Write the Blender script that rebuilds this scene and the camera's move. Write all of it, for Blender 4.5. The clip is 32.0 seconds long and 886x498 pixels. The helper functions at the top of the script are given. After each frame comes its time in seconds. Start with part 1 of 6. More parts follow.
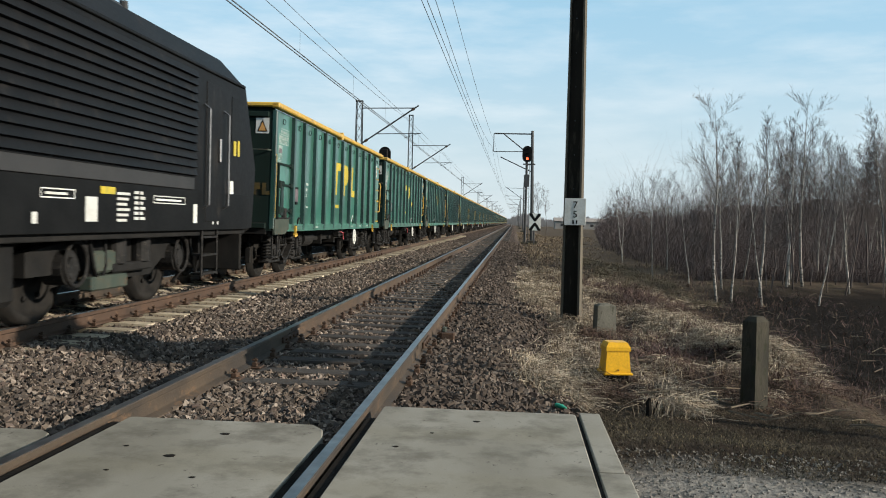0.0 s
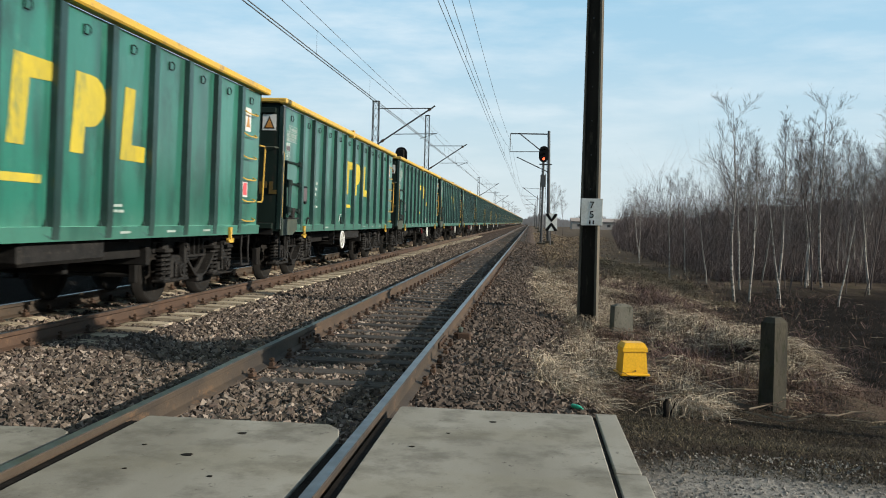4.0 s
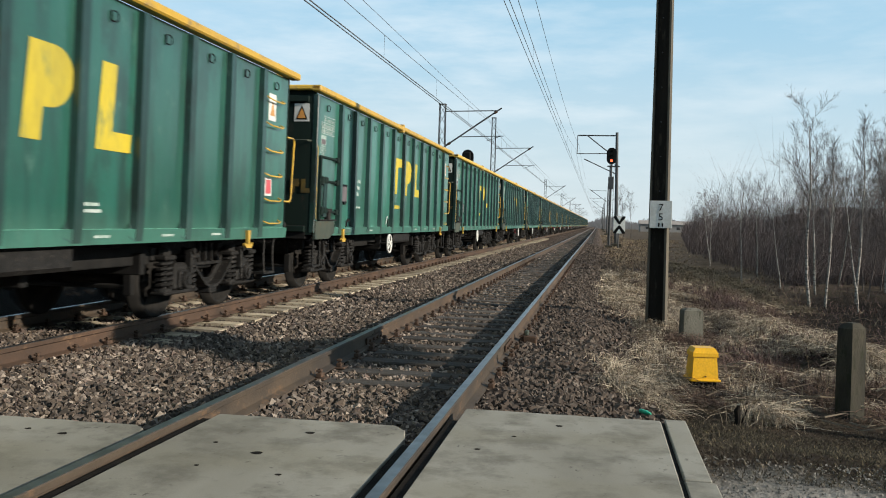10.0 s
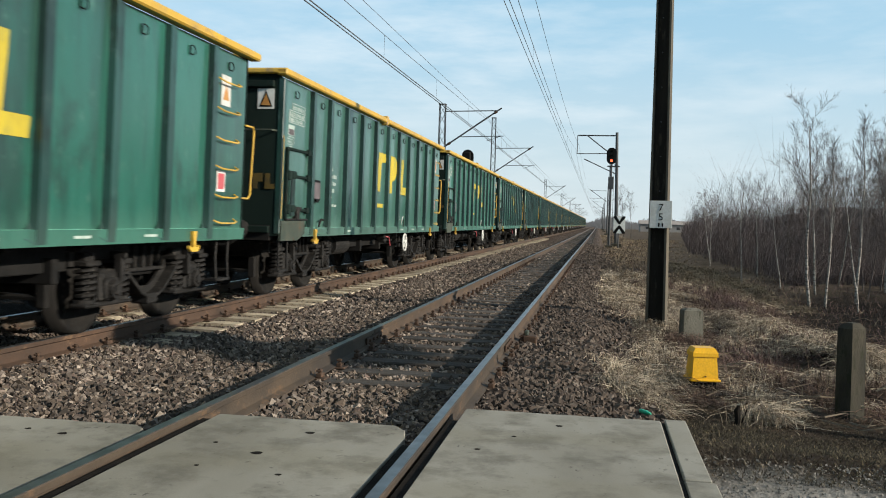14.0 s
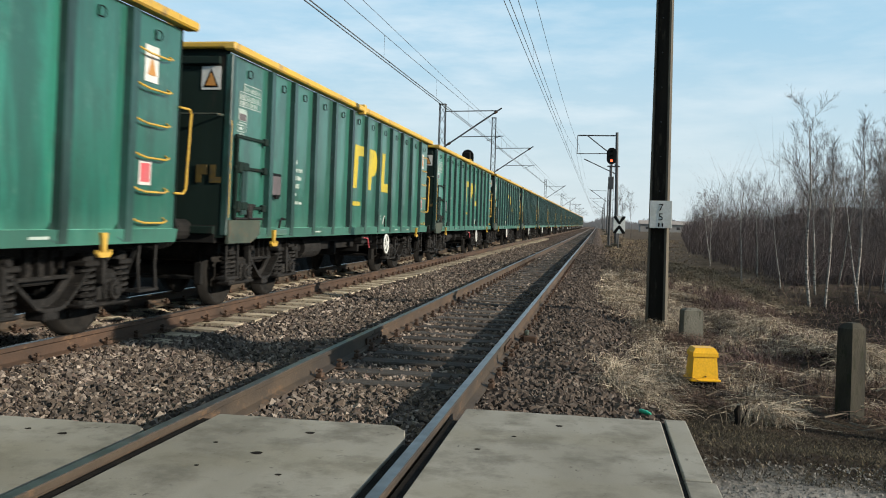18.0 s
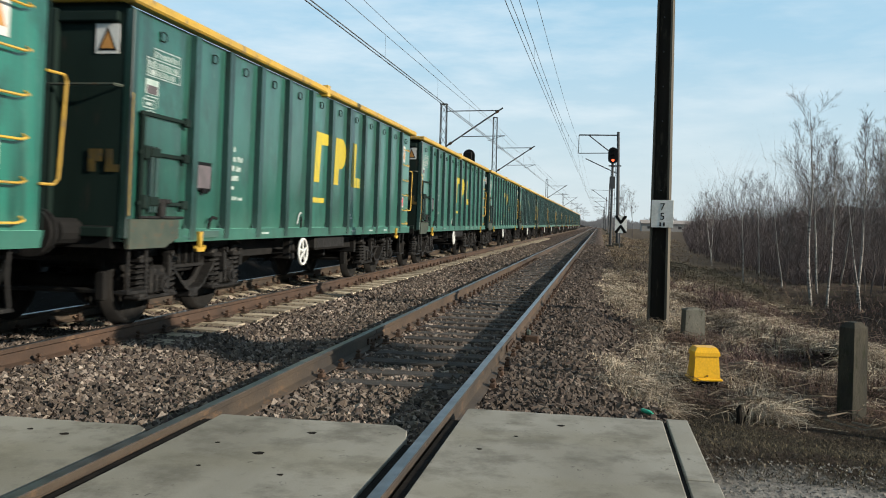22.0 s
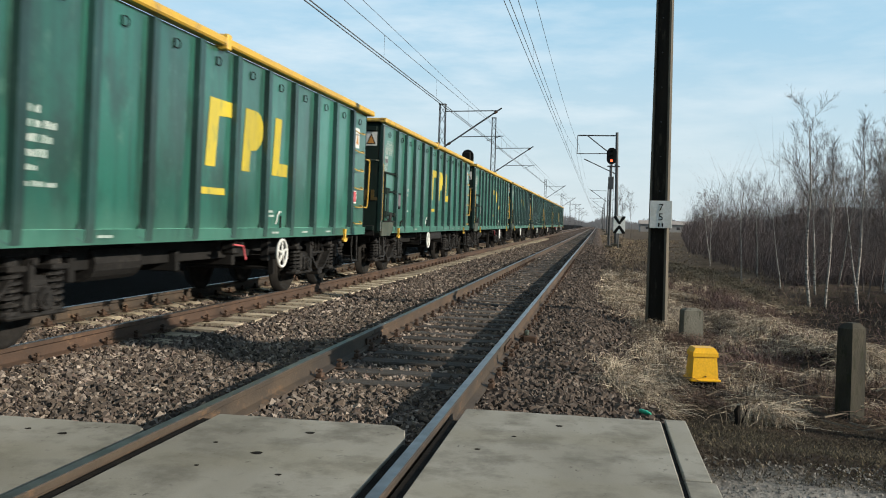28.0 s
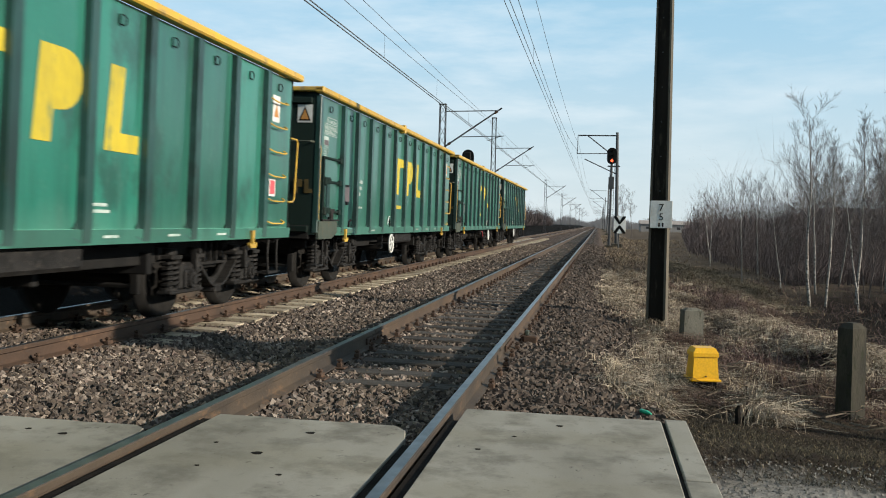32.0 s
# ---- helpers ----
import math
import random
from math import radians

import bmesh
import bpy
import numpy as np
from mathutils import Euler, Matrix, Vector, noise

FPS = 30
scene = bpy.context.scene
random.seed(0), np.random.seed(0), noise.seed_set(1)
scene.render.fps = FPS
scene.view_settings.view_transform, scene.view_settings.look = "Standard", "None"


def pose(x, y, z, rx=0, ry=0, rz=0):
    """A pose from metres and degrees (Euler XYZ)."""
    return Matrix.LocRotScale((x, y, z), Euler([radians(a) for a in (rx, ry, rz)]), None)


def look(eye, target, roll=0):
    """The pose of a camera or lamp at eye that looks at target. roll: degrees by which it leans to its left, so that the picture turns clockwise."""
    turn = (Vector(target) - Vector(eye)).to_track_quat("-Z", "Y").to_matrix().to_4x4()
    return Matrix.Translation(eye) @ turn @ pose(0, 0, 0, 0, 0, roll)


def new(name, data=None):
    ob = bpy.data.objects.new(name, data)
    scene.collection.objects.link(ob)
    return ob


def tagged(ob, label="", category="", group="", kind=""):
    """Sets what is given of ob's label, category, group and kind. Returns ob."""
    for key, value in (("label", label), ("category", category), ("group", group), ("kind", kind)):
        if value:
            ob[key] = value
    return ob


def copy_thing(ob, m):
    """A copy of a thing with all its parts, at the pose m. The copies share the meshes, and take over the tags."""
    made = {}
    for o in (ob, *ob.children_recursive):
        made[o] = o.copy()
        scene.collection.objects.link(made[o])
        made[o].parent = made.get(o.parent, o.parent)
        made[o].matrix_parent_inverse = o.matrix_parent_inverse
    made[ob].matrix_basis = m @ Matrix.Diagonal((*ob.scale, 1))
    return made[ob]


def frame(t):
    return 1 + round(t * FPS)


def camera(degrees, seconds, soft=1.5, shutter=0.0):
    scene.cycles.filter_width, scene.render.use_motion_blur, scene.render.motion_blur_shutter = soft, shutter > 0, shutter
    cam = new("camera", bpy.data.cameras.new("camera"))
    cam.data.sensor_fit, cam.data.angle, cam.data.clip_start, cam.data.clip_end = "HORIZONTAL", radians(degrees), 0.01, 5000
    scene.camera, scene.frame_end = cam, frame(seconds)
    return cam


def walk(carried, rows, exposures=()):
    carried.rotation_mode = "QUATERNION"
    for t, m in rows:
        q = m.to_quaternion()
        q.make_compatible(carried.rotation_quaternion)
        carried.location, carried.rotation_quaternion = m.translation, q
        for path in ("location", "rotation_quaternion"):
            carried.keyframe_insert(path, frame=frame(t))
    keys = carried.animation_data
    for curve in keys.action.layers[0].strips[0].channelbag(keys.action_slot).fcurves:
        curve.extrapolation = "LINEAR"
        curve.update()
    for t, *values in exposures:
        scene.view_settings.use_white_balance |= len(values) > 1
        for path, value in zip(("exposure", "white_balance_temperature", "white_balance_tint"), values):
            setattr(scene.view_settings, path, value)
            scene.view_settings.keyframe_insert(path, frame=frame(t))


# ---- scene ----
cam = camera(53.06, 32.0, soft=1.0, shutter=0.14)


def gaze(yaw, down, roll):
    """The camera's pose: degrees to the left of the track, below level, and of lean."""
    a, b = radians(yaw), radians(down)
    eye = Vector((0, 0, 1.232))
    return look(eye, eye + Vector((-math.sin(a) * math.cos(b), math.cos(a) * math.cos(b), -math.sin(b))), roll)


walk(cam, [
    (0.0, gaze(4.56, 1.856, 1.54)), (2.4, gaze(4.56, 1.856, 1.55)), (3.0, gaze(4.637, 1.867, 1.53)),
    (3.5, gaze(4.70, 1.868, 1.54)), (4.5, gaze(7.2, 1.866, 1.53)), (5.5, gaze(9.502, 1.863, 1.526)),
    (6.0, gaze(10.04, 1.869, 1.50)), (6.5, gaze(9.992, 1.870, 1.54)), (7.0, gaze(9.952, 1.826, 1.53)),
    (7.5, gaze(9.886, 1.824, 1.556)), (20.0, gaze(9.886, 1.824, 1.556)), (20.5, gaze(9.930, 1.823, 1.523)),
    (21.5, gaze(9.926, 1.821, 1.50)), (22.0, gaze(9.981, 1.835, 1.45)), (22.5, gaze(9.942, 1.825, 1.52)),
    (23.0, gaze(9.967, 1.819, 1.47)), (23.5, gaze(9.975, 1.822, 1.47)), (24.0, gaze(9.943, 1.824, 1.53)),
    (24.5, gaze(9.969, 1.820, 1.47)), (25.0, gaze(9.967, 1.819, 1.47)), (25.5, gaze(9.886, 1.824, 1.556)),
    (31.5, gaze(9.886, 1.824, 1.556)), (32.0, gaze(9.907, 1.823, 1.54)),
], exposures=[(0.0, 0.35), (32.0, 0.35)])

# ---- light ----
SUN_UP, SUN_FROM = radians(20.5), radians(102)      # height, and bearing to the right of the track's direction
sun_way = Vector((math.sin(SUN_FROM) * math.cos(SUN_UP), math.cos(SUN_FROM) * math.cos(SUN_UP), math.sin(SUN_UP)))
sun = new("sun", bpy.data.lights.new("sun", "SUN"))
sun.data.energy, sun.data.angle, sun.data.color = 4.6, radians(0.55), (1.0, 0.905, 0.76)
sun.matrix_world = look(sun_way * 100, (0, 0, 0))


def node(nt, kind, **inputs):
    n = nt.nodes.new(kind)
    for k, v in inputs.items():
        n.inputs[k.replace("_", " ")].default_value = v
    return n


def ramp(nt, source, stops):
    n = nt.nodes.new("ShaderNodeValToRGB")
    while len(n.color_ramp.elements) < len(stops):
        n.color_ramp.elements.new(0.5)
    for e, (at, c) in zip(n.color_ramp.elements, stops):
        e.position = at
        e.color = (*c, 1) if hasattr(c, "__len__") else (c, c, c, 1)
    nt.links.new(source, n.inputs[0])
    return n.outputs[0]


def blend(nt, factor, a, b, how="MIX"):
    n = nt.nodes.new("ShaderNodeMix")
    n.data_type, n.blend_type = "RGBA", how
    for socket, v in ((n.inputs[0], factor), (n.inputs[6], a), (n.inputs[7], b)):
        if hasattr(v, "is_linked"):
            nt.links.new(v, socket)
        elif hasattr(v, "__len__"):
            socket.default_value = (*v, 1)
        else:
            socket.default_value = v
    return n.outputs[2]


def maths(nt, how, a, b=0.5):
    n = nt.nodes.new("ShaderNodeMath")
    n.operation = how
    for socket, v in zip(n.inputs, (a, b)):
        if hasattr(v, "is_linked"):
            nt.links.new(v, socket)
        else:
            socket.default_value = v
    return n.outputs[0]


def stretched(nt, source, scale, turn=(0, 0, 0)):
    n = nt.nodes.new("ShaderNodeMapping")
    n.inputs["Scale"].default_value = scale
    n.inputs["Rotation"].default_value = turn
    nt.links.new(source, n.inputs["Vector"])
    return n.outputs[0]


def clouds(nt, vec, scale, detail=4.0, rough=0.55):
    n = node(nt, "ShaderNodeTexNoise", Scale=scale, Detail=detail, Roughness=rough)
    nt.links.new(vec, n.inputs["Vector"])
    return n.outputs["Fac"]


def make_world():
    w = bpy.data.worlds.new("sky")
    scene.world, w.use_nodes = w, True
    nt = w.node_tree
    nt.nodes.clear()
    sky = nt.nodes.new("ShaderNodeTexSky")
    sky.sky_type, sky.sun_disc = "NISHITA", False
    sky.sun_elevation, sky.sun_rotation = SUN_UP, SUN_FROM
    sky.air_density, sky.dust_density, sky.ozone_density = 1.0, 0.3, 3.0
    co = nt.nodes.new("ShaderNodeTexCoord").outputs["Generated"]
    streaks = clouds(nt, stretched(nt, co, (2.2, 1.0, 10.0), (0.10, 0.30, 0.2)), 2.1, 6.0, 0.6)
    veil = clouds(nt, stretched(nt, co, (1.0, 1.0, 3.5)), 1.7, 3.0)
    thick = maths(nt, "MULTIPLY", ramp(nt, streaks, [(0.46, 0.0), (0.74, 1.0)]), ramp(nt, veil, [(0.38, 0.15), (0.68, 0.8)]))
    z = nt.nodes.new("ShaderNodeSeparateXYZ")
    nt.links.new(co, z.inputs[0])
    haze = ramp(nt, z.outputs[2], [(0.0, 0.92), (0.10, 0.62), (0.20, 0.28), (0.34, 0.06)])
    c = blend(nt, 0.65, sky.outputs[0], (2.65, 5.6, 7.5))
    c = blend(nt, haze, c, (5.25, 5.85, 6.05))
    c = blend(nt, ramp(nt, z.outputs[2], [(0.30, 0.0), (0.62, 0.8)]), c, (1.58, 1.80, 2.1))
    c = blend(nt, maths(nt, "MULTIPLY", thick, 0.62), c, (7.4, 7.75, 7.9))
    bg = nt.nodes.new("ShaderNodeBackground")
    bg.inputs["Strength"].default_value = 0.105
    nt.links.new(c, bg.inputs["Color"])
    out = nt.nodes.new("ShaderNodeOutputWorld")
    nt.links.new(bg.outputs[0], out.inputs[0])


make_world()


# ---- materials ----
def matter(name, c1, c2, rough=0.7, metal=0.0, scale=3.0, fine=40.0, bump=0.15, stretch=(1, 1, 1), speck=None, speck_at=0.66,
           vary=0.12, world=False, depth=0.01, spec=0.4, pits=None):
    """Two colours in large clouds, fine grain, specks of a third colour, and a tint that differs from piece to piece."""
    m = bpy.data.materials.new(name)
    m.use_nodes = True
    nt = m.node_tree
    b = nt.nodes["Principled BSDF"]
    if world:
        co = nt.nodes.new("ShaderNodeNewGeometry").outputs["Position"]
    else:
        co = nt.nodes.new("ShaderNodeTexCoord").outputs["Object"]
    info = nt.nodes.new("ShaderNodeObjectInfo")
    shift = nt.nodes.new("ShaderNodeVectorMath")
    shift.operation = "ADD"
    nt.links.new(co, shift.inputs[0])
    if not world:
        grow = maths(nt, "MULTIPLY", info.outputs["Random"], 37.0)
        nt.links.new(grow, shift.inputs[1])
    co = shift.outputs[0]
    big = clouds(nt, stretched(nt, co, stretch), scale, 5.0)
    small = clouds(nt, stretched(nt, co, stretch), fine, 3.0)
    c = blend(nt, ramp(nt, big, [(0.36, 0.0), (0.64, 1.0)]), c1, c2)
    c = blend(nt, 0.35, c, ramp(nt, small, [(0.3, 0.45), (0.7, 1.0)]), "MULTIPLY")
    if speck:
        spots = clouds(nt, stretched(nt, co, stretch), scale * 3.1, 6.0, 0.7)
        c = blend(nt, ramp(nt, spots, [(speck_at - 0.05, 0.0), (speck_at + 0.05, 1.0)]), c, speck)
    if pits:
        holes = clouds(nt, co, 24.0, 4.0, 0.6)
        patch = clouds(nt, co, 2.3, 2.0)
        dots = maths(nt, "MULTIPLY", ramp(nt, holes, [(0.64, 0.0), (0.68, 1.0)]), ramp(nt, patch, [(0.40, 0.0), (0.55, 0.85)]))
        c = blend(nt, dots, c, pits)
    if vary:
        tone = maths(nt, "ADD", maths(nt, "MULTIPLY", info.outputs["Random"], 2 * vary), 1 - vary)
        cc = nt.nodes.new("ShaderNodeCombineColor")
        for k in range(3):
            nt.links.new(tone, cc.inputs[k])
        c = blend(nt, 1.0, c, cc.outputs[0], "MULTIPLY")
    nt.links.new(c, b.inputs["Base Color"])
    r = maths(nt, "ADD", maths(nt, "MULTIPLY", small, 0.25), rough - 0.12)
    nt.links.new(r, b.inputs["Roughness"])
    b.inputs["Metallic"].default_value = metal
    b.inputs["Specular IOR Level"].default_value = spec
    bp = node(nt, "ShaderNodeBump", Strength=bump, Distance=depth)
    nt.links.new(small, bp.inputs["Height"])
    nt.links.new(bp.outputs[0], b.inputs["Normal"])
    return m


def lamp_glow(name, colour, strength):
    m = bpy.data.materials.new(name)
    m.use_nodes = True
    b = m.node_tree.nodes["Principled BSDF"]
    b.inputs["Base Color"].default_value = (*colour, 1)
    b.inputs["Emission Color"].default_value = (*colour, 1)
    b.inputs["Emission Strength"].default_value = strength
    return m


def painted(name, c1, c2, dark, dust, sheen=0.62, coat=0.8):
    """Old sheet paint: faded clouds, panels that aged apart, rain streaks, soot patches, chips and pale dust."""
    m = bpy.data.materials.new(name)
    m.use_nodes = True
    nt = m.node_tree
    b = nt.nodes["Principled BSDF"]
    info = nt.nodes.new("ShaderNodeObjectInfo")
    raw = nt.nodes.new("ShaderNodeTexCoord").outputs["Object"]
    shift = nt.nodes.new("ShaderNodeVectorMath")
    shift.operation = "ADD"
    nt.links.new(raw, shift.inputs[0])
    nt.links.new(maths(nt, "MULTIPLY", info.outputs["Random"], 37.0), shift.inputs[1])
    co = shift.outputs[0]
    sep = nt.nodes.new("ShaderNodeSeparateXYZ")
    nt.links.new(raw, sep.inputs[0])
    bay = maths(nt, "FLOOR", maths(nt, "DIVIDE", maths(nt, "SUBTRACT", sep.outputs[1], 3.27), 1.054))
    toss = nt.nodes.new("ShaderNodeTexWhiteNoise")
    toss.noise_dimensions = "1D"
    nt.links.new(maths(nt, "ADD", bay, maths(nt, "MULTIPLY", info.outputs["Random"], 517.0)), toss.inputs["W"])
    fade = clouds(nt, stretched(nt, co, (1, 1, 0.45)), 0.8, 4.0)
    streak = clouds(nt, stretched(nt, co, (1, 1, 0.05)), 6.5, 6.0, 0.65)
    broad = clouds(nt, stretched(nt, co, (1, 1, 0.16)), 2.4, 4.0, 0.6)
    soot = clouds(nt, stretched(nt, co, (1, 1, 0.6)), 1.7, 7.0, 0.68)
    scuff = clouds(nt, stretched(nt, co, (1, 1, 0.5)), 7.5, 9.0, 0.75)
    fine = clouds(nt, co, 28.0, 4.0)
    c = blend(nt, ramp(nt, maths(nt, "ADD", maths(nt, "MULTIPLY", fade, 0.7), maths(nt, "MULTIPLY", toss.outputs["Value"], 0.3)), [(0.32, 0.0), (0.68, 1.0)]), c1, c2)
    c = blend(nt, ramp(nt, broad, [(0.36, 0.8), (0.50, 0.0)]), c, dark)
    c = blend(nt, ramp(nt, streak, [(0.30, 0.75), (0.46, 0.0)]), c, dark)
    c = blend(nt, ramp(nt, soot, [(0.52, 0.0), (0.63, 0.85)]), c, dark)
    c = blend(nt, maths(nt, "MULTIPLY", ramp(nt, streak, [(0.56, 0.0), (0.74, 0.55)]), ramp(nt, fade, [(0.4, 0.1), (0.7, 1.0)])), c, dust)
    c = blend(nt, ramp(nt, scuff, [(0.57, 0.0), (0.67, 0.7)]), c, dust)
    c = blend(nt, ramp(nt, scuff, [(0.28, 0.7), (0.38, 0.0)]), c, dark)
    # brake dust thrown up on the lowest part, ragged at its upper edge
    low = maths(nt, "ADD", sep.outputs[2], maths(nt, "MULTIPLY", broad, -0.75))
    c = blend(nt, ramp(nt, low, [(0.62, 0.55), (0.92, 0.0)]), c, dust)
    c = blend(nt, 0.3, c, ramp(nt, fine, [(0.3, 0.5), (0.7, 1.0)]), "MULTIPLY")
    tone = maths(nt, "ADD", maths(nt, "MULTIPLY", info.outputs["Random"], 0.22), maths(nt, "ADD", maths(nt, "MULTIPLY", toss.outputs["Value"], 0.42), 0.76))
    cc = nt.nodes.new("ShaderNodeCombineColor")
    for k in range(3):
        nt.links.new(tone, cc.inputs[k])
    c = blend(nt, 1.0, c, cc.outputs[0], "MULTIPLY")
    nt.links.new(c, b.inputs["Base Color"])
    nt.links.new(maths(nt, "ADD", maths(nt, "MULTIPLY", soot, 0.40), 0.22), b.inputs["Roughness"])
    b.inputs["Specular IOR Level"].default_value = 0.5
    b.inputs["Coat Weight"].default_value = coat
    b.inputs["Coat Roughness"].default_value = 0.16
    b.inputs["Sheen Weight"].default_value = sheen
    b.inputs["Sheen Roughness"].default_value = 0.45
    b.inputs["Sheen Tint"].default_value = (0.40, 1.0, 0.72, 1)
    bp = node(nt, "ShaderNodeBump", Strength=0.22, Distance=0.02)
    nt.links.new(maths(nt, "ADD", fade, maths(nt, "MULTIPLY", broad, 0.5)), bp.inputs["Height"])
    nt.links.new(bp.outputs[0], b.inputs["Normal"])
    return m


def slab_matter():
    """Pale worn concrete with soft dark stains, wheel wear along the slab and a mossy tinge."""
    m = bpy.data.materials.new("slab_concrete")
    m.use_nodes = True
    nt = m.node_tree
    b = nt.nodes["Principled BSDF"]
    pos = nt.nodes.new("ShaderNodeNewGeometry").outputs["Position"]
    big = clouds(nt, stretched(nt, pos, (1.0, 0.35, 1)), 1.1, 5.0)
    wear = clouds(nt, pos, 2.6, 7.0, 0.68)
    fine = clouds(nt, pos, 130.0, 3.0)
    spots = clouds(nt, stretched(nt, pos, (1.2, 1.0, 1)), 15.0, 5.0, 0.65)
    patch = clouds(nt, pos, 1.7, 2.0)
    c = blend(nt, ramp(nt, big, [(0.36, 0.0), (0.62, 1.0)]), (0.335, 0.32, 0.276), (0.23, 0.217, 0.180))
    c = blend(nt, ramp(nt, wear, [(0.47, 0.0), (0.64, 0.75)]), c, (0.135, 0.125, 0.102))
    c = blend(nt, ramp(nt, clouds(nt, stretched(nt, pos, (0.5, 1.0, 1)), 0.9, 3.0), [(0.50, 0.0), (0.70, 0.6)]), c, (0.235, 0.215, 0.155))
    c = blend(nt, maths(nt, "MULTIPLY", ramp(nt, spots, [(0.63, 0.0), (0.69, 0.8)]), ramp(nt, patch, [(0.40, 0.0), (0.58, 1.0)])), c, (0.07, 0.064, 0.055))
    c = blend(nt, 0.22, c, ramp(nt, fine, [(0.3, 0.5), (0.7, 1.0)]), "MULTIPLY")
    nt.links.new(c, b.inputs["Base Color"])
    b.inputs["Roughness"].default_value = 0.9
    b.inputs["Specular IOR Level"].default_value = 0.25
    bp = node(nt, "ShaderNodeBump", Strength=0.35, Distance=0.006)
    nt.links.new(wear, bp.inputs["Height"])
    nt.links.new(bp.outputs[0], b.inputs["Normal"])
    return m


GREEN = painted("green_paint", (0.003, 0.058, 0.040), (0.007, 0.100, 0.070), (0.002, 0.018, 0.014), (0.060, 0.145, 0.110))
FRESH_GREEN = painted("fresh_green_paint", (0.004, 0.090, 0.060), (0.010, 0.138, 0.095), (0.003, 0.036, 0.026), (0.065, 0.17, 0.130))
DULL_GREEN = painted("dull_green_paint", (0.012, 0.050, 0.042), (0.026, 0.078, 0.066), (0.006, 0.020, 0.017), (0.11, 0.15, 0.13))
# rib green is darker anyway; deepened further to put in the flanks' shade
RIB_GREEN = painted("shade_deepened_rib_paint", (0.005, 0.026, 0.023), (0.012, 0.046, 0.040), (0.004, 0.010, 0.009), (0.045, 0.080, 0.072), 0.25, 0.25)
# end wall green, with that side's shade put into the colour
END_GREEN = matter("shaded_end_green", (0.0045, 0.014, 0.011), (0.009, 0.021, 0.017), 0.8, 0, 1.4, 20, 0.1, (1, 1, 0.3), (0.022, 0.020, 0.016), 0.64, spec=0.2)
YELLOW = matter("yellow_paint", (0.66, 0.40, 0.045), (0.54, 0.34, 0.065), 0.5, 0, 1.6, 30, 0.06, (1, 1, 1), (0.28, 0.19, 0.085), 0.60, 0.16)
LETTER = matter("letter_paint", (0.60, 0.46, 0.035), (0.47, 0.38, 0.050), 0.5, 0, 2.4, 30, 0.05, (1, 1, 0.3), (0.22, 0.24, 0.075), 0.60, 0.12)
BUFF = matter("grey_green_plate", (0.040, 0.058, 0.046), (0.070, 0.080, 0.060), 0.75, 0, 4, 30, 0.1, (1, 1, 1), (0.10, 0.055, 0.028), 0.62)
WHITE = matter("white_paint", (0.72, 0.73, 0.70), (0.62, 0.62, 0.58), 0.5, 0, 5, 40, 0.05, (1, 1, 1), (0.35, 0.33, 0.30), 0.70)
CHALK = matter("faded_white_paint", (0.50, 0.56, 0.52), (0.30, 0.40, 0.35), 0.6, 0, 9, 50, 0.05, (1, 1, 1), (0.10, 0.20, 0.16), 0.62)
# yellow of the end marks, dimmed to put in the end's shade
DIM_YELLOW = matter("shaded_yellow_paint", (0.11, 0.075, 0.014), (0.06, 0.045, 0.016), 0.6, 0, 6, 40, 0.05, (1, 1, 1), (0.05, 0.045, 0.03), 0.58)
PAPER = matter("grimy_paper", (0.15, 0.125, 0.135), (0.10, 0.09, 0.095), 0.7, 0, 5, 40, 0.03)
PINK = matter("pink_label", (0.58, 0.085, 0.10), (0.52, 0.12, 0.13), 0.5, 0, 6, 40, 0.03)
ORANGE = matter("orange_sign", (0.55, 0.24, 0.05), (0.50, 0.26, 0.08), 0.5, 0, 6, 40, 0.03)
BLACK = matter("black_paint", (0.005, 0.005, 0.005), (0.009, 0.009, 0.009), 0.55, 0, 3, 30, 0.05, spec=0.12)
GRIME = matter("running_gear_grime", (0.020, 0.0185, 0.0175), (0.008, 0.0075, 0.007), 0.70, 0.0, 7, 55, 0.5, (1, 1, 1), (0.060, 0.053, 0.046), 0.62, spec=0.28)
DARK = matter("underframe_black", (0.010, 0.010, 0.010), (0.018, 0.017, 0.016), 0.85, 0.0, 4, 40, 0.25, (1, 1, 1), (0.035, 0.03, 0.027), 0.68, spec=0.2)
STEEL = matter("bright_steel", (0.27, 0.275, 0.285), (0.17, 0.172, 0.178), 0.36, 0.85, 6, 60, 0.05, vary=0.03)
RUST = matter("rusty_rail", (0.105, 0.070, 0.046), (0.062, 0.045, 0.034), 0.8, 0.1, 2.2, 45, 0.3, (1, 0.5, 1), (0.15, 0.094, 0.055), 0.62, 0.05)
# darker rail; on the rail behind the wheels it puts in the train's shade
RAIL_DARK = matter("dark_rail", (0.085, 0.062, 0.043), (0.046, 0.037, 0.030), 0.7, 0.1, 2.6, 45, 0.3, (1, 0.5, 1), (0.125, 0.078, 0.046), 0.62, 0.05)
RAIL_RED = matter("reddish_rail", (0.096, 0.056, 0.036), (0.055, 0.036, 0.026), 0.8, 0.1, 2.2, 45, 0.3, (1, 0.5, 1), (0.15, 0.09, 0.052), 0.62, 0.05)
RUST_IRON = matter("rusty_iron", (0.10, 0.058, 0.036), (0.06, 0.040, 0.030), 0.85, 0.2, 9, 60, 0.3)
WHEEL = matter("wheel_steel", (0.010, 0.0095, 0.009), (0.020, 0.018, 0.016), 0.85, 0.0, 5, 40, 0.2, spec=0.2)
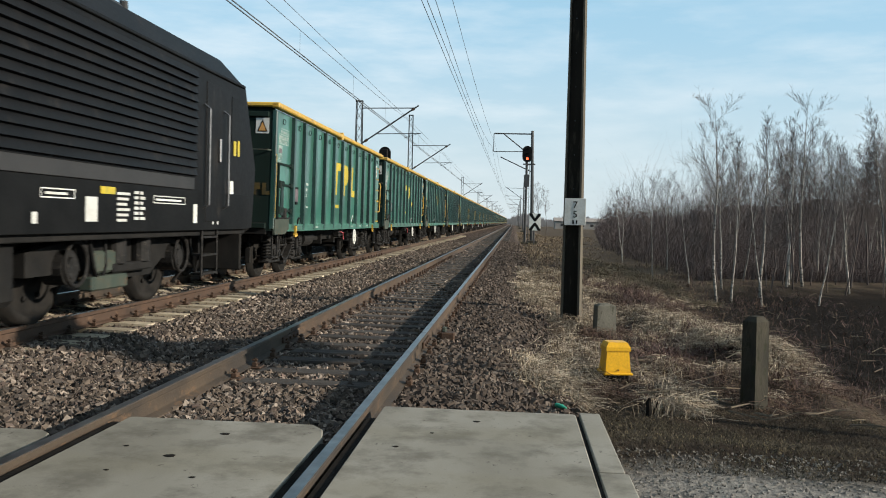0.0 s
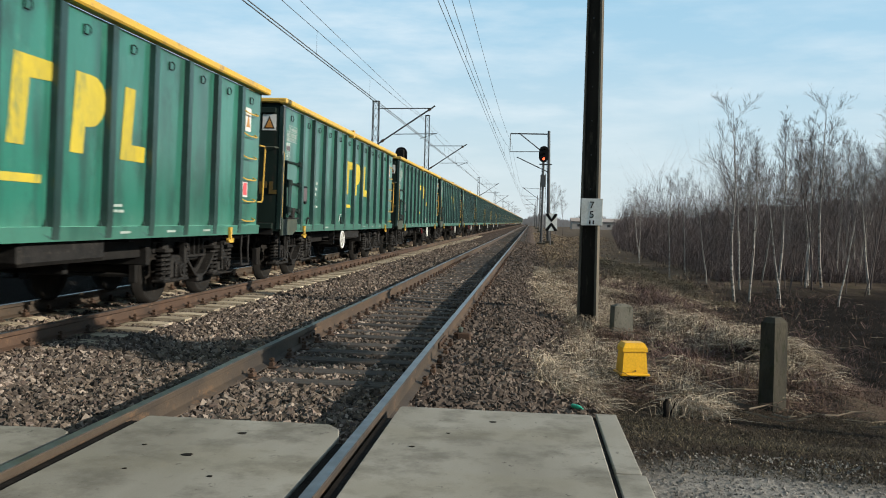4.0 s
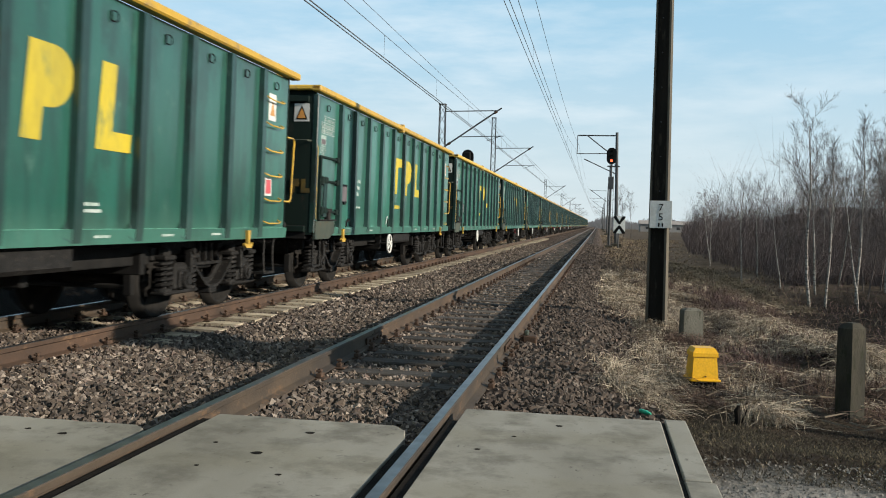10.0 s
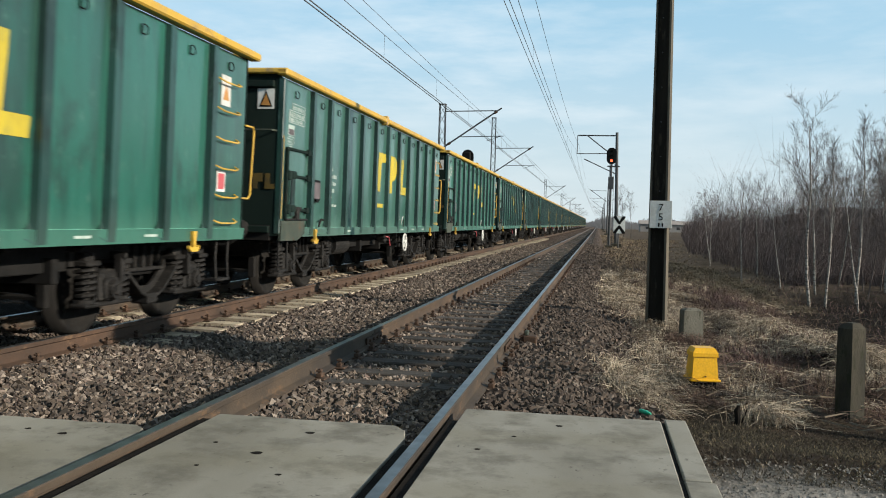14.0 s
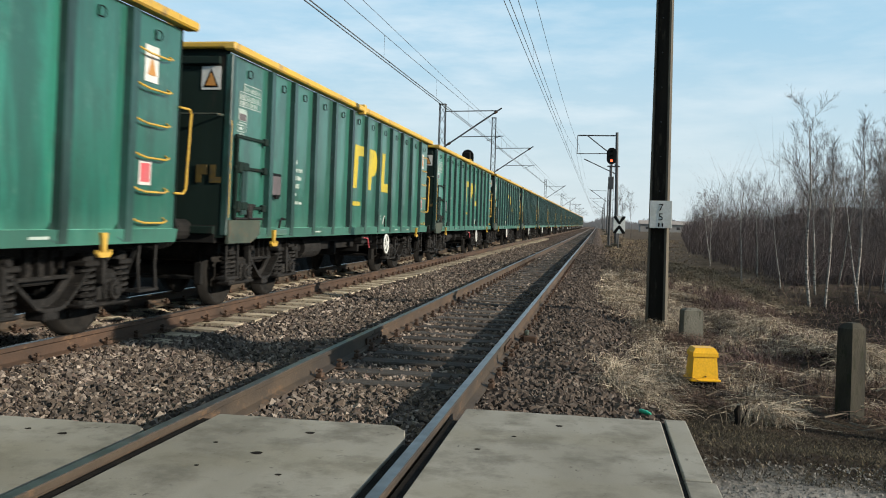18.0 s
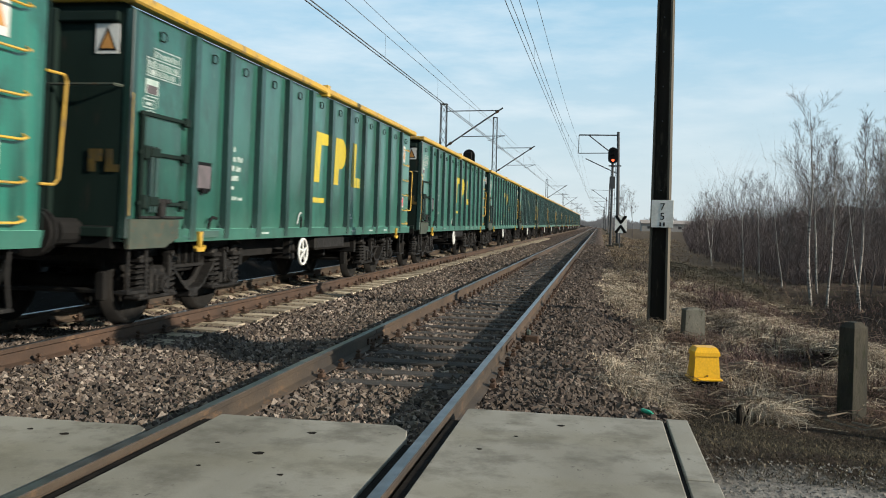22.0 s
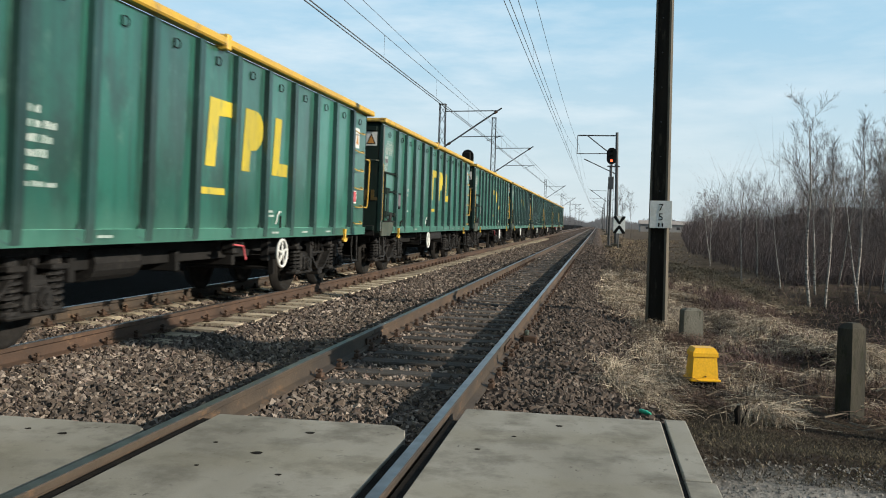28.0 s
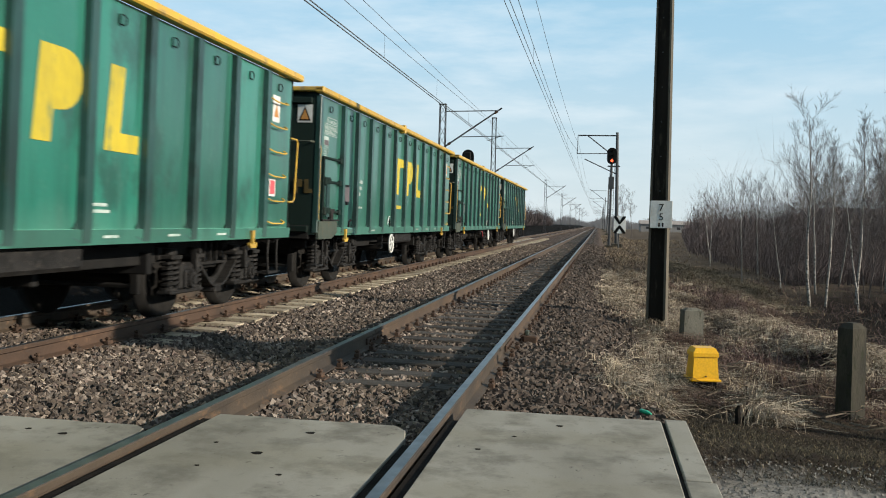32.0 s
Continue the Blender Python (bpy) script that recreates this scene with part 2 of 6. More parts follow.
LOCO = matter("loco_charcoal", (0.0055, 0.0058, 0.0065), (0.0095, 0.0092, 0.0095), 0.55, 0.0, 1.2, 30, 0.04, (1, 1, 0.4), (0.024, 0.021, 0.019), 0.63, vary=0.03, spec=0.14)
LOCO_GREY = matter("loco_grey", (0.026, 0.026, 0.027), (0.036, 0.035, 0.035), 0.55, 0, 2, 30, 0.05, vary=0.03)
CONCRETE = slab_matter()
# concrete of the pole's recessed web, its shade put into the near-black colour
WEB_SHADE = matter("shaded_web_concrete", (0.016, 0.0135, 0.011), (0.028, 0.023, 0.018), 0.9, 0, 3, 60, 0.4, (1, 1, 0.2), (0.05, 0.042, 0.030), 0.62, 0.05, depth=0.005, spec=0.15)
MATT_BLACK = matter("matt_black", (0.010, 0.009, 0.008), (0.020, 0.017, 0.014), 0.95, 0, 6, 60, 0.5, vary=0.0, spec=0.1)
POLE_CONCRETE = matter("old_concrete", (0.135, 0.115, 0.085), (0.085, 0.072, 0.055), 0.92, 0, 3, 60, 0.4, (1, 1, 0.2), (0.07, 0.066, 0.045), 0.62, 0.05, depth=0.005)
# concrete of post and footings, darkened to put in the post's shade
POST_CONCRETE = matter("post_concrete", (0.072, 0.064, 0.049), (0.040, 0.038, 0.031), 0.92, 0, 5, 60, 0.6, (1, 1, 0.4), (0.032, 0.034, 0.022), 0.58, 0.08, depth=0.008, spec=0.15)
MARKER_STONE = matter("marker_concrete", (0.20, 0.188, 0.155), (0.13, 0.122, 0.10), 0.92, 0, 5, 60, 0.6, (1, 1, 0.6), (0.07, 0.072, 0.05), 0.60, 0.08, depth=0.008, spec=0.15)
SLEEPER_C = matter("sleeper_concrete", (0.54, 0.46, 0.335), (0.38, 0.32, 0.235), 0.9, 0, 4, 50, 0.4, (1, 1, 1), (0.17, 0.13, 0.09), 0.62, 0.25, depth=0.005)
SLEEPER_W = matter("creosoted_timber", (0.048, 0.040, 0.034), (0.088, 0.076, 0.066), 0.9, 0, 4, 60, 0.8, (0.12, 1, 1), (0.024, 0.020, 0.018), 0.56, 0.35, depth=0.012)
BOX_YELLOW = matter("plastic_yellow", (0.85, 0.46, 0.012), (0.78, 0.42, 0.015), 0.4, 0, 5, 50, 0.05, vary=0.0)
MAST_GREY = matter("galvanised_grey", (0.085, 0.088, 0.092), (0.055, 0.057, 0.060), 0.6, 0.4, 3, 40, 0.1, (1, 1, 0.3), (0.12, 0.09, 0.07), 0.66)
WIRE = matter("copper_wire", (0.12, 0.115, 0.115), (0.09, 0.088, 0.088), 0.5, 0.3, 3, 40, 0.0, vary=0.0)
BOTTLE = matter("green_plastic", (0.02, 0.40, 0.24), (0.03, 0.34, 0.22), 0.35, 0, 6, 40, 0.1)
BARK = matter("birch_bark", (0.46, 0.43, 0.385), (0.26, 0.235, 0.21), 0.85, 0, 5.0, 30, 0.3, (1, 1, 1.6), (0.045, 0.036, 0.032), 0.53, 0.3)
BIRCH_TWIG = matter("birch_twig", (0.13, 0.108, 0.100), (0.21, 0.18, 0.168), 0.9, 0, 0.8, 12, 0.1, vary=0.15)
TWIG = matter("twig_brown", (0.075, 0.060, 0.055), (0.125, 0.102, 0.094), 0.9, 0, 0.8, 12, 0.1, vary=0.15)


def scatter_matter(name, stops, rough=0.95, spec=0.2, dirty=False, stained=0.55):
    """For joined small pieces: each island takes its own colour from the row of stops."""
    m = bpy.data.materials.new(name)
    m.use_nodes = True
    nt = m.node_tree
    b = nt.nodes["Principled BSDF"]
    g = nt.nodes.new("ShaderNodeNewGeometry")
    c = ramp(nt, g.outputs["Random Per Island"], stops)
    fine = clouds(nt, g.outputs["Position"], 90.0, 3.0)
    c = blend(nt, 0.5, c, ramp(nt, fine, [(0.3, 0.45), (0.7, 1.0)]), "MULTIPLY")
    stain = clouds(nt, g.outputs["Position"], 0.55, 4.0)
    c = blend(nt, ramp(nt, stain, [(0.42, 0.0), (0.66, stained)]), c, (0.07, 0.055, 0.045))
    if dirty:
        sep = nt.nodes.new("ShaderNodeSeparateXYZ")
        nt.links.new(g.outputs["Position"], sep.inputs[0])
        c = blend(nt, ramp(nt, maths(nt, "ADD", sep.outputs[0], 1.5), [(0.45, 0.0), (0.75, 0.55)]), c, (0.06, 0.046, 0.038))
    nt.links.new(c, b.inputs["Base Color"])
    b.inputs["Roughness"].default_value = rough
    b.inputs["Specular IOR Level"].default_value = spec
    return m


STONES = scatter_matter("ballast_stone", [(0.0, (0.026, 0.022, 0.020)), (0.16, (0.155, 0.122, 0.096)), (0.34, (0.058, 0.050, 0.046)), (0.52, (0.23, 0.18, 0.14)), (0.70, (0.082, 0.070, 0.066)), (0.88, (0.44, 0.365, 0.30)), (0.95, (0.18, 0.13, 0.11)), (1.0, (0.026, 0.023, 0.022))], dirty=True)
STRAW = scatter_matter("dry_grass", [(0.0, (0.45, 0.365, 0.26)), (0.35, (0.76, 0.65, 0.49)), (0.62, (0.31, 0.235, 0.17)), (0.85, (0.12, 0.092, 0.072)), (1.0, (0.25, 0.21, 0.145))], stained=0.45)
BRUSH = scatter_matter("thicket_brown", [(0.0, (0.062, 0.048, 0.047)), (0.4, (0.115, 0.089, 0.085)), (0.8, (0.175, 0.135, 0.126)), (1.0, (0.26, 0.215, 0.195))], stained=0.2)
STRAW_FAR = scatter_matter("far_dry_grass", [(0.0, (0.24, 0.18, 0.12)), (0.35, (0.40, 0.315, 0.21)), (0.6, (0.15, 0.108, 0.075)), (0.82, (0.075, 0.055, 0.044)), (1.0, (0.19, 0.145, 0.10))])
BRAMBLE = scatter_matter("bramble_stems", [(0.0, (0.075, 0.048, 0.048)), (0.5, (0.135, 0.086, 0.082)), (0.8, (0.24, 0.16, 0.13)), (1.0, (0.05, 0.034, 0.036))])
WEEDS = scatter_matter("dead_weed_stems", [(0.0, (0.12, 0.075, 0.06)), (0.4, (0.20, 0.13, 0.10)), (0.7, (0.09, 0.06, 0.055)), (1.0, (0.27, 0.20, 0.13))])


def ground_matter():
    """Ballast bed, littered verge and gravel road, told apart by place."""
    m = bpy.data.materials.new("ground_cover")
    m.use_nodes = True
    nt = m.node_tree
    b = nt.nodes["Principled BSDF"]
    pos = nt.nodes.new("ShaderNodeNewGeometry").outputs["Position"]
    sep = nt.nodes.new("ShaderNodeSeparateXYZ")
    nt.links.new(pos, sep.inputs[0])
    x, y = sep.outputs[0], sep.outputs[1]
    wob = clouds(nt, pos, 1.3, 5.0)
    edge = maths(nt, "ADD", x, maths(nt, "MULTIPLY", wob, 0.9))
    # stones
    vor = node(nt, "ShaderNodeTexVoronoi", Scale=17.0)
    nt.links.new(pos, vor.inputs["Vector"])
    hue = nt.nodes.new("ShaderNodeSeparateColor")
    nt.links.new(vor.outputs["Color"], hue.inputs[0])
    stone = ramp(nt, hue.outputs[0], [(0.0, (0.09, 0.068, 0.056)), (0.35, (0.20, 0.15, 0.125)), (0.7, (0.27, 0.21, 0.175)), (1.0, (0.14, 0.12, 0.11))])
    gap = ramp(nt, vor.outputs["Distance"], [(0.2, 1.0), (0.62, 0.25)])
    stone = blend(nt, 1.0, stone, gap, "MULTIPLY")
    oil = clouds(nt, stretched(nt, pos, (1, 0.35, 1)), 0.8, 4.0)
    stone = blend(nt, ramp(nt, oil, [(0.45, 0.0), (0.7, 0.6)]), stone, (0.075, 0.055, 0.045))
    # litter and earth
    lit = clouds(nt, stretched(nt, pos, (1.0, 0.6, 1)), 0.55, 6.0, 0.65)
    straw = ramp(nt, clouds(nt, stretched(nt, pos, (1.0, 2.4, 1)), 9.0, 6.0, 0.7), [(0.3, (0.032, 0.025, 0.020)), (0.5, (0.105, 0.080, 0.058)), (0.72, (0.26, 0.20, 0.14))])
    earth = ramp(nt, clouds(nt, pos, 14.0, 6.0, 0.75), [(0.3, (0.013, 0.011, 0.0095)), (0.7, (0.058, 0.043, 0.033))])
    verge = blend(nt, ramp(nt, lit, [(0.40, 0.0), (0.55, 1.0)]), straw, earth)
    moss = clouds(nt, pos, 0.9, 4.0)
    verge = blend(nt, ramp(nt, moss, [(0.58, 0.0), (0.74, 0.4)]), verge, (0.085, 0.095, 0.035))
    # beyond, pale dry field
    far = ramp(nt, maths(nt, "MULTIPLY", y, 0.004), [(0.08, 0.0), (0.28, 0.75)])
    verge = blend(nt, far, verge, (0.125, 0.098, 0.074))
    # darker ground before the birches, the trees' shade put into its colour
    verge_shade = maths(nt, "MAXIMUM", maths(nt, "MULTIPLY", ramp(nt, maths(nt, "MULTIPLY", edge, 0.1), [(0.40, 0.0), (0.52, 0.9)]), ramp(nt, maths(nt, "MULTIPLY", y, 0.01), [(0.235, 1.0), (0.275, 0.0)])),
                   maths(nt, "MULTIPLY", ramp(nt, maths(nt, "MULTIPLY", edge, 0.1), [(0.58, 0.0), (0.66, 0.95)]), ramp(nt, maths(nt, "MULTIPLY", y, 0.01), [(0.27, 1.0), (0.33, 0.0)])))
    verge = blend(nt, verge_shade, verge, (0.017, 0.014, 0.012))
    # mossy flat at the birches' feet
    flat = maths(nt, "MULTIPLY", ramp(nt, maths(nt, "MULTIPLY", edge, 0.1), [(0.34, 0.0), (0.40, 1.0), (0.54, 1.0), (0.62, 0.0)]), ramp(nt, maths(nt, "MULTIPLY", y, 0.01), [(0.24, 0.0), (0.28, 1.0), (0.44, 1.0), (0.60, 0.0)]))
    tuft = ramp(nt, clouds(nt, stretched(nt, pos, (0.5, 1.3, 1)), 2.6, 6.0, 0.7), [(0.34, (0.035, 0.028, 0.020)), (0.50, (0.095, 0.082, 0.050)), (0.66, (0.20, 0.16, 0.105))])
    verge = blend(nt, maths(nt, "MULTIPLY", flat, 0.9), verge, tuft)
    # bare dark soil at the road's edge
    verge = blend(nt, ramp(nt, maths(nt, "MULTIPLY", maths(nt, "ADD", y, wob), 0.1), [(0.80, 0.85), (0.92, 0.0)]), verge, earth)
    # gravel road
    grit = ramp(nt, clouds(nt, pos, 60.0, 4.0, 0.8), [(0.3, (0.20, 0.188, 0.168)), (0.55, (0.30, 0.283, 0.255)), (0.8, (0.40, 0.38, 0.35))])
    grit = blend(nt, ramp(nt, wob, [(0.5, 0.0), (0.7, 0.5)]), grit, (0.12, 0.10, 0.085))
    road = maths(nt, "ADD", y, maths(nt, "MULTIPLY", wob, 1.2))
    c = blend(nt, ramp(nt, maths(nt, "MULTIPLY", road, 0.1), [(0.505, 1.0), (0.56, 0.0)]), verge, grit)
    bed = ramp(nt, maths(nt, "MULTIPLY", edge, 0.1), [(0.062, 1.0), (0.098, 0.0)])
    left = ramp(nt, maths(nt, "MULTIPLY", edge, -0.1), [(0.66, 1.0), (0.70, 0.0)])
    # near-black ground puts in the shade under and beyond the train
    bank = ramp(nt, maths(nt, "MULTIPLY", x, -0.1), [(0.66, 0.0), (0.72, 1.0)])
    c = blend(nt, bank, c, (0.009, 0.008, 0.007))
    c = blend(nt, maths(nt, "MULTIPLY", bed, left), c, stone)
    nt.links.new(c, b.inputs["Base Color"])
    b.inputs["Roughness"].default_value = 0.95
    b.inputs["Specular IOR Level"].default_value = 0.03
    h = maths(nt, "SUBTRACT", clouds(nt, pos, 22.0, 6.0, 0.7), maths(nt, "MULTIPLY", vor.outputs["Distance"], 0.6))
    bp = node(nt, "ShaderNodeBump", Strength=0.9, Distance=0.04)
    nt.links.new(h, bp.inputs["Height"])
    nt.links.new(bp.outputs[0], b.inputs["Normal"])
    return m


GROUND = ground_matter()


# ---- mesh building ----
class Shape:
    """Vertices and faces gathered for one mesh."""

    def __init__(self):
        self.v, self.f = [], []

    def add(self, verts, faces):
        k = len(self.v)
        self.v.extend(tuple(p) for p in verts)
        self.f.extend(tuple(k + i for i in f) for f in faces)
        return self

    def box(self, x0, x1, y0, y1, z0, z1, c=0.0):
        lo, hi = (x0, y0, z0), (x1, y1, z1)
        if c <= 0:
            v = [(hi[0] if i & 1 else lo[0], hi[1] if i & 2 else lo[1], hi[2] if i & 4 else lo[2]) for i in range(8)]
            return self.add(v, [(0, 2, 3, 1), (4, 5, 7, 6), (0, 1, 5, 4), (2, 6, 7, 3), (0, 4, 6, 2), (1, 3, 7, 5)])
        v, at = [], {}
        for i in range(8):
            s = [(i >> k) & 1 for k in range(3)]
            for axis in range(3):
                p = [(hi[k] if s[k] else lo[k]) for k in range(3)]
                for k in range(3):
                    if k != axis:
                        p[k] += -c if s[k] else c
                at[i, axis] = len(v)
                v.append(p)
        f = []
        for axis in range(3):
            a, b2 = [k for k in range(3) if k != axis]
            for side in (0, 1):
                ring = []
                for u, w in ((0, 0), (1, 0), (1, 1), (0, 1)):
                    s = [0, 0, 0]
                    s[axis], s[a], s[b2] = side, u, w
                    ring.append(at[s[0] | s[1] << 1 | s[2] << 2, axis])
                f.append(ring)
            for u in (0, 1):
                for w in (0, 1):
                    s = [0, 0, 0]
                    s[a], s[b2] = u, w
                    s[axis] = 0
                    i = s[0] | s[1] << 1 | s[2] << 2
                    s[axis] = 1
                    j = s[0] | s[1] << 1 | s[2] << 2
                    f.append([at[i, a], at[j, a], at[j, b2], at[i, b2]])
        for i in range(8):
            f.append([at[i, 0], at[i, 1], at[i, 2]])
        return self.add(v, f)

    def cyl(self, p0, p1, r, n=10, r1=None):
        p0, p1 = Vector(p0), Vector(p1)
        r1 = r if r1 is None else r1
        d = (p1 - p0).normalized()
        a = d.orthogonal().normalized()
        b = d.cross(a)
        v = []
        for p, q in ((p0, r), (p1, r1)):
            for i in range(n):
                t = 2 * math.pi * i / n
                v.append(p + (a * math.cos(t) + b * math.sin(t)) * q)
        f = [(i, (i + 1) % n, n + (i + 1) % n, n + i) for i in range(n)]
        f += [tuple(range(n - 1, -1, -1)), tuple(range(n, 2 * n))]
        return self.add(v, f)

    def tube(self, pts, r, n=6):
        pts = [Vector(p) for p in pts]
        d = (pts[1] - pts[0]).normalized()
        a = d.orthogonal().normalized()
        v = []
        for i, p in enumerate(pts):
            d = (pts[min(i + 1, len(pts) - 1)] - pts[max(i - 1, 0)]).normalized()
            a = (a - d * a.dot(d)).normalized()
            b = d.cross(a)
            q = r[i] if hasattr(r, "__len__") else r
            v += [p + (a * math.cos(2 * math.pi * k / n) + b * math.sin(2 * math.pi * k / n)) * q for k in range(n)]
        f = []
        for i in range(len(pts) - 1):
            f += [(i * n + k, i * n + (k + 1) % n, (i + 1) * n + (k + 1) % n, (i + 1) * n + k) for k in range(n)]
        m = (len(pts) - 1) * n
        f += [tuple(range(n - 1, -1, -1)), tuple(range(m, m + n))]
        return self.add(v, f)

    def prism(self, poly, lo, hi, axis=0):
        """A polygon in the other two axes, pushed from lo to hi along one axis."""
        n = len(poly)
        v = []
        for w in (lo, hi):
            for p in poly:
                q = list(p)
                q.insert(axis, w)
                v.append(q)
        f = [(i, (i + 1) % n, n + (i + 1) % n, n + i) for i in range(n)]
        f += [tuple(range(n - 1, -1, -1)), tuple(range(n, 2 * n))]
        return self.add(v, f)

    def ring(self, c, R, r, n=24, k=6, axis=0):
        v, f = [], []
        for i in range(n):
            t = 2 * math.pi * i / n
            for j in range(k):
                s = 2 * math.pi * j / k
                q = [(R + r * math.cos(s)) * math.cos(t), (R + r * math.cos(s)) * math.sin(t)]
                q.insert(axis, r * math.sin(s))
                v.append([q[m] + c[m] for m in range(3)])
                f.append((i * k + j, ((i + 1) % n) * k + j, ((i + 1) % n) * k + (j + 1) % k, i * k + (j + 1) % k))
        return self.add(v, f)

    def mesh(self, name, material, smooth=False):
        me = bpy.data.meshes.new(name)
        me.from_pydata(self.v, [], self.f)
        me.materials.append(material)
        bm = bmesh.new()
        bm.from_mesh(me)
        bmesh.ops.recalc_face_normals(bm, faces=bm.faces)
        bm.to_mesh(me)
        bm.free()
        if smooth:
            me.polygons.foreach_set("use_smooth", [True] * len(me.polygons))
        return me


def part(name, shape, material, parent, label="", at=None, smooth=False):
    me = shape.mesh(name, material, smooth) if isinstance(shape, Shape) else shape
    ob = new(name, me)
    ob.parent = parent
    if at is not None:
        ob.matrix_basis = at
    return tagged(ob, label) if label else ob


def thing(name, label, category, group="", at=None, kind=""):
    ob = new(name)
    ob.empty_display_size = 0.3
    if at is not None:
        ob.matrix_basis = at
    return tagged(ob, label, category, group, kind)


def solo(name, shape, material, label, category="", group="", at=None, kind="", smooth=False):
    ob = new(name, shape.mesh(name, material, smooth) if isinstance(shape, Shape) else shape)
    if at is not None:
        ob.matrix_basis = at
    return tagged(ob, label, category, group, kind)


# ---- plan ----
NEAR, FAR_TRACK = -1.70, -5.905            # track centres; rail tops at height 0
PITCH, BODY = 14.04, 12.8                  # wagon over couplings; wagon body
SLAB_TOP = -0.03


def smooth_step(a, b, t):
    t = min(1.0, max(0.0, (t - a) / (b - a)))
    return t * t * (3 - 2 * t)


def near_line(x, y, ax, ay, bx, by, w):
    """1 on the stretch from a to b, falling off over the width w."""
    dx, dy = bx - ax, by - ay
    t = min(1.0, max(0.0, ((x - ax) * dx + (y - ay) * dy) / (dx * dx + dy * dy)))
    return math.exp(-((x - ax - dx * t) ** 2 + ((y - ay - dy * t) * 0.6) ** 2) / (w * w))


def ground_z(x, y):
    """The lie of the land: ballast bed, right-hand verge with its ditch, and the road that crosses."""
    if x > -0.2:
        z = -0.23 - 0.19 * smooth_step(-0.2, 0.6, x) - 0.10 * smooth_step(0.8, 2.6, x) - 0.40 * smooth_step(3.0, 4.8, x) + 0.15 * smooth_step(6, 9, x)
        z += 0.05 * noise.noise((x * 0.8, y * 0.8, 0)) * smooth_step(0.3, 1.0, x) + 0.12 * noise.noise((x * 0.2, y * 0.2, 3)) * smooth_step(1.5, 4, x)
        rough = smooth_step(0.25, 0.9, x) * smooth_step(8.2, 9.6, y) * (1 - smooth_step(40, 60, y))
        if rough > 0:
            z += rough * (0.055 * noise.noise((x * 2.3, y * 1.7, 7.0)) + 0.03 * noise.noise((x * 5.5, y * 4.0, 2.0)))
            z += rough * 0.20 * near_line(x, y, 2.45, 16.6, 3.25, 12.0, 0.42)
            z -= rough * 0.16 * near_line(x, y, 2.2, 20.0, 4.3, 13.0, 0.45)
        if y < 8:
            t = smooth_step(5.0, 7.6, y)
            road = -0.06 - 0.004 * max(0, x)
            z = z * t + road * (1 - t) if x > 0.45 else z
    elif x < -8.2:
        # bank added behind the train to keep the gaps below it dark
        z = -0.25 + 1.0 * smooth_step(8.9, 11.2, -x)
    else:
        z = -0.265
    return z


def make_ground():
    def steps(inner, outer, fine, grow):
        a = [0.0]
        while a[-1] < inner:
            a.append(a[-1] + fine)
        d = fine
        while a[-1] < outer:
            d *= grow
            a.append(a[-1] + d)
        return a
    right = steps(6.0, 3000, 0.1, 1.25)
    left = [-v for v in steps(0.0, 3000, 0.5, 1.28)[1:]]
    xs = sorted(left + right + [-8.2, -0.2])
    ys = sorted([-v for v in steps(1.0, 800, 0.5, 1.4)[1:]] + steps(24, 4500, 0.16, 1.12))
    v = [(x, y, ground_z(x, y)) for y in ys for x in xs]
    n = len(xs)
    f = [(j * n + i, j * n + i + 1, (j + 1) * n + i + 1, (j + 1) * n + i) for j in range(len(ys) - 1) for i in range(n - 1)]
    me = bpy.data.meshes.new("ground")
    me.from_pydata(v, [], f)
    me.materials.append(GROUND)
    me.polygons.foreach_set("use_smooth", [True] * len(f))
    return tagged(new("ground", me), "ballast bed, littered winter verge, ditch and gravel road", "ground", kind="structure")


make_ground()


# ---- tracks ----
def rail_shape(length, steps=1):
    """A flat-bottomed rail along y, its head's top at height 0."""
    prof = [(-0.072, -0.172), (0.072, -0.172), (0.072, -0.160), (0.014, -0.140), (0.010, -0.052), (0.034, -0.038), (0.035, -0.006), (0.028, 0.0),
            (-0.028, 0.0), (-0.035, -0.006), (-0.034, -0.038), (-0.010, -0.052), (-0.014, -0.140), (-0.072, -0.160)]
    s = Shape()
    s.prism([(x, z) for x, z in prof], 0, length, axis=1)
    return s


def head_strip(length):
    return Shape().box(-0.029, 0.029, 0, length, 0.0, 0.0025)


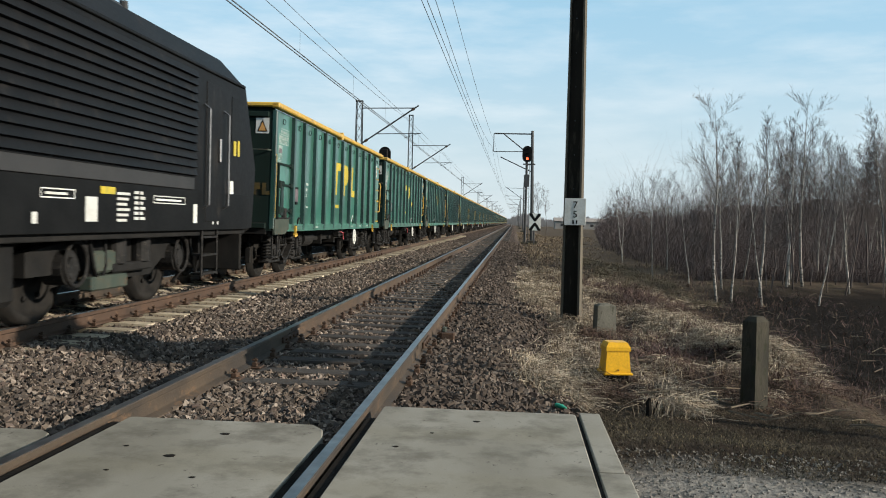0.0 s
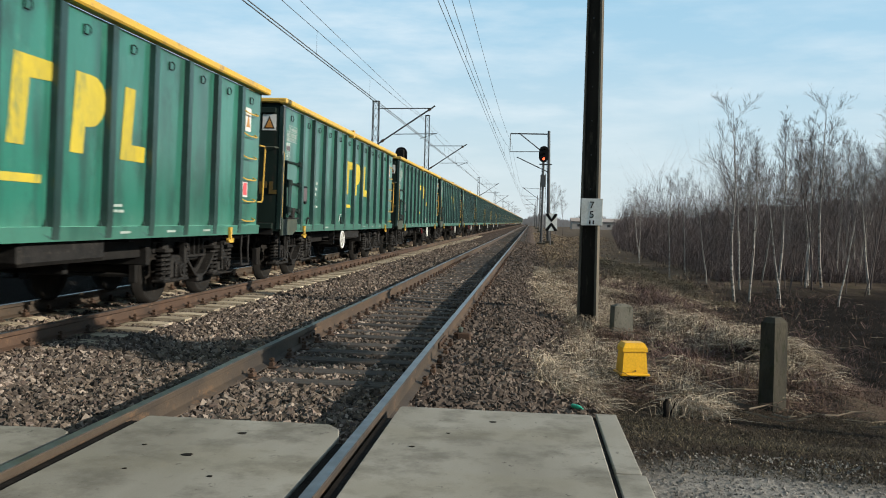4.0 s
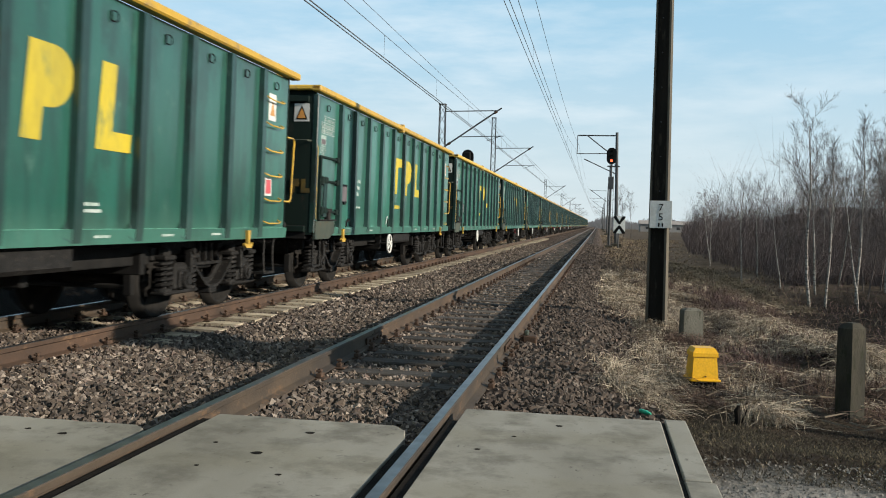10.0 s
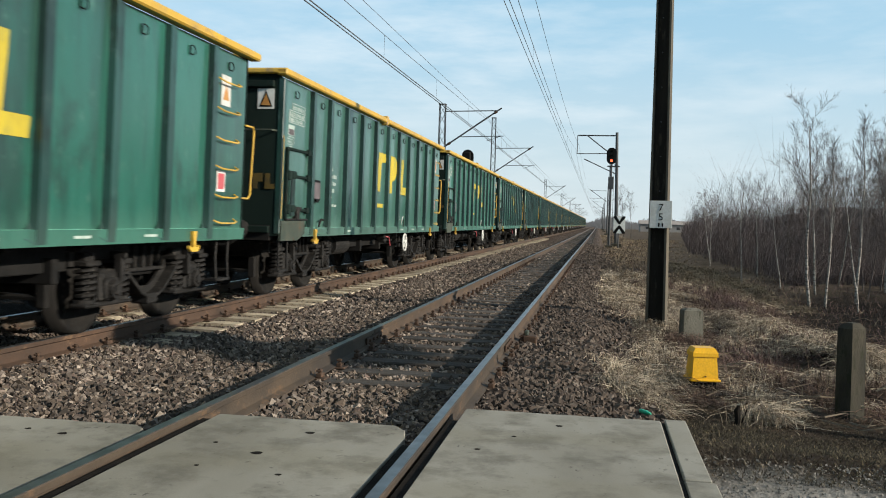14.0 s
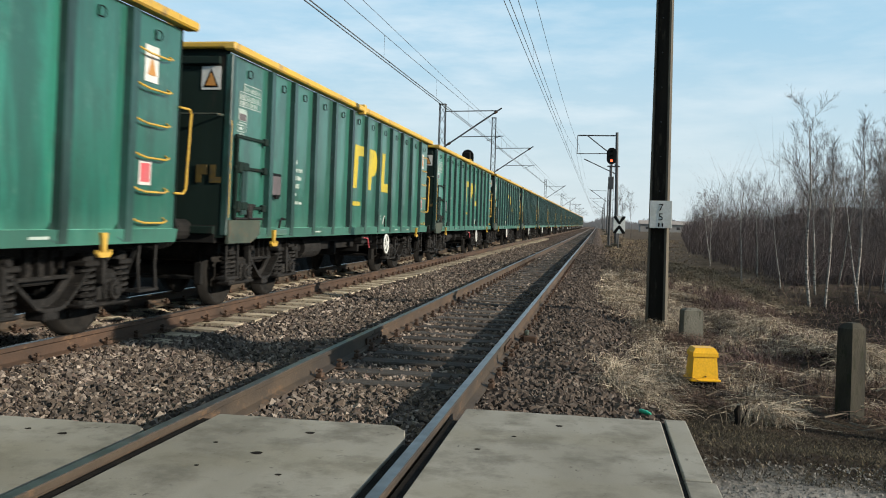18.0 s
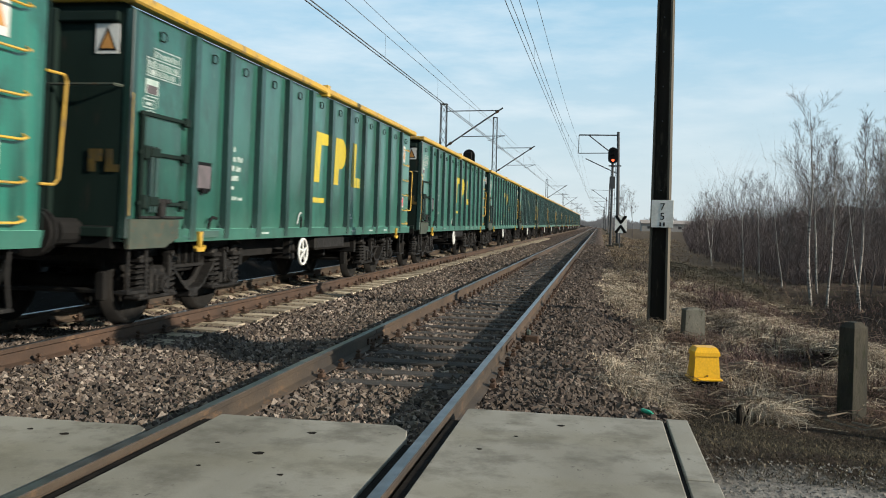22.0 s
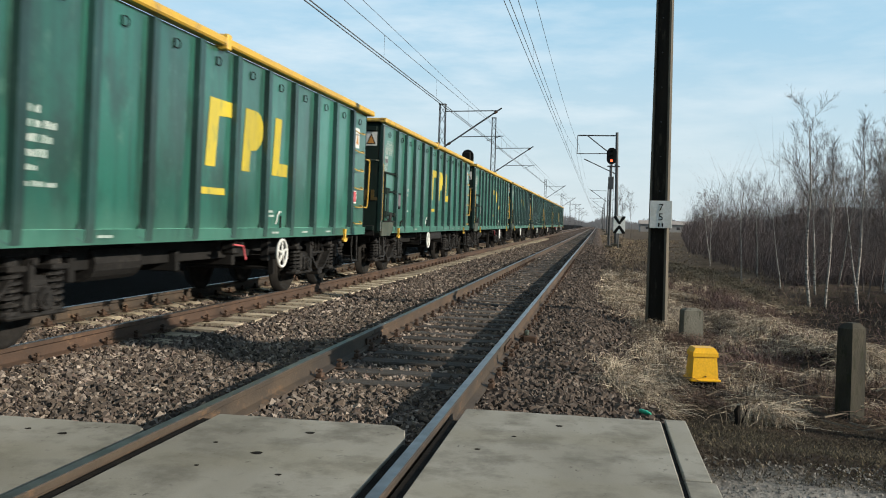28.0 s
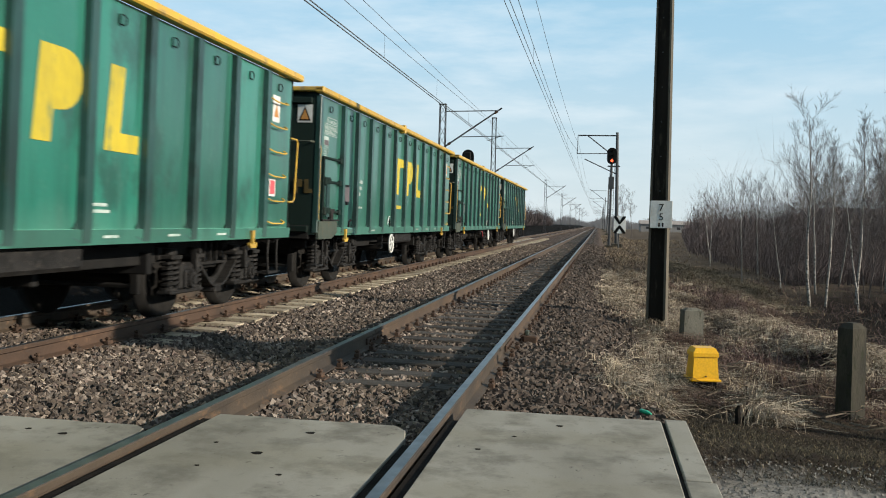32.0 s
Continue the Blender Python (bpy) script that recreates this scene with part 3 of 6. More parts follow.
def make_track(name, centre, label, sleeper_mesh, sleeper_label, gap, first, count, iron):
    """Rails in lengths with joints, sleepers and fastenings."""
    t = thing(name, label, "railway track", at=pose(centre, 0, 0), kind="structure")
    rail = rail_shape(24.98).mesh("rail", iron)
    worn = rail_shape(24.98).mesh("rail", RAIL_DARK)
    strip = head_strip(24.98).mesh("running_band", STEEL)
    tail = rail_shape(1900).mesh("rail", RUST)
    tail_strip = head_strip(1900).mesh("running_band", STEEL)
    for x in (-0.7525, 0.7525):
        for y in JOINTS[name]:
            # the far track's outer rail takes the dark iron in place of shade
            r = part("rail", worn if (y < 0 if name == "near_track" else x < 0) else rail, None, t, at=pose(x, y, 0))
            part("running_band", strip, None, r, "worn shining running surface")
        r = part("rail", tail, None, t, at=pose(x, JOINTS[name][-1] + 25, 0))
        part("running_band", tail_strip, None, r, "worn shining running surface")
    plate = Shape().box(0.016, 0.036, -0.33, 0.33, -0.13, -0.062, 0.006)
    for k in (-0.24, -0.08, 0.08, 0.24):
        plate.cyl((0.03, k, -0.096), (0.056, k, -0.096), 0.015, 6)
    plate = plate.mesh("fishplate", RUST_IRON)
    for x in (-0.7525, 0.7525):
        for y in JOINTS[name][1:]:
            part("fishplate", plate, None, t, at=pose(x, y, 0))
            part("fishplate", plate, None, t, at=pose(x, y, 0, 0, 0, 180))
    chair = Shape().box(-0.16, 0.16, -0.075, 0.075, -0.18, -0.165, 0.004)
    for s in (-1, 1):
        chair.box(s * 0.075, s * 0.125, -0.05, 0.05, -0.165, -0.125, 0.006)
        chair.cyl((s * 0.102, -0.02, -0.165), (s * 0.102, -0.02, -0.085), 0.017, 6)
        chair.box(s * 0.10 - 0.024, s * 0.10 + 0.024, -0.045, 0.005, -0.112, -0.094, 0.004)
    chair = chair.mesh("rail_fastening", RUST_IRON)
    rng = random.Random(5)
    for i in range(count):
        y = first + i * gap + rng.uniform(-0.02, 0.02)
        sl = part("sleeper", sleeper_mesh, None, t, sleeper_label if i == 0 else "", at=pose(rng.uniform(-0.04, 0.04), y, rng.uniform(-0.008, 0.004), 0, 0, rng.uniform(-1.2, 1.2)))
        if y < 34 and y > 0:
            for x in (-0.7525, 0.7525):
                part("rail_fastening", chair, None, t, at=pose(x, y, 0))
    return t


JOINTS = {"near_track": [-40.4, -15.4, 9.6], "far_track": [-31.0, -6.0, 19.0]}
wood = Shape().box(-1.28, 1.28, -0.125, 0.125, -0.33, -0.182, 0.012).mesh("sleeper", SLEEPER_W)
conc = Shape()
conc.prism([(-1.3, -0.36), (1.3, -0.36), (1.3, -0.19), (1.08, -0.184), (0.5, -0.184), (0.38, -0.215), (-0.38, -0.215), (-0.5, -0.184), (-1.08, -0.184), (-1.3, -0.19)], -0.125, 0.125, axis=1)
conc = conc.mesh("sleeper", SLEEPER_C)
make_track("near_track", NEAR, "rusty rails on dark creosoted timber sleepers", wood, "dark weathered timber sleeper", 0.60, 7.42, 127, RUST)
make_track("far_track", FAR_TRACK, "rusty rails on pale concrete sleepers", conc, "pale concrete sleeper", 0.60, -4.0, 150, RAIL_RED)


def make_far_sleepers():
    s = Shape()
    for i in range(330):
        y = 83.6 + i * 0.6
        s.box(NEAR - 1.28, NEAR + 1.28, y - 0.12, y + 0.12, -0.30, -0.178)
    solo("far_sleepers", s, SLEEPER_W, "distant timber sleepers under the rails", "sleepers", kind="stuff")


make_far_sleepers()


# ---- the level crossing's slabs ----
def slab(name, x0, x1, y0, y1, z1, label, holes=(), worn=()):
    """A concrete slab with rounded arrises and chipped corners. worn: cuts (x, y) at its far corners."""
    c = thing(name, label, "concrete slab", "crossing slabs", at=pose(0, 0, 0))
    pts = [(x0, y0), (x1, y0)]
    rng = random.Random(int(x0 * 100) + 7)
    w = list(worn) or [(0.03, 0.03), (0.03, 0.03)]
    pts += [(x1, y1 - w[1][1]), (x1 - w[1][0] * 0.35, y1 - w[1][1] * 0.35), (x1 - w[1][0], y1)]
    n = 9
    for i in range(1, n):
        t = i / n
        pts.append((x1 - w[1][0] + (x0 + w[0][0] - x1 + w[1][0]) * t, y1 + rng.uniform(-0.012, 0.006)))
    pts += [(x0 + w[0][0], y1), (x0 + w[0][0] * 0.3, y1 - w[0][1] * 0.3), (x0, y1 - w[0][1])]
    cx, cy = (x0 + x1) / 2, (y0 + y1) / 2
    k = len(pts)
    v = [(x, y, -0.30) for x, y in pts] + [(x, y, z1 - 0.006) for x, y in pts]
    v += [(x + (0.006 if x < cx else -0.006), y + (0.006 if y < cy else -0.006), z1) for x, y in pts]
    f = [(j * k + i, j * k + (i + 1) % k, (j + 1) * k + (i + 1) % k, (j + 1) * k + i) for j in (0, 1) for i in range(k)]
    f += [tuple(range(2 * k, 3 * k)), tuple(range(k - 1, -1, -1))]
    part("slab_body", Shape().add(v, f), CONCRETE, c)
    for x, y, r in holes:
        h = Shape()
        ring = [(x + r * 1.0 * math.cos(a) * (1 + 0.25 * math.sin(3 * a + x)), y + r * 0.9 * math.sin(a), z1 + 0.0025) for a in [i * 0.63 for i in range(10)]]
        h.add(ring + [(a, b, z1 + 0.0005) for a, b, _ in ring], [tuple(range(10))] + [(i, (i + 1) % 10, 10 + (i + 1) % 10, 10 + i) for i in range(10)])
        part("lifting_hole", h, MATT_BLACK, c, "flat black patch marking a lifting hole")
    return c


slab("crossing_slab", -0.84, 0.44, 2.9, 5.90, SLAB_TOP, "long grey concrete crossing slab beside the rail", [(-0.2, 5.55, 0.022), (-0.62, 4.85, 0.016), (0.25, 3.9, 0.02), (-0.45, 5.2, 0.012)], [(0.02, 0.03), (0.02, 0.02)])
slab("crossing_slab", -0.84, 0.44, -0.2, 2.88, SLAB_TOP, "long grey concrete crossing slab beside the rail")
slab("crossing_slab", -2.33, -1.06, 2.2, 5.28, SLAB_TOP, "grey concrete slab between the rails, corners broken", [(-1.62, 4.95, 0.026), (-1.75, 4.45, 0.03), (-2.05, 4.6, 0.014), (-1.5, 4.1, 0.015), (-1.95, 4.15, 0.012)], [(0.03, 0.02), (0.12, 0.30)])
slab("crossing_slab", -2.33, -1.06, -0.9, 2.18, SLAB_TOP, "grey concrete slab between the rails")
slab("crossing_slab", -3.75, -2.56, 2.0, 4.86, SLAB_TOP, "grey concrete slab outside the rail", [(-2.95, 4.55, 0.026), (-3.2, 4.6, 0.018)], [(0.04, 0.05), (0.10, 0.16)])
slab("crossing_slab", -3.75, -2.56, -1.0, 1.98, SLAB_TOP, "grey concrete slab outside the rail")
solo("kerb_stone", Shape().box(0.465, 0.60, 4.55, 5.93, -0.3, SLAB_TOP + 0.004, 0.006), CONCRETE, "narrow concrete kerb strip along the slab", "kerb", "kerbs")
solo("kerb_stone", Shape().box(0.465, 0.62, 3.0, 4.54, -0.3, SLAB_TOP - 0.004, 0.006), CONCRETE, "narrow concrete kerb strip along the slab", "kerb", "kerbs")

# black strips added in the flangeways to stand for the shade there
for x0, x1, y1 in ((-0.905, -0.842, 5.6), (-1.058, -0.99, 4.9), (-2.41, -2.332, 5.2), (-2.558, -2.495, 4.8)):
    solo("flangeway_dirt", Shape().box(x0, x1, -0.5, y1, -0.30, -0.048), MATT_BLACK, "black strip standing in for the shaded gap beside the rail", "dirt", "flangeways", kind="structure")

# another one for the shaded gap between slab and kerb
solo("flangeway_dirt", Shape().box(0.441, 0.464, 2.9, 5.90, -0.30, -0.045), MATT_BLACK, "black strip standing in for the shaded gap beside the kerb", "dirt", "flangeways", kind="structure")


# ---- wagons ----
RIBS = [1.34, 2.26] + [3.27 + 1.054 * k for k in range(9)]
E_SIDE = 1.40


def letter_polys(y0):
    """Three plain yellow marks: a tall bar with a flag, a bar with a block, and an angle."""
    z0, z1 = 1.80, 2.61
    flag = [(0.0, z0), (0.26, z0), (0.27, z1 - 0.20), (0.64, z1 - 0.18), (0.64, z1), (0.0, z1)]
    bow = [(0.33 + 0.31 * math.sin(a), z0 + 0.545 - 0.265 * math.cos(a)) for a in [k * math.pi / 10 for k in range(11)]]
    block = [(0.0, z0), (0.25, z0), (0.25, z0 + 0.28)] + bow + [(0.0, z1)]
    angle = [(0.0, z0), (0.60, z0), (0.60, z0 + 0.18), (0.25, z0 + 0.18), (0.25, z1), (0.0, z1)]
    return [[(y0 + k * 1.063 + y + 0.085 * (z - z0), z) for y, z in poly] for k, poly in enumerate((flag, block, angle))]


def bogie_parts():
    """Meshes of a two-axle bogie, its middle at the origin: pressed frames with a deep belly, axleboxes between coil springs."""
    out = {}
    s = Shape()
    for sx in (-1, 1):
        # web plate of the side frame: level over the axles, a deep belly in the middle
        top = [(-1.38, 0.84), (-1.20, 0.90), (-0.60, 0.91), (0.60, 0.91), (1.20, 0.90), (1.38, 0.84)]
        low = [(1.38, 0.76), (0.66, 0.75), (0.58, 0.80), (-0.58, 0.80), (-0.66, 0.75), (-1.38, 0.76)]
        a, b = sorted((sx * 0.97, sx * 1.00))
        s.prism(top + low, a, b)
        arm = [(-0.70, 0.74), (-0.50, 0.545), (-0.25, 0.365), (-0.12, 0.32), (0.12, 0.32), (0.25, 0.365), (0.50, 0.545), (0.70, 0.74)]
        s.prism(arm + [(y * 0.86, z + 0.11) for y, z in reversed(arm)], a, b)
        # flanges that stand out from the web along the top and under the belly
        a, b = sorted((sx * 0.90, sx * 1.12))
        s.prism([(-1.38, 0.845), (-1.20, 0.90), (1.20, 0.90), (1.38, 0.845), (1.38, 0.875), (1.20, 0.93), (-1.20, 0.93), (-1.38, 0.875)], a, b)
        belly = [(-0.68, 0.735), (-0.48, 0.545), (-0.24, 0.365), (-0.12, 0.32), (0.12, 0.32), (0.24, 0.365), (0.48, 0.545), (0.68, 0.735)]
        s.prism(belly + [(y * 0.97, z + 0.035) for y, z in reversed(belly)], a, b)
        s.box(a, b, -0.10, 0.10, 0.24, 0.33, 0.015)
        # slot plate and ribs in the belly
        a, b = sorted((sx * 1.00, sx * 1.05))
        s.box(a, b, -0.40, 0.40, 0.60, 0.64, 0.006)
        for k in (-0.27, -0.09, 0.09, 0.27):
            s.box(a, b, k - 0.014, k + 0.014, 0.63, 0.90)
        # spring housings over the axles, with their pins and links
        a, b = sorted((sx * 0.94, sx * 1.15))
        for k in AXLES:
            for e in (-0.30, 0.30):
                s.box(a, b, k + e - 0.12, k + e + 0.12, 0.70, 0.755, 0.012)
                s.cyl((sx * 1.05, k + e, 0.75), (sx * 1.05, k + e, 0.83), 0.085, 10)
            f = -0.16 if k > 0 else 0.16
            s.box(*sorted((sx * 1.10, sx * 1.19)), k + f - 0.035, k + f + 0.035, 0.52, 0.82, 0.012)
            s.cyl((sx * 1.10, k + f, 0.79), (sx * 1.215, k + f, 0.79), 0.035, 8)
    s.box(-0.98, 0.98, -0.24, 0.24, 0.55, 0.88, 0.02)
    for y in (-1.34, 1.34):
        s.box(-1.0, 1.0, y - 0.05, y + 0.05, 0.70, 0.84)
    out["side_frames"] = s
    box = Shape().box(-0.09, 0.10, -0.155, 0.155, 0.33, 0.66, 0.04)
    box.box(0.10, 0.13, -0.125, 0.125, 0.36, 0.58, 0.02)
    box.cyl((0.13, 0, 0.46), (0.175, 0, 0.46), 0.105, 16, 0.095).cyl((0.175, 0, 0.46), (0.195, 0, 0.46), 0.055, 10)
    for a in (0.785, 2.356, 3.927, 5.498):
        box.cyl((0.13, 0.128 * math.cos(a) * 0.85, 0.46 + 0.09 * math.sin(a)), (0.15, 0.128 * math.cos(a) * 0.85, 0.46 + 0.09 * math.sin(a)), 0.014, 6)
    box.box(-0.09, 0.10, -0.42, 0.42, 0.30, 0.345, 0.015)
    for e in (-0.30, 0.30):
        box.cyl((0.0, e, 0.34), (0.0, e, 0.375), 0.115, 12)
    out["axlebox"] = box
    spring = Shape()
    pts = [(0.02 + 0.088 * math.cos(a), 0.088 * math.sin(a), 0.375 + 0.325 * a / 34.54) for a in [i * 0.628 for i in range(56)]]
    spring.tube(pts, 0.021, 5)
    spring.cyl((0.02, 0, 0.37), (0.02, 0, 0.70), 0.045, 8)
    out["coil_spring"] = spring
    w = Shape()
    for sx in (-1, 1):
        prof = [(0.56, 0.06), (0.56, 0.16), (0.64, 0.17), (0.70, 0.38), (0.675, 0.40), (0.675, 0.485), (0.705, 0.482), (0.72, 0.462), (0.81, 0.455), (0.81, 0.40), (0.755, 0.385), (0.74, 0.17), (0.80, 0.15), (0.80, 0.06)]
        n, m = 28, len(prof)
        v = [(sx * x, r * math.cos(6.2832 * i / n), r * math.sin(6.2832 * i / n)) for i in range(n) for x, r in prof]
        f = [(i * m + j, ((i + 1) % n) * m + j, ((i + 1) % n) * m + (j + 1) % m, i * m + (j + 1) % m) for i in range(n) for j in range(m)]
        w.add(v, f)
        for k in range(4):
            a = k * math.pi / 2
            w.cyl((sx * 0.735, 0.27 * math.cos(a), 0.27 * math.sin(a)), (sx * 0.762, 0.27 * math.cos(a), 0.27 * math.sin(a)), 0.035, 8)
    w.cyl((-1.0, 0, 0), (1.0, 0, 0), 0.078, 12)
    out["wheelset"] = w
    shoe = Shape().cyl((-0.8, 0, 0.40), (0.8, 0, 0.40), 0.03, 6)
    for sx in (-1, 1):
        shoe.box(sx * 0.75 - 0.05, sx * 0.75 + 0.05, -0.035, 0.035, 0.30, 0.60, 0.01)
        shoe.box(sx * 0.75 - 0.02, sx * 0.75 + 0.02, -0.015, 0.015, 0.55, 0.85)
    out["brake_gear"] = shoe
    return out


AXLES = (0.9, -0.9)
BOGIE = {k: s.mesh(k, {"side_frames": GRIME, "axlebox": GRIME, "coil_spring": GRIME, "wheelset": WHEEL, "brake_gear": DARK}[k], k == "wheelset") for k, s in bogie_parts().items()}


def add_bogie(parent, y, spinners):
    b = part("bogie", BOGIE["side_frames"], None, parent, "dusty grey-brown cast bogie", at=pose(0, y, 0))
    for sx in (1, -1):
        for a in AXLES:
            part("axlebox", BOGIE["axlebox"], None, b, at=pose(sx * 1.04, a, 0, 0, 0, 0 if sx > 0 else 180))
            for k in (-0.30, 0.30):
                part("coil_spring", BOGIE["coil_spring"], None, b, at=pose(sx * 1.03, a + k, 0))
    for y2 in (-1.42, -0.36, 0.36, 1.42):
        part("brake_beam", BOGIE["brake_gear"], None, b, at=pose(0, y2, 0))
    for a in AXLES:
        w = part("wheelset", BOGIE["wheelset"], None, b, "worn steel wheels on an axle", at=pose(0, a, 0.46))
        spinners.append((w, a, 0.46, 0.46))


def make_wagon(green, wheel_y, label):
    """An open high-sided wagon; its near end at the origin, on the track's centre line."""
    g = thing("open_wagon", label, "freight wagon", "train of open wagons")
    spin = []
    # walls
    for sx in (1, -1):
        a, b = sorted((sx * (E_SIDE - 0.012), sx * E_SIDE))
        part("side_wall", Shape().prism([(0.0, 1.06), (12.74, 1.06), (12.74, 3.22), (0.0, 3.22)], a, b), green, g)
        lo, hi = sorted((sx * 1.30, sx * 1.465))
        s = Shape().prism([(0.95, 0.93), (12.68, 0.93), (12.72, 1.07), (0.95, 1.07)], lo, hi)
        part("side_sill", s, green, g)
    for y, d in ((0.0, -1), (12.78, 1)):
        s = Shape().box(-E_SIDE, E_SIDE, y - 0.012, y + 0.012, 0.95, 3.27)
        part("end_wall", s, END_GREEN, g, "green end wall, darkened in colour for its shaded side")
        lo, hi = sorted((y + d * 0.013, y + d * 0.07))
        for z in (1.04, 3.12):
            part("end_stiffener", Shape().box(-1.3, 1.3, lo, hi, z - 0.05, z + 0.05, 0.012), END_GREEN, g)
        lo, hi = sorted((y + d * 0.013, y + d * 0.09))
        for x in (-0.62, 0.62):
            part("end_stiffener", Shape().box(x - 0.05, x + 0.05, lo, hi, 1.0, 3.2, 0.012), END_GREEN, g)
    part("floor", Shape().box(-1.36, 1.36, 0.02, 12.76, 1.10, 1.16), DARK, g)
    rib = Shape()
    rib.add([(E_SIDE, -0.072, 1.08), (E_SIDE, 0.072, 1.08), (E_SIDE, 0.072, 3.2), (E_SIDE, -0.072, 3.2),
             (1.480, -0.066, 1.12), (1.480, 0.066, 1.12), (1.468, 0.066, 3.2), (1.468, -0.066, 3.2)],
            [(4, 5, 6, 7), (0, 4, 7, 3), (1, 2, 6, 5), (3, 7, 6, 2), (0, 1, 5, 4)])
    rib.add([(1.470, -0.066, 0.95), (1.470, 0.066, 0.95), (1.480, 0.066, 1.12), (1.480, -0.066, 1.12), (1.468, -0.21, 1.0), (E_SIDE, -0.075, 1.14)],
            [(0, 1, 2, 3), (0, 3, 5, 4)])
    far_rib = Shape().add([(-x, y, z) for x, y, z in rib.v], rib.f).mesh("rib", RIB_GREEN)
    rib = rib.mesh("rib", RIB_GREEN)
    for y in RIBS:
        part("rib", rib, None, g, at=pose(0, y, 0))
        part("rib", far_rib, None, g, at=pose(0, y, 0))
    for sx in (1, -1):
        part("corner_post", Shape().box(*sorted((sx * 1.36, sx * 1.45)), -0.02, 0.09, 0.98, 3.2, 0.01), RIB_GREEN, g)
        a, b = sorted((sx * 1.36, sx * 1.515))
        part("top_rail", Shape().box(a, b, -0.12, 12.95, 3.235, 3.335, 0.02), YELLOW, g, "yellow top rail")
        part("top_rail_seam", Shape().box(a - 0.008, b + 0.008, 5.9, 6.02, 3.19, 3.375, 0.01), YELLOW, g)
    for y in (-0.12, 12.87):
        part("end_rail", Shape().box(-1.5, 1.5, y, y + 0.10, 3.255, 3.335, 0.02), YELLOW, g, "yellow top rail")
    # loops under the top rail
    loop = Shape().tube([(1.412, -0.05, 3.0), (1.412, -0.05, 3.09), (1.43, 0.0, 3.095), (1.43, 0.045, 3.07), (1.43, 0.045, 3.02), (1.43, 0.0, 2.995), (1.412, -0.05, 3.0)], 0.008, 4).mesh("lashing_ring", BLACK)
    for i, y in enumerate([0.0] + RIBS):
        part("lashing_ring", loop, None, g, at=pose(0, y + (0.62 if i == 0 else 0.53), 0))
    # small hatch in the first bay
    h = part("hatch", Shape().box(1.40, 1.425, 0.24, 1.06, 1.20, 2.20, 0.006), green, g)
    for z in (2.22, 1.83, 1.33):
        part("hatch_hinge", Shape().box(1.425, 1.46, 0.18, 1.20, z - 0.02, z + 0.02, 0.006).box(1.425, 1.48, 1.08, 1.20, z - 0.05, z + 0.045, 0.01), END_GREEN, h)
    part("hatch_bar", Shape().box(1.425, 1.465, 0.20, 0.25, 1.16, 2.24, 0.006), END_GREEN, h)
    for y in (0.38, 0.47):
        part("hatch_bar", Shape().cyl((1.47, y, 1.24), (1.47, y, 1.90), 0.024, 8), RIB_GREEN, h)
    for z in (1.76, 1.27):
        part("bar_bracket", Shape().box(1.425, 1.495, 0.22, 0.33, z, z + 0.14, 0.015).box(1.425, 1.50, 0.34, 0.52, z + 0.03, z + 0.13, 0.012), END_GREEN, h)
    part("latch", Shape().box(1.43, 1.50, 0.52, 0.78, 1.33, 1.38, 0.01).cyl((1.48, 0.60, 1.20), (1.48, 0.60, 1.38), 0.05, 10).cyl((1.47, 0.18, 1.19), (1.47, 1.10, 1.19), 0.016, 6), GRIME, h)
    part("corner_plate", Shape().prism([(0.0, 0.88), (0.72, 0.88), (1.02, 0.98), (1.02, 1.17), (0.0, 1.17)], 1.43, 1.47), BUFF, g, "buff-painted corner plate")
    part("corner_pipe", Shape().tube([(1.44, 0.03, 2.40), (1.47, -0.02, 2.34), (1.47, -0.02, 1.2)], 0.006, 6), YELLOW, g, "thin yellow corner handrail")
    d = part("document_frame", Shape().box(1.402, 1.43, 1.46, 1.86, 1.50, 1.83, 0.006), BLACK, g, "black frame of the document holder")
    part("document", Shape().box(1.431, 1.436, 1.50, 1.83, 1.53, 1.79, 0.002), PAPER, d, "faded paper label behind a grid")
    part("clip", Shape().box(1.43, 1.46, 1.60, 1.72, 1.47, 1.52, 0.006), BLACK, d)
    part("valve_pull", Shape().tube([(1.44, 1.78, 1.0), (1.46, 1.80, 1.16), (1.46, 1.86, 1.20), (1.46, 1.98, 1.19)], 0.018, 6), DARK, g)
    part("load_box", Shape().box(1.466, 1.50, 1.56, 1.98, 0.97, 1.05, 0.006), DULL_GREEN, g, "grey dusty change-over plate")
    # markings
    for name2, poly in zip(("yellow_flag_mark", "yellow_block_mark", "yellow_angle_mark"), letter_polys(5.68)):
        part(name2, Shape().prism(poly, 1.402, 1.406), LETTER, g, "large yellow painted mark")
    part("yellow_bar_mark", Shape().box(1.402, 1.405, 5.55, 6.25, 1.47, 1.55), LETTER, g)
    s = Shape()
    for z in (2.61, 2.70, 2.79, 2.90):
        s.box(1.402, 1.404, 0.33 if z < 2.8 else 0.46, 1.04, z, z + 0.011)
    for y, top in ((0.33, 2.80), (0.46, 2.91), (1.03, 2.91)):
        s.box(1.402, 1.404, y, y + 0.012, 2.61, top)
    plate = part("number_panel", s, CHALK, g, "faded white outlined number panel")
    s = Shape()
    rng = random.Random(8)
    for z, y0, n in ((2.818, 0.49, 9), (2.715, 0.36, 11), (2.63, 0.36, 10)):
        for k in range(n):
            s.box(1.402, 1.404, y0 + k * 0.06, y0 + k * 0.06 + rng.uniform(0.022, 0.042), z, z + rng.uniform(0.045, 0.062))
    tagged(part("number_stencil", s, CHALK, plate), kind="stuff")
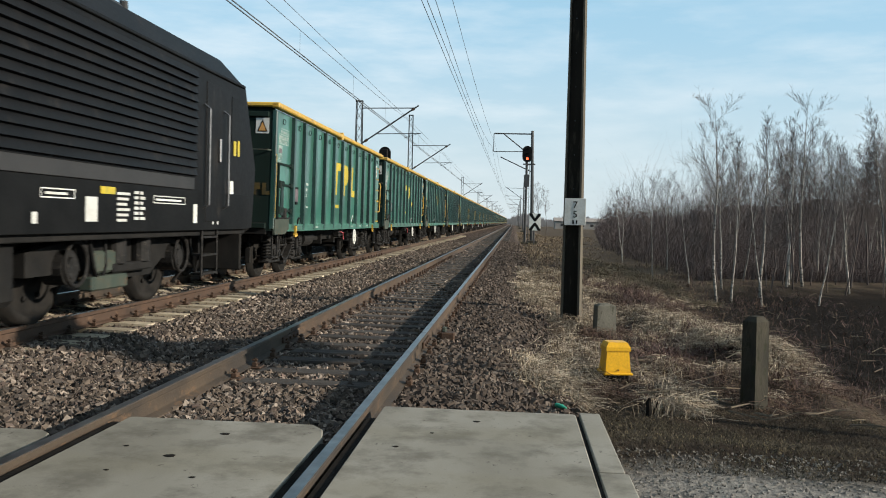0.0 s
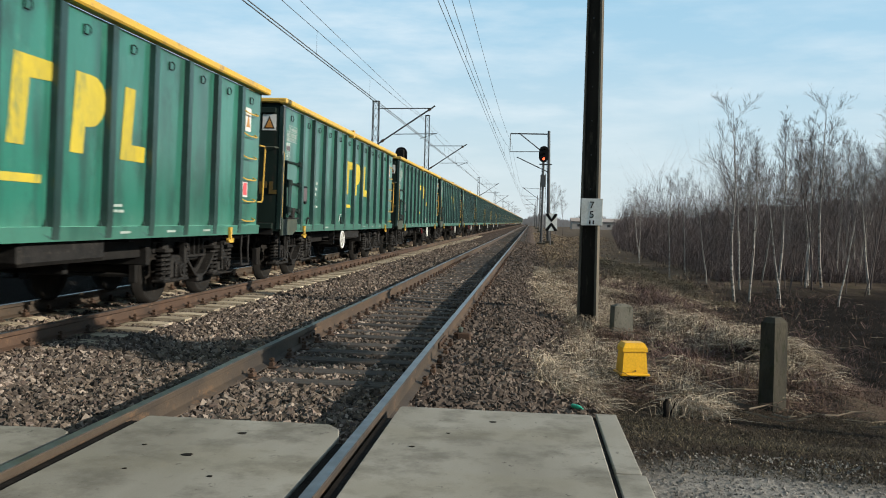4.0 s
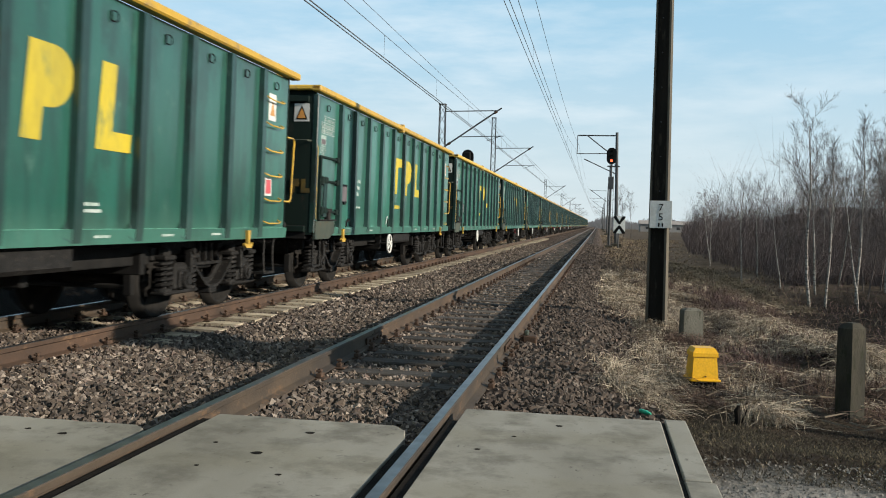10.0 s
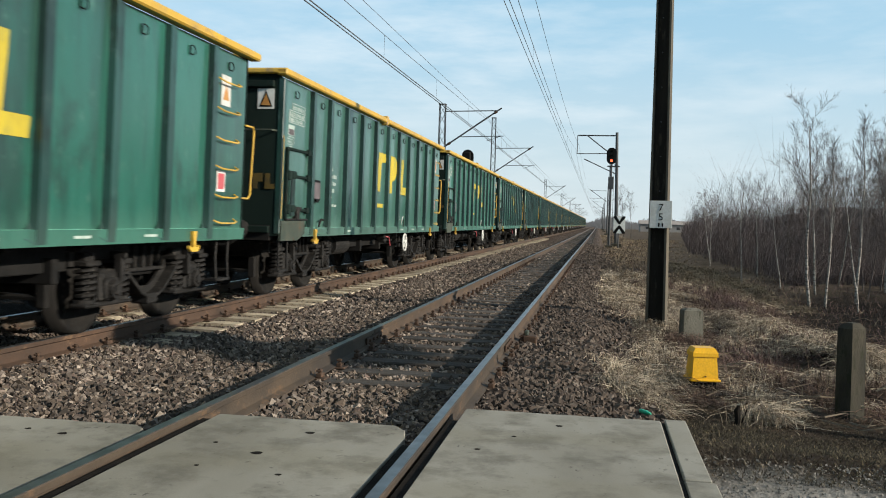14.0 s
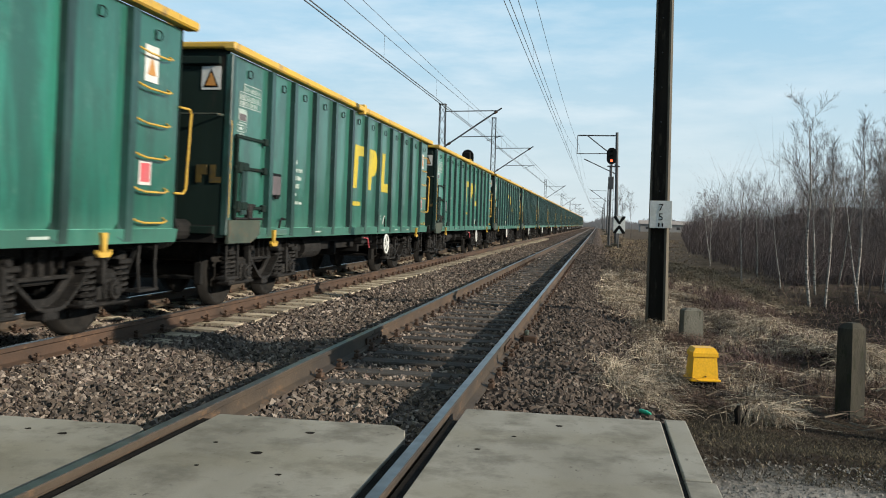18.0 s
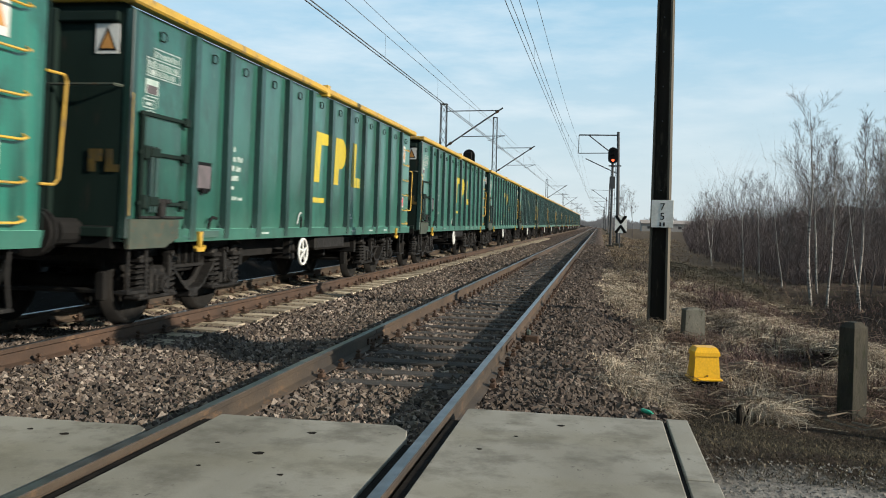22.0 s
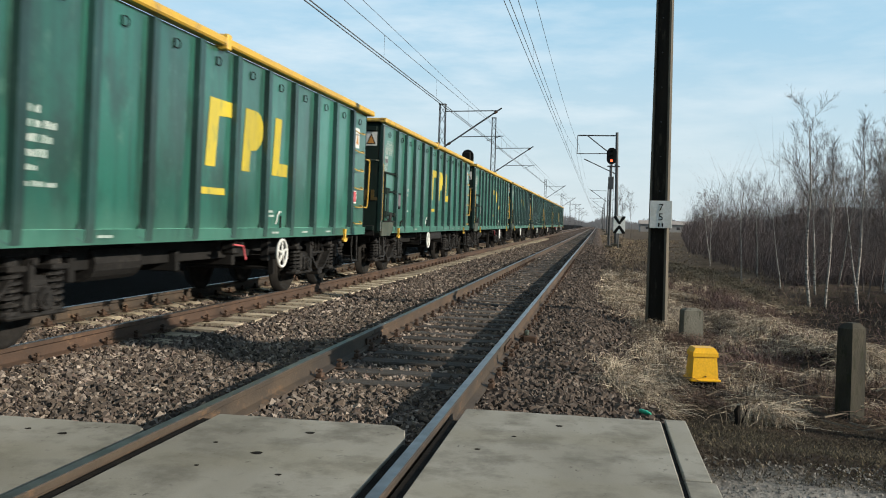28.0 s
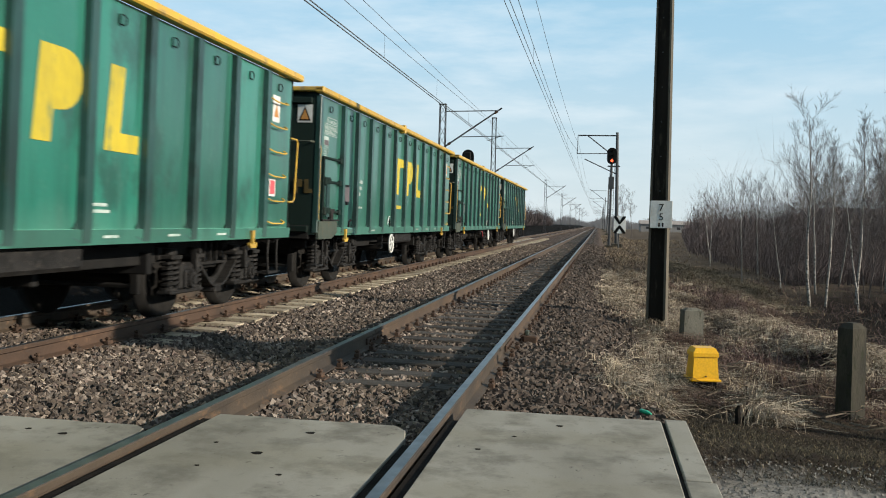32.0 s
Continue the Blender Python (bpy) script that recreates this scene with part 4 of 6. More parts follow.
    d = part("pink_patch", Shape().box(1.402, 1.405, 0.32, 0.58, 2.43, 2.58), CHALK, g, "faded label with a red-brown field")
    part("red_field", Shape().box(1.4055, 1.408, 0.345, 0.555, 2.435, 2.52), PAPER, d)
    s = Shape()
    for y0, y1, z0, z1 in ((0.28, 0.51, 2.285, 2.297), (0.28, 0.51, 2.365, 2.377), (0.28, 0.29, 2.29, 2.37), (0.50, 0.51, 2.29, 2.37), (0.35, 0.58, 2.40, 2.412), (0.57, 0.58, 2.32, 2.41), (0.34, 0.45, 2.315, 2.345)):
        s.box(1.402, 1.405, y0, y1, z0, z1)
    s.prism([(0.28, 2.37), (0.29, 2.37), (0.36, 2.41), (0.35, 2.41)], 1.402, 1.405).prism([(0.50, 2.37), (0.51, 2.37), (0.58, 2.41), (0.57, 2.41)], 1.402, 1.405).prism([(0.50, 2.285), (0.51, 2.285), (0.58, 2.32), (0.57, 2.32)], 1.402, 1.405)
    part("outlined_label", s, CHALK, g, "white outlined label")
    s = Shape().ring((1.403, 0.0, 0.0), 0.05, 0.006, 20, 4)
    s.v = [(x, 0.45 + y * 2.3, 2.215 + z) for x, y, z in s.v]
    s.box(1.402, 1.405, 0.38, 0.52, 2.20, 2.23)
    part("oval_label", s, CHALK, g)
    s = Shape()
    rng = random.Random(3)
    for z, words in ((2.02, (2, 2)), (1.90, (2, 2, 4)), (1.78, (4, 4)), (1.66, (7,)), (1.55, (4,)), (1.42, (2, 4, 3))):
        y = 2.40
        for w in words:
            for k in range(w):
                u = rng.uniform(0.026, 0.040)
                s.box(1.402, 1.405, y, y + u, z, z + rng.uniform(0.050, 0.068) * (0.7 if z < 1.6 else 1))
                y += u + 0.009
            y += 0.035
    tagged(part("stencil_block", s, CHALK, g, "faded white stencilled rows"), kind="stuff")
    s = Shape()
    for y in (3.4, 7.75, 9.0, 10.2):
        s.box(1.466, 1.469, y, y + 0.26, 0.99, 1.015)
    s.box(1.402, 1.405, 7.62, 7.95, 1.22, 1.25).box(1.402, 1.405, 7.62, 7.90, 1.28, 1.31)
    tagged(part("sill_stencil", s, CHALK, g), kind="stuff")
    # far-end ladder, signs
    for z in (1.13, 1.44, 1.78, 2.12, 2.47, 2.82):
        part("rung", Shape().tube([(1.40, 11.86, z + 0.05), (1.455, 11.88, z + 0.02), (1.47, 12.0, z), (1.47, 12.38, z), (1.455, 12.48, z + 0.02), (1.40, 12.5, z + 0.05)], 0.011, 6), YELLOW, g, "yellow ladder rung")
    part("side_handrail", Shape().tube([(1.42, 12.74, 2.38), (1.43, 12.96, 2.38), (1.43, 13.0, 2.33), (1.43, 12.94, 1.50), (1.43, 12.88, 1.45), (1.42, 12.70, 1.45)], 0.013, 6), YELLOW, g, "yellow handrail")
    w = part("warning_plate", Shape().box(1.402, 1.407, 12.0, 12.27, 2.55, 2.92), WHITE, g, "white plate with an orange triangle")
    part("warning_triangle", Shape().prism([(12.05, 2.62), (12.22, 2.62), (12.135, 2.82)], 1.408, 1.411), ORANGE, w)
    w = part("square_label", Shape().box(1.402, 1.405, 11.97, 12.21, 1.51, 1.76), WHITE, g, "white-edged red square label")
    part("red_field", Shape().box(1.4055, 1.408, 12.0, 12.18, 1.54, 1.73), PINK, w)
    w = part("warning_plate", Shape().box(1.05, 1.30, -0.022, -0.016, 2.76, 3.05), WHITE, g, "white plate with an orange triangle")
    part("triangle_border", Shape().prism([(1.075, 2.79), (1.275, 2.79), (1.175, 3.02)], -0.026, -0.023, axis=1), BLACK, w)
    part("warning_triangle", Shape().prism([(1.105, 2.81), (1.245, 2.81), (1.175, 2.975)], -0.030, -0.027, axis=1), ORANGE, w)
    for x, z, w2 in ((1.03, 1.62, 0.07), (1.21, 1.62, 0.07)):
        part("yellow_end_mark", Shape().box(x, x + w2, -0.03, -0.024, z, z + 0.22).box(x + w2, x + w2 + 0.07, -0.03, -0.024, *((z + 0.10, z + 0.22) if x < 1.1 else (z, z + 0.07))), DIM_YELLOW, g, "yellow mark, dimmed in colour for the shaded end")
    part("end_handrail", Shape().tube([(0.55, -0.02, 2.45), (0.58, -0.12, 2.45), (1.32, -0.12, 2.45), (1.35, -0.02, 2.45)], 0.014, 5), BUFF, g)
    # underframe
    part("centre_sill", Shape().box(-0.30, 0.30, 0.1, 12.7, 0.76, 1.05, 0.01), DARK, g, "black underframe")
    for y in (0.06, 2.0, 4.4, 6.4, 8.4, 10.95, 12.6):
        part("crossbearer", Shape().box(-1.30, 1.30, y - 0.08, y + 0.08, 0.88, 1.10, 0.008), DARK, g)
    for x in (-0.95, 0.95):
        part("truss_beam", Shape().box(x - 0.06, x + 0.06, 3.4, 9.6, 0.66, 1.0, 0.01), DARK, g)
    for y in (3.6, 5.7, 7.3, 9.3):
        part("brake_hanger", Shape().box(-1.1, 1.1, y - 0.05, y + 0.05, 0.56, 0.80, 0.01), DARK, g)
    for y in (1.5, 11.25):
        s = Shape().prism([(y - 0.05, 1.04), (y + 0.05, 1.04), (y + 0.03, 0.94), (y + 0.025, 0.86), (y + 0.085, 0.865), (y + 0.115, 0.885), (y + 0.12, 0.85), (y + 0.08, 0.815), (y - 0.08, 0.815), (y - 0.12, 0.85), (y - 0.115, 0.885), (y - 0.085, 0.865), (y - 0.025, 0.86), (y - 0.03, 0.94)], 1.47, 1.505)
        part("hauling_hook", s, YELLOW, g, "yellow hauling hook")
    wy = wheel_y
    s = Shape().ring((1.495, wy, 0.71), 0.19, 0.021, 28, 6)
    part("brake_wheel", s, WHITE, g, "white spoked brake wheel", smooth=True)
    hub = g.children[-1]
    s = Shape().cyl((1.465, wy, 0.71), (1.52, wy, 0.71), 0.04, 10)
    for k in range(5):
        a = k * 1.2566 + 0.3
        s.tube([(1.495, wy + 0.03 * math.cos(a), 0.71 + 0.03 * math.sin(a)), (1.49, wy + 0.185 * math.cos(a), 0.71 + 0.185 * math.sin(a))], [0.02, 0.014], 6)
    part("spokes", s, WHITE, hub)
    part("brake_spindle", Shape().cyl((0.4, wy, 0.71), (1.47, wy, 0.71), 0.025, 8).box(1.2, 1.3, wy - 0.06, wy + 0.06, 0.6, 1.0), DARK, hub)
    part("brake_lever", Shape().tube([(1.42, wy - 0.08, 1.12), (1.43, wy - 0.05, 1.24), (1.43, wy + 0.02, 1.30), (1.43, wy + 0.08, 1.29)], 0.010, 6), WHITE, g, "thin white brake indicator")
    part("lever_stem", Shape().box(1.43, 1.455, wy + 0.02, wy + 0.05, 1.02, 1.24, 0.006), BLACK, g)
    if wheel_y < 6:
        part("air_reservoir", Shape().box(0.85, 1.38, 6.0, 7.6, 0.70, 0.93, 0.04), GRIME, g, "grey under-slung reservoir box")
        part("air_cylinder", Shape().cyl((0.5, 4.3, 0.68), (0.5, 5.0, 0.68), 0.17, 14), GRIME, g)
    else:
        part("air_cylinder", Shape().cyl((0.9, 4.0, 0.72), (0.9, 4.9, 0.72), 0.19, 16), GRIME, g, "grey brake cylinder")
        v = part("brake_valve", Shape().box(1.15, 1.35, 6.75, 6.95, 0.72, 0.9, 0.03).cyl((1.35, 6.85, 0.86), (1.42, 6.85, 0.86), 0.03, 8), GRIME, g)
        part("valve_handle", Shape().tube([(1.4, 6.6, 0.86), (1.42, 6.85, 0.84), (1.42, 6.95, 0.66)], 0.014, 5), PINK, v)
    part("brake_rod", Shape().cyl((0.35, 3.0, 0.60), (0.35, 9.8, 0.62), 0.02, 6), DARK, g)
    s = Shape()
    for y in (12.08, 12.42):
        s.tube([(1.38, y, 0.95), (1.38, y - 0.03, 0.7), (1.38, y, 0.44)], 0.018, 5)
    s.box(1.24, 1.40, 12.06, 12.44, 0.43, 0.46)
    part("step", s, GRIME, g, "bent step under the ladder")
    s = Shape()
    for y in (0.15, 0.5):
        s.tube([(1.38, y, 0.9), (1.38, y, 0.46)], 0.018, 5)
    s.box(1.24, 1.40, 0.13, 0.52, 0.43, 0.46)
    part("step", s, GRIME, g)
    for y, d in ((0.0, -1), (12.8, 1)):
        for x in (-0.875, 0.875):
            s = Shape().cyl((x, y, 1.04), (x, y + d * 0.36, 1.04), 0.13, 14).cyl((x, y + d * 0.36, 1.04), (x, y + d * 0.56, 1.04), 0.085, 12)
            s.cyl((x, y + d * 0.56, 1.04), (x, y + d * 0.60, 1.04), 0.225, 18)
            part("buffer", s, DARK, g)
        s = Shape().box(-0.08, 0.08, *sorted((y, y + d * 0.4)), 0.95, 1.12, 0.02).tube([(0, y + d * 0.35, 1.0), (0.05, y + d * 0.5, 0.9), (0, y + d * 0.62, 0.98)], 0.03, 6)
        part("coupling_hook", s, DARK, g)
        part("brake_hose", Shape().tube([(0.35, y, 0.95), (0.4, y + d * 0.3, 0.75), (0.42, y + d * 0.5, 0.5), (0.3, y + d * 0.6, 0.62)], 0.028, 6), BLACK, g)
    # bodies sheared along y to fit the lean seen from the camera
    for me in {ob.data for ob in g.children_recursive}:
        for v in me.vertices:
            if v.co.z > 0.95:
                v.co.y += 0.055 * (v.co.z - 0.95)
    for y in (2.15, 11.05):
        add_bogie(g, y, spin)
    return g, spin


WHEEL_FAR = {1, 2, 6, 7, 8, 13, 15, 16, 17, 18, 19, 20, 27, 29, 31, 35}
DULL, FRESH = {2, 15, 26}, {4, 9, 18, 20, 22, 25, 33}
LABEL = {0: "weathered green open freight wagon with yellow top rail", 1: "dull sooty green open freight wagon with yellow top rail", 2: "bright fresh green open freight wagon with yellow top rail"}
WAGONS, SPIN, PROTO = {}, [], {}
for n in range(1, 37):
    key = (n in WHEEL_FAR, 1 if n in DULL else 2 if n in FRESH else 0)
    if key not in PROTO:
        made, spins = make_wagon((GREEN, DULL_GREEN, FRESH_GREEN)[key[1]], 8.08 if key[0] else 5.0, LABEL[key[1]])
        PROTO[key] = made
        if not SPIN:
            SPIN = spins
    else:
        made = copy_thing(PROTO[key], pose(FAR_TRACK, 0, 0))
    WAGONS[n] = made


# ---- locomotive ----
def make_loco():
    """A charcoal electric locomotive; its rear end at the origin, its length towards -y."""
    g = thing("electric_locomotive", "charcoal-black electric locomotive with ribbed sides coupled to wagons", "locomotive")
    # shell: rings of the cross-section along y, from end to end
    prof = [(1.49, 1.02), (1.49, 3.28), (1.20, 3.66), (0.9, 3.78), (-0.9, 3.78), (-1.20, 3.66), (-1.49, 3.28), (-1.49, 1.02)]
    back = {1.02: -0.16, 3.28: -0.62, 3.66: -1.05, 3.78: -1.25}
    s = Shape()
    L = 19.3
    ends = []
    for flip in (0, 1):
        y = [back[z] if not flip else -L - back[z] for x, z in prof]
        ends.append([(x, q, z) for (x, z), q in zip(prof, y)])
    mid = [(1.49, 0.0, 2.0), (-1.49, 0.0, 2.0), (1.49, -L, 2.0), (-1.49, -L, 2.0)]
    v = ends[0] + ends[1] + mid
    a, b, c, d = 16, 17, 18, 19
    f = [(0, a, 1, 9, c, 8), (1, 2, 10, 9), (2, 3, 11, 10), (3, 4, 12, 11), (4, 5, 13, 12), (5, 6, 14, 13), (6, b, 7, 15, d, 14), (7, 0, 8, 15)]
    f += [(0, 7, b, a), (a, b, 6, 1), (1, 6, 5, 2), (2, 5, 4, 3), (8, c, d, 15), (c, 9, 14, d), (9, 10, 13, 14), (10, 11, 12, 13)]
    part("body", s.add(v, f), LOCO, g)
    for sx in (1, -1):
        for k in range(13):
            z = 1.80 + k * 0.112
            sl = Shape().add([(sx * 1.49, -14.6, z - 0.052), (sx * 1.54, -14.6, z - 0.045), (sx * 1.50, -14.6, z + 0.05), (sx * 1.49, -2.85, z - 0.052), (sx * 1.54, -2.85, z - 0.045), (sx * 1.50, -2.85, z + 0.05)],
                             [(0, 1, 4, 3), (1, 2, 5, 4), (2, 0, 3, 5), (0, 2, 1), (3, 4, 5)])
            part("louvre_slat", sl, LOCO, g)
        part("skirt", Shape().box(*sorted((sx * 1.40, sx * 1.494)), -18.9, -0.4, 1.0, 1.555, 0.004), BLACK, g, "black lower skirt")
        part("waist_band", Shape().box(*sorted((sx * 1.49, sx * 1.51)), -16.5, -2.9, 1.56, 1.72, 0.004), LOCO_GREY, g, "grey waist band")
        part("cantrail", Shape().box(*sorted((sx * 1.47, sx * 1.52)), -18.6, -0.7, 3.26, 3.31, 0.01), BLACK, g)
        door = part("cab_door", Shape().box(*sorted((sx * 1.488, sx * 1.502)), -2.42, -1.78, 1.12, 3.12, 0.004), LOCO, g)
        for y in (-2.50, -1.66):
            part("grab_rail", Shape().tube([(sx * 1.49, y, 1.32), (sx * 1.57, y, 1.36), (sx * 1.57, y, 2.72), (sx * 1.49, y, 2.78)], 0.02, 6), STEEL, g, "steel grab rail")
        part("door_handle", Shape().box(*sorted((sx * 1.50, sx * 1.54)), -1.92, -1.86, 2.0, 2.35, 0.01), STEEL, door)
        part("cab_window", Shape().prism([(-1.30, 2.35), (-0.85, 2.35), (-0.98, 3.05), (-1.30, 3.05)], *sorted((sx * 1.488, sx * 1.496))), BLACK, g, "dark cab side window")
        for y, z, w2, h2 in ((-1.35, 1.55, 0.16, 0.20), (-2.9, 1.10, 0.14, 0.26), (-5.98, 1.12, 0.26, 0.26), (-7.0, 1.10, 0.09, 0.11), (-2.12, 1.08, 0.05, 0.06), (-1.92, 1.08, 0.05, 0.06)):
            part("white_label", Shape().box(*sorted((sx * 1.4955, sx * 1.501)), y, y + w2, z, z + h2), WHITE, g, "small white label")
        s2 = Shape()
        for r in range(6):
            s2.box(*sorted((sx * 1.4955, sx * 1.499)), -5.25, -5.0 + 0.04 * (r % 3), 1.12 + r * 0.06, 1.15 + r * 0.06)
            s2.box(*sorted((sx * 1.4955, sx * 1.499)), -4.80, -4.68, 1.14 + r * 0.06, 1.175 + r * 0.06).box(*sorted((sx * 1.4955, sx * 1.499)), -4.64, -4.5 - 0.06 * (r % 2), 1.14 + r * 0.06, 1.175 + r * 0.06)
        tagged(part("lettering_bars", s2, WHITE, g, "rows of small white bars"), kind="stuff")
        for y0, y1 in ((-4.25, -3.2), (-6.85, -6.2)):
            fr = Shape()
            for z0, z1 in ((1.345, 1.357), (1.43, 1.442)):
                fr.box(*sorted((sx * 1.4955, sx * 1.499)), y0, y1, z0, z1)
            for q in (y0, y1 - 0.012):
                fr.box(*sorted((sx * 1.4955, sx * 1.499)), q, q + 0.012, 1.357, 1.43)
            p = part("builder_plate", fr, WHITE, g, "white outlined plate")
            part("plate_bar", Shape().box(*sorted((sx * 1.4955, sx * 1.499)), y0 + 0.08, y1 - 0.15, 1.38, 1.405), WHITE, p)
        for y0, y1, z0, z1 in ((-5.65, -5.3, 1.42, 1.5), (-1.2, -1.08, 2.15, 2.38), (-1.0, -0.9, 2.15, 2.4)):
            part("yellow_mark", Shape().box(*sorted((sx * 1.4955, sx * 1.501)), y0, y1, z0, z1), LETTER, g, "yellow mark")
    r = Shape()
    for y in (-4.5, -8.0, -12.0, -15.5):
        r.box(-0.8, 0.8, y - 0.9, y + 0.9, 3.78, 3.92, 0.05)
    for y in (-3.2, -6.2, -9.6):
        r.cyl((0.6, y, 3.78), (0.6, y, 4.05), 0.06, 8)
    part("roof_equipment", r, LOCO_GREY, g)
    part("solebar", Shape().box(-1.42, 1.42, -19.0, -0.3, 0.92, 1.02, 0.01), DARK, g)
    part("transformer", Shape().box(-1.3, 1.3, -12.6, -6.9, 0.32, 0.95, 0.06), DARK, g)
    ob = []
    wheel = Shape()
    for sx in (-1, 1):
        prof2 = [(0.60, 0.10), (0.66, 0.22), (0.68, 0.50), (0.675, 0.655), (0.70, 0.652), (0.72, 0.628), (0.81, 0.62), (0.81, 0.54), (0.75, 0.52), (0.76, 0.24), (0.82, 0.20), (0.82, 0.10)]
        n, m = 32, len(prof2)
        wheel.add([(sx * x, q * math.cos(6.2832 * i / n), q * math.sin(6.2832 * i / n)) for i in range(n) for x, q in prof2],
                  [(i * m + j, ((i + 1) % n) * m + j, ((i + 1) % n) * m + (j + 1) % m, i * m + (j + 1) % m) for i in range(n) for j in range(m)])
        for k in range(8):
            a = k * math.pi / 4
            wheel.cyl((sx * 0.755, 0.36 * math.cos(a), 0.36 * math.sin(a)), (sx * 0.785, 0.36 * math.cos(a), 0.36 * math.sin(a)), 0.03, 6)
    wheel.cyl((-0.95, 0, 0), (0.95, 0, 0), 0.11, 12)
    wheel = wheel.mesh("wheelset", WHEEL, True)
    for y in (-4.25, -15.05):
        bg = part("bogie", Shape().box(-0.99, 0.99, -0.5, 0.5, 0.4, 0.8, 0.03), DARK, g, "black locomotive bogie", at=pose(0, y, 0))
        for sx in (-1, 1):
            a, b = sorted((sx * 1.0, sx * 1.12))
            part("side_frame", Shape().prism([(-2.2, 0.55), (-1.75, 0.55), (-1.2, 0.62), (-0.8, 0.42), (0.8, 0.42), (1.2, 0.62), (1.75, 0.55), (2.2, 0.55), (2.2, 0.80), (1.2, 0.92), (-1.2, 0.92), (-2.2, 0.80)], a, b), DARK, bg)
            part("spring_seat", Shape().box(*sorted((sx * 1.122, sx * 1.26)), -0.55, 0.55, 0.51, 0.62, 0.02), DARK, bg)
        for sx in (1, -1):
            for k in (-1.5, 1.5):
                part("axlebox", Shape().cyl((sx * 0.98, k, 0.62), (sx * 1.22, k, 0.62), 0.19, 16).cyl((sx * 1.22, k, 0.62), (sx * 1.26, k, 0.62), 0.12, 12), GRIME, bg)
                part("damper", Shape().cyl((sx * 1.2, k + 0.5, 0.5), (sx * 1.2, k + 0.3, 0.98), 0.05, 8), GRIME, bg)
            part("equipment_box", Shape().box(*sorted((sx * 1.13, sx * 1.30)), -1.15, -0.25, 0.34, 0.50, 0.02).box(*sorted((sx * 1.13, sx * 1.24)), -0.95, -0.15, 0.52, 0.78, 0.03), BUFF, bg, "dusty grey equipment box")
            for k in (-1.5, 1.5):
                part("guide_ring", Shape().ring((sx * 1.24, k + 0.1, 0.66), 0.24, 0.022, 22, 6), GRIME, bg)
                part("cable_loop", Shape().tube([(sx * 1.26, k + 0.35, 0.92), (sx * 1.28, k + 0.42, 0.6), (sx * 1.26, k + 0.6, 0.36), (sx * 1.24, k + 0.78, 0.6), (sx * 1.22, k + 0.8, 0.92)], 0.022, 6), BLACK, bg)
            for k in (-0.35, 0.35):
                part("flexicoil_spring", Shape().cyl((sx * 1.18, k, 0.62), (sx * 1.18, k, 0.96), 0.13, 14), GRIME, bg)
            part("sand_pipe", Shape().tube([(sx * 1.1, 2.2, 0.95), (sx * 1.12, 2.35, 0.6), (sx * 0.85, 2.25, 0.2)], 0.03, 6), GRIME, bg)
        for k in (-1.5, 1.5):
            w = part("wheelset", wheel, None, bg, "large steel driving wheels", at=pose(0, k, 0.625))
            ob.append((w, k, 0.625, 0.625))
    for y, d in ((-0.1, 1), (-19.2, -1)):
        for x in (-0.875, 0.875):
            part("buffer", Shape().cyl((x, y, 1.04), (x, y + d * 0.5, 1.04), 0.11, 12).cyl((x, y + d * 0.5, 1.04), (x, y + d * 0.55, 1.04), 0.24, 18), DARK, g)
        part("coupling_hook", Shape().box(-0.08, 0.08, *sorted((y, y + d * 0.5)), 0.95, 1.12, 0.02), DARK, g)
        part("pilot", Shape().box(-1.3, 1.3, *sorted((y - d * 0.05, y + d * 0.02)), 0.3, 0.95, 0.02), DARK, g)
    s = Shape()
    for z in (0.35, 0.62, 0.88):
        s.box(1.28, 1.46, -2.38, -1.78, z, z + 0.03)
    for y in (-2.4, -1.76):
        s.tube([(1.44, y, 1.02), (1.44, y, 0.33)], 0.02, 5)
    part("cab_steps", s, GRIME, g, "steps below the cab door")
    return g, ob


LOCO_OB, LOCO_SPIN = make_loco()


# ---- scattered small pieces ----
def quick_mesh(name, verts, tris, material, smooth=False):
    me = bpy.data.meshes.new(name)
    verts, tris = np.asarray(verts, dtype=np.float32), np.asarray(tris, dtype=np.int32)
    me.vertices.add(len(verts))
    me.vertices.foreach_set("co", verts.ravel())
    me.loops.add(tris.size)
    me.loops.foreach_set("vertex_index", tris.ravel())
    me.polygons.add(len(tris))
    me.polygons.foreach_set("loop_start", np.arange(0, tris.size, 3, dtype=np.int32))
    me.materials.append(material)
    me.update(calc_edges=True)
    me.polygons.foreach_set("use_smooth", np.full(len(tris), smooth))
    return me


def turns(rng, n):
    """n random rotations."""
    q = rng.normal(size=(n, 4))
    q /= np.linalg.norm(q, axis=1)[:, None]
    w, x, y, z = q.T
    return np.stack([np.stack([1 - 2 * (y * y + z * z), 2 * (x * y - z * w), 2 * (x * z + y * w)], 1),
                     np.stack([2 * (x * y + z * w), 1 - 2 * (x * x + z * z), 2 * (y * z - x * w)], 1),
                     np.stack([2 * (x * z - y * w), 2 * (y * z + x * w), 1 - 2 * (x * x + y * y)], 1)], 1)


def bed_height(x, y):
    """Where stones lie: level between the rails, falling away on the shoulder."""
    z = np.full_like(x, -0.196)
    z -= 0.02 * np.exp(-((x - NEAR) / 0.5) ** 2)
    z -= 0.07 * np.exp(-((x + 3.75) / 0.8) ** 2)
    z -= 0.052 * np.exp(-((x - FAR_TRACK) / 1.40) ** 14) * np.clip((y - 8.6) / 2.0, 0, 1)
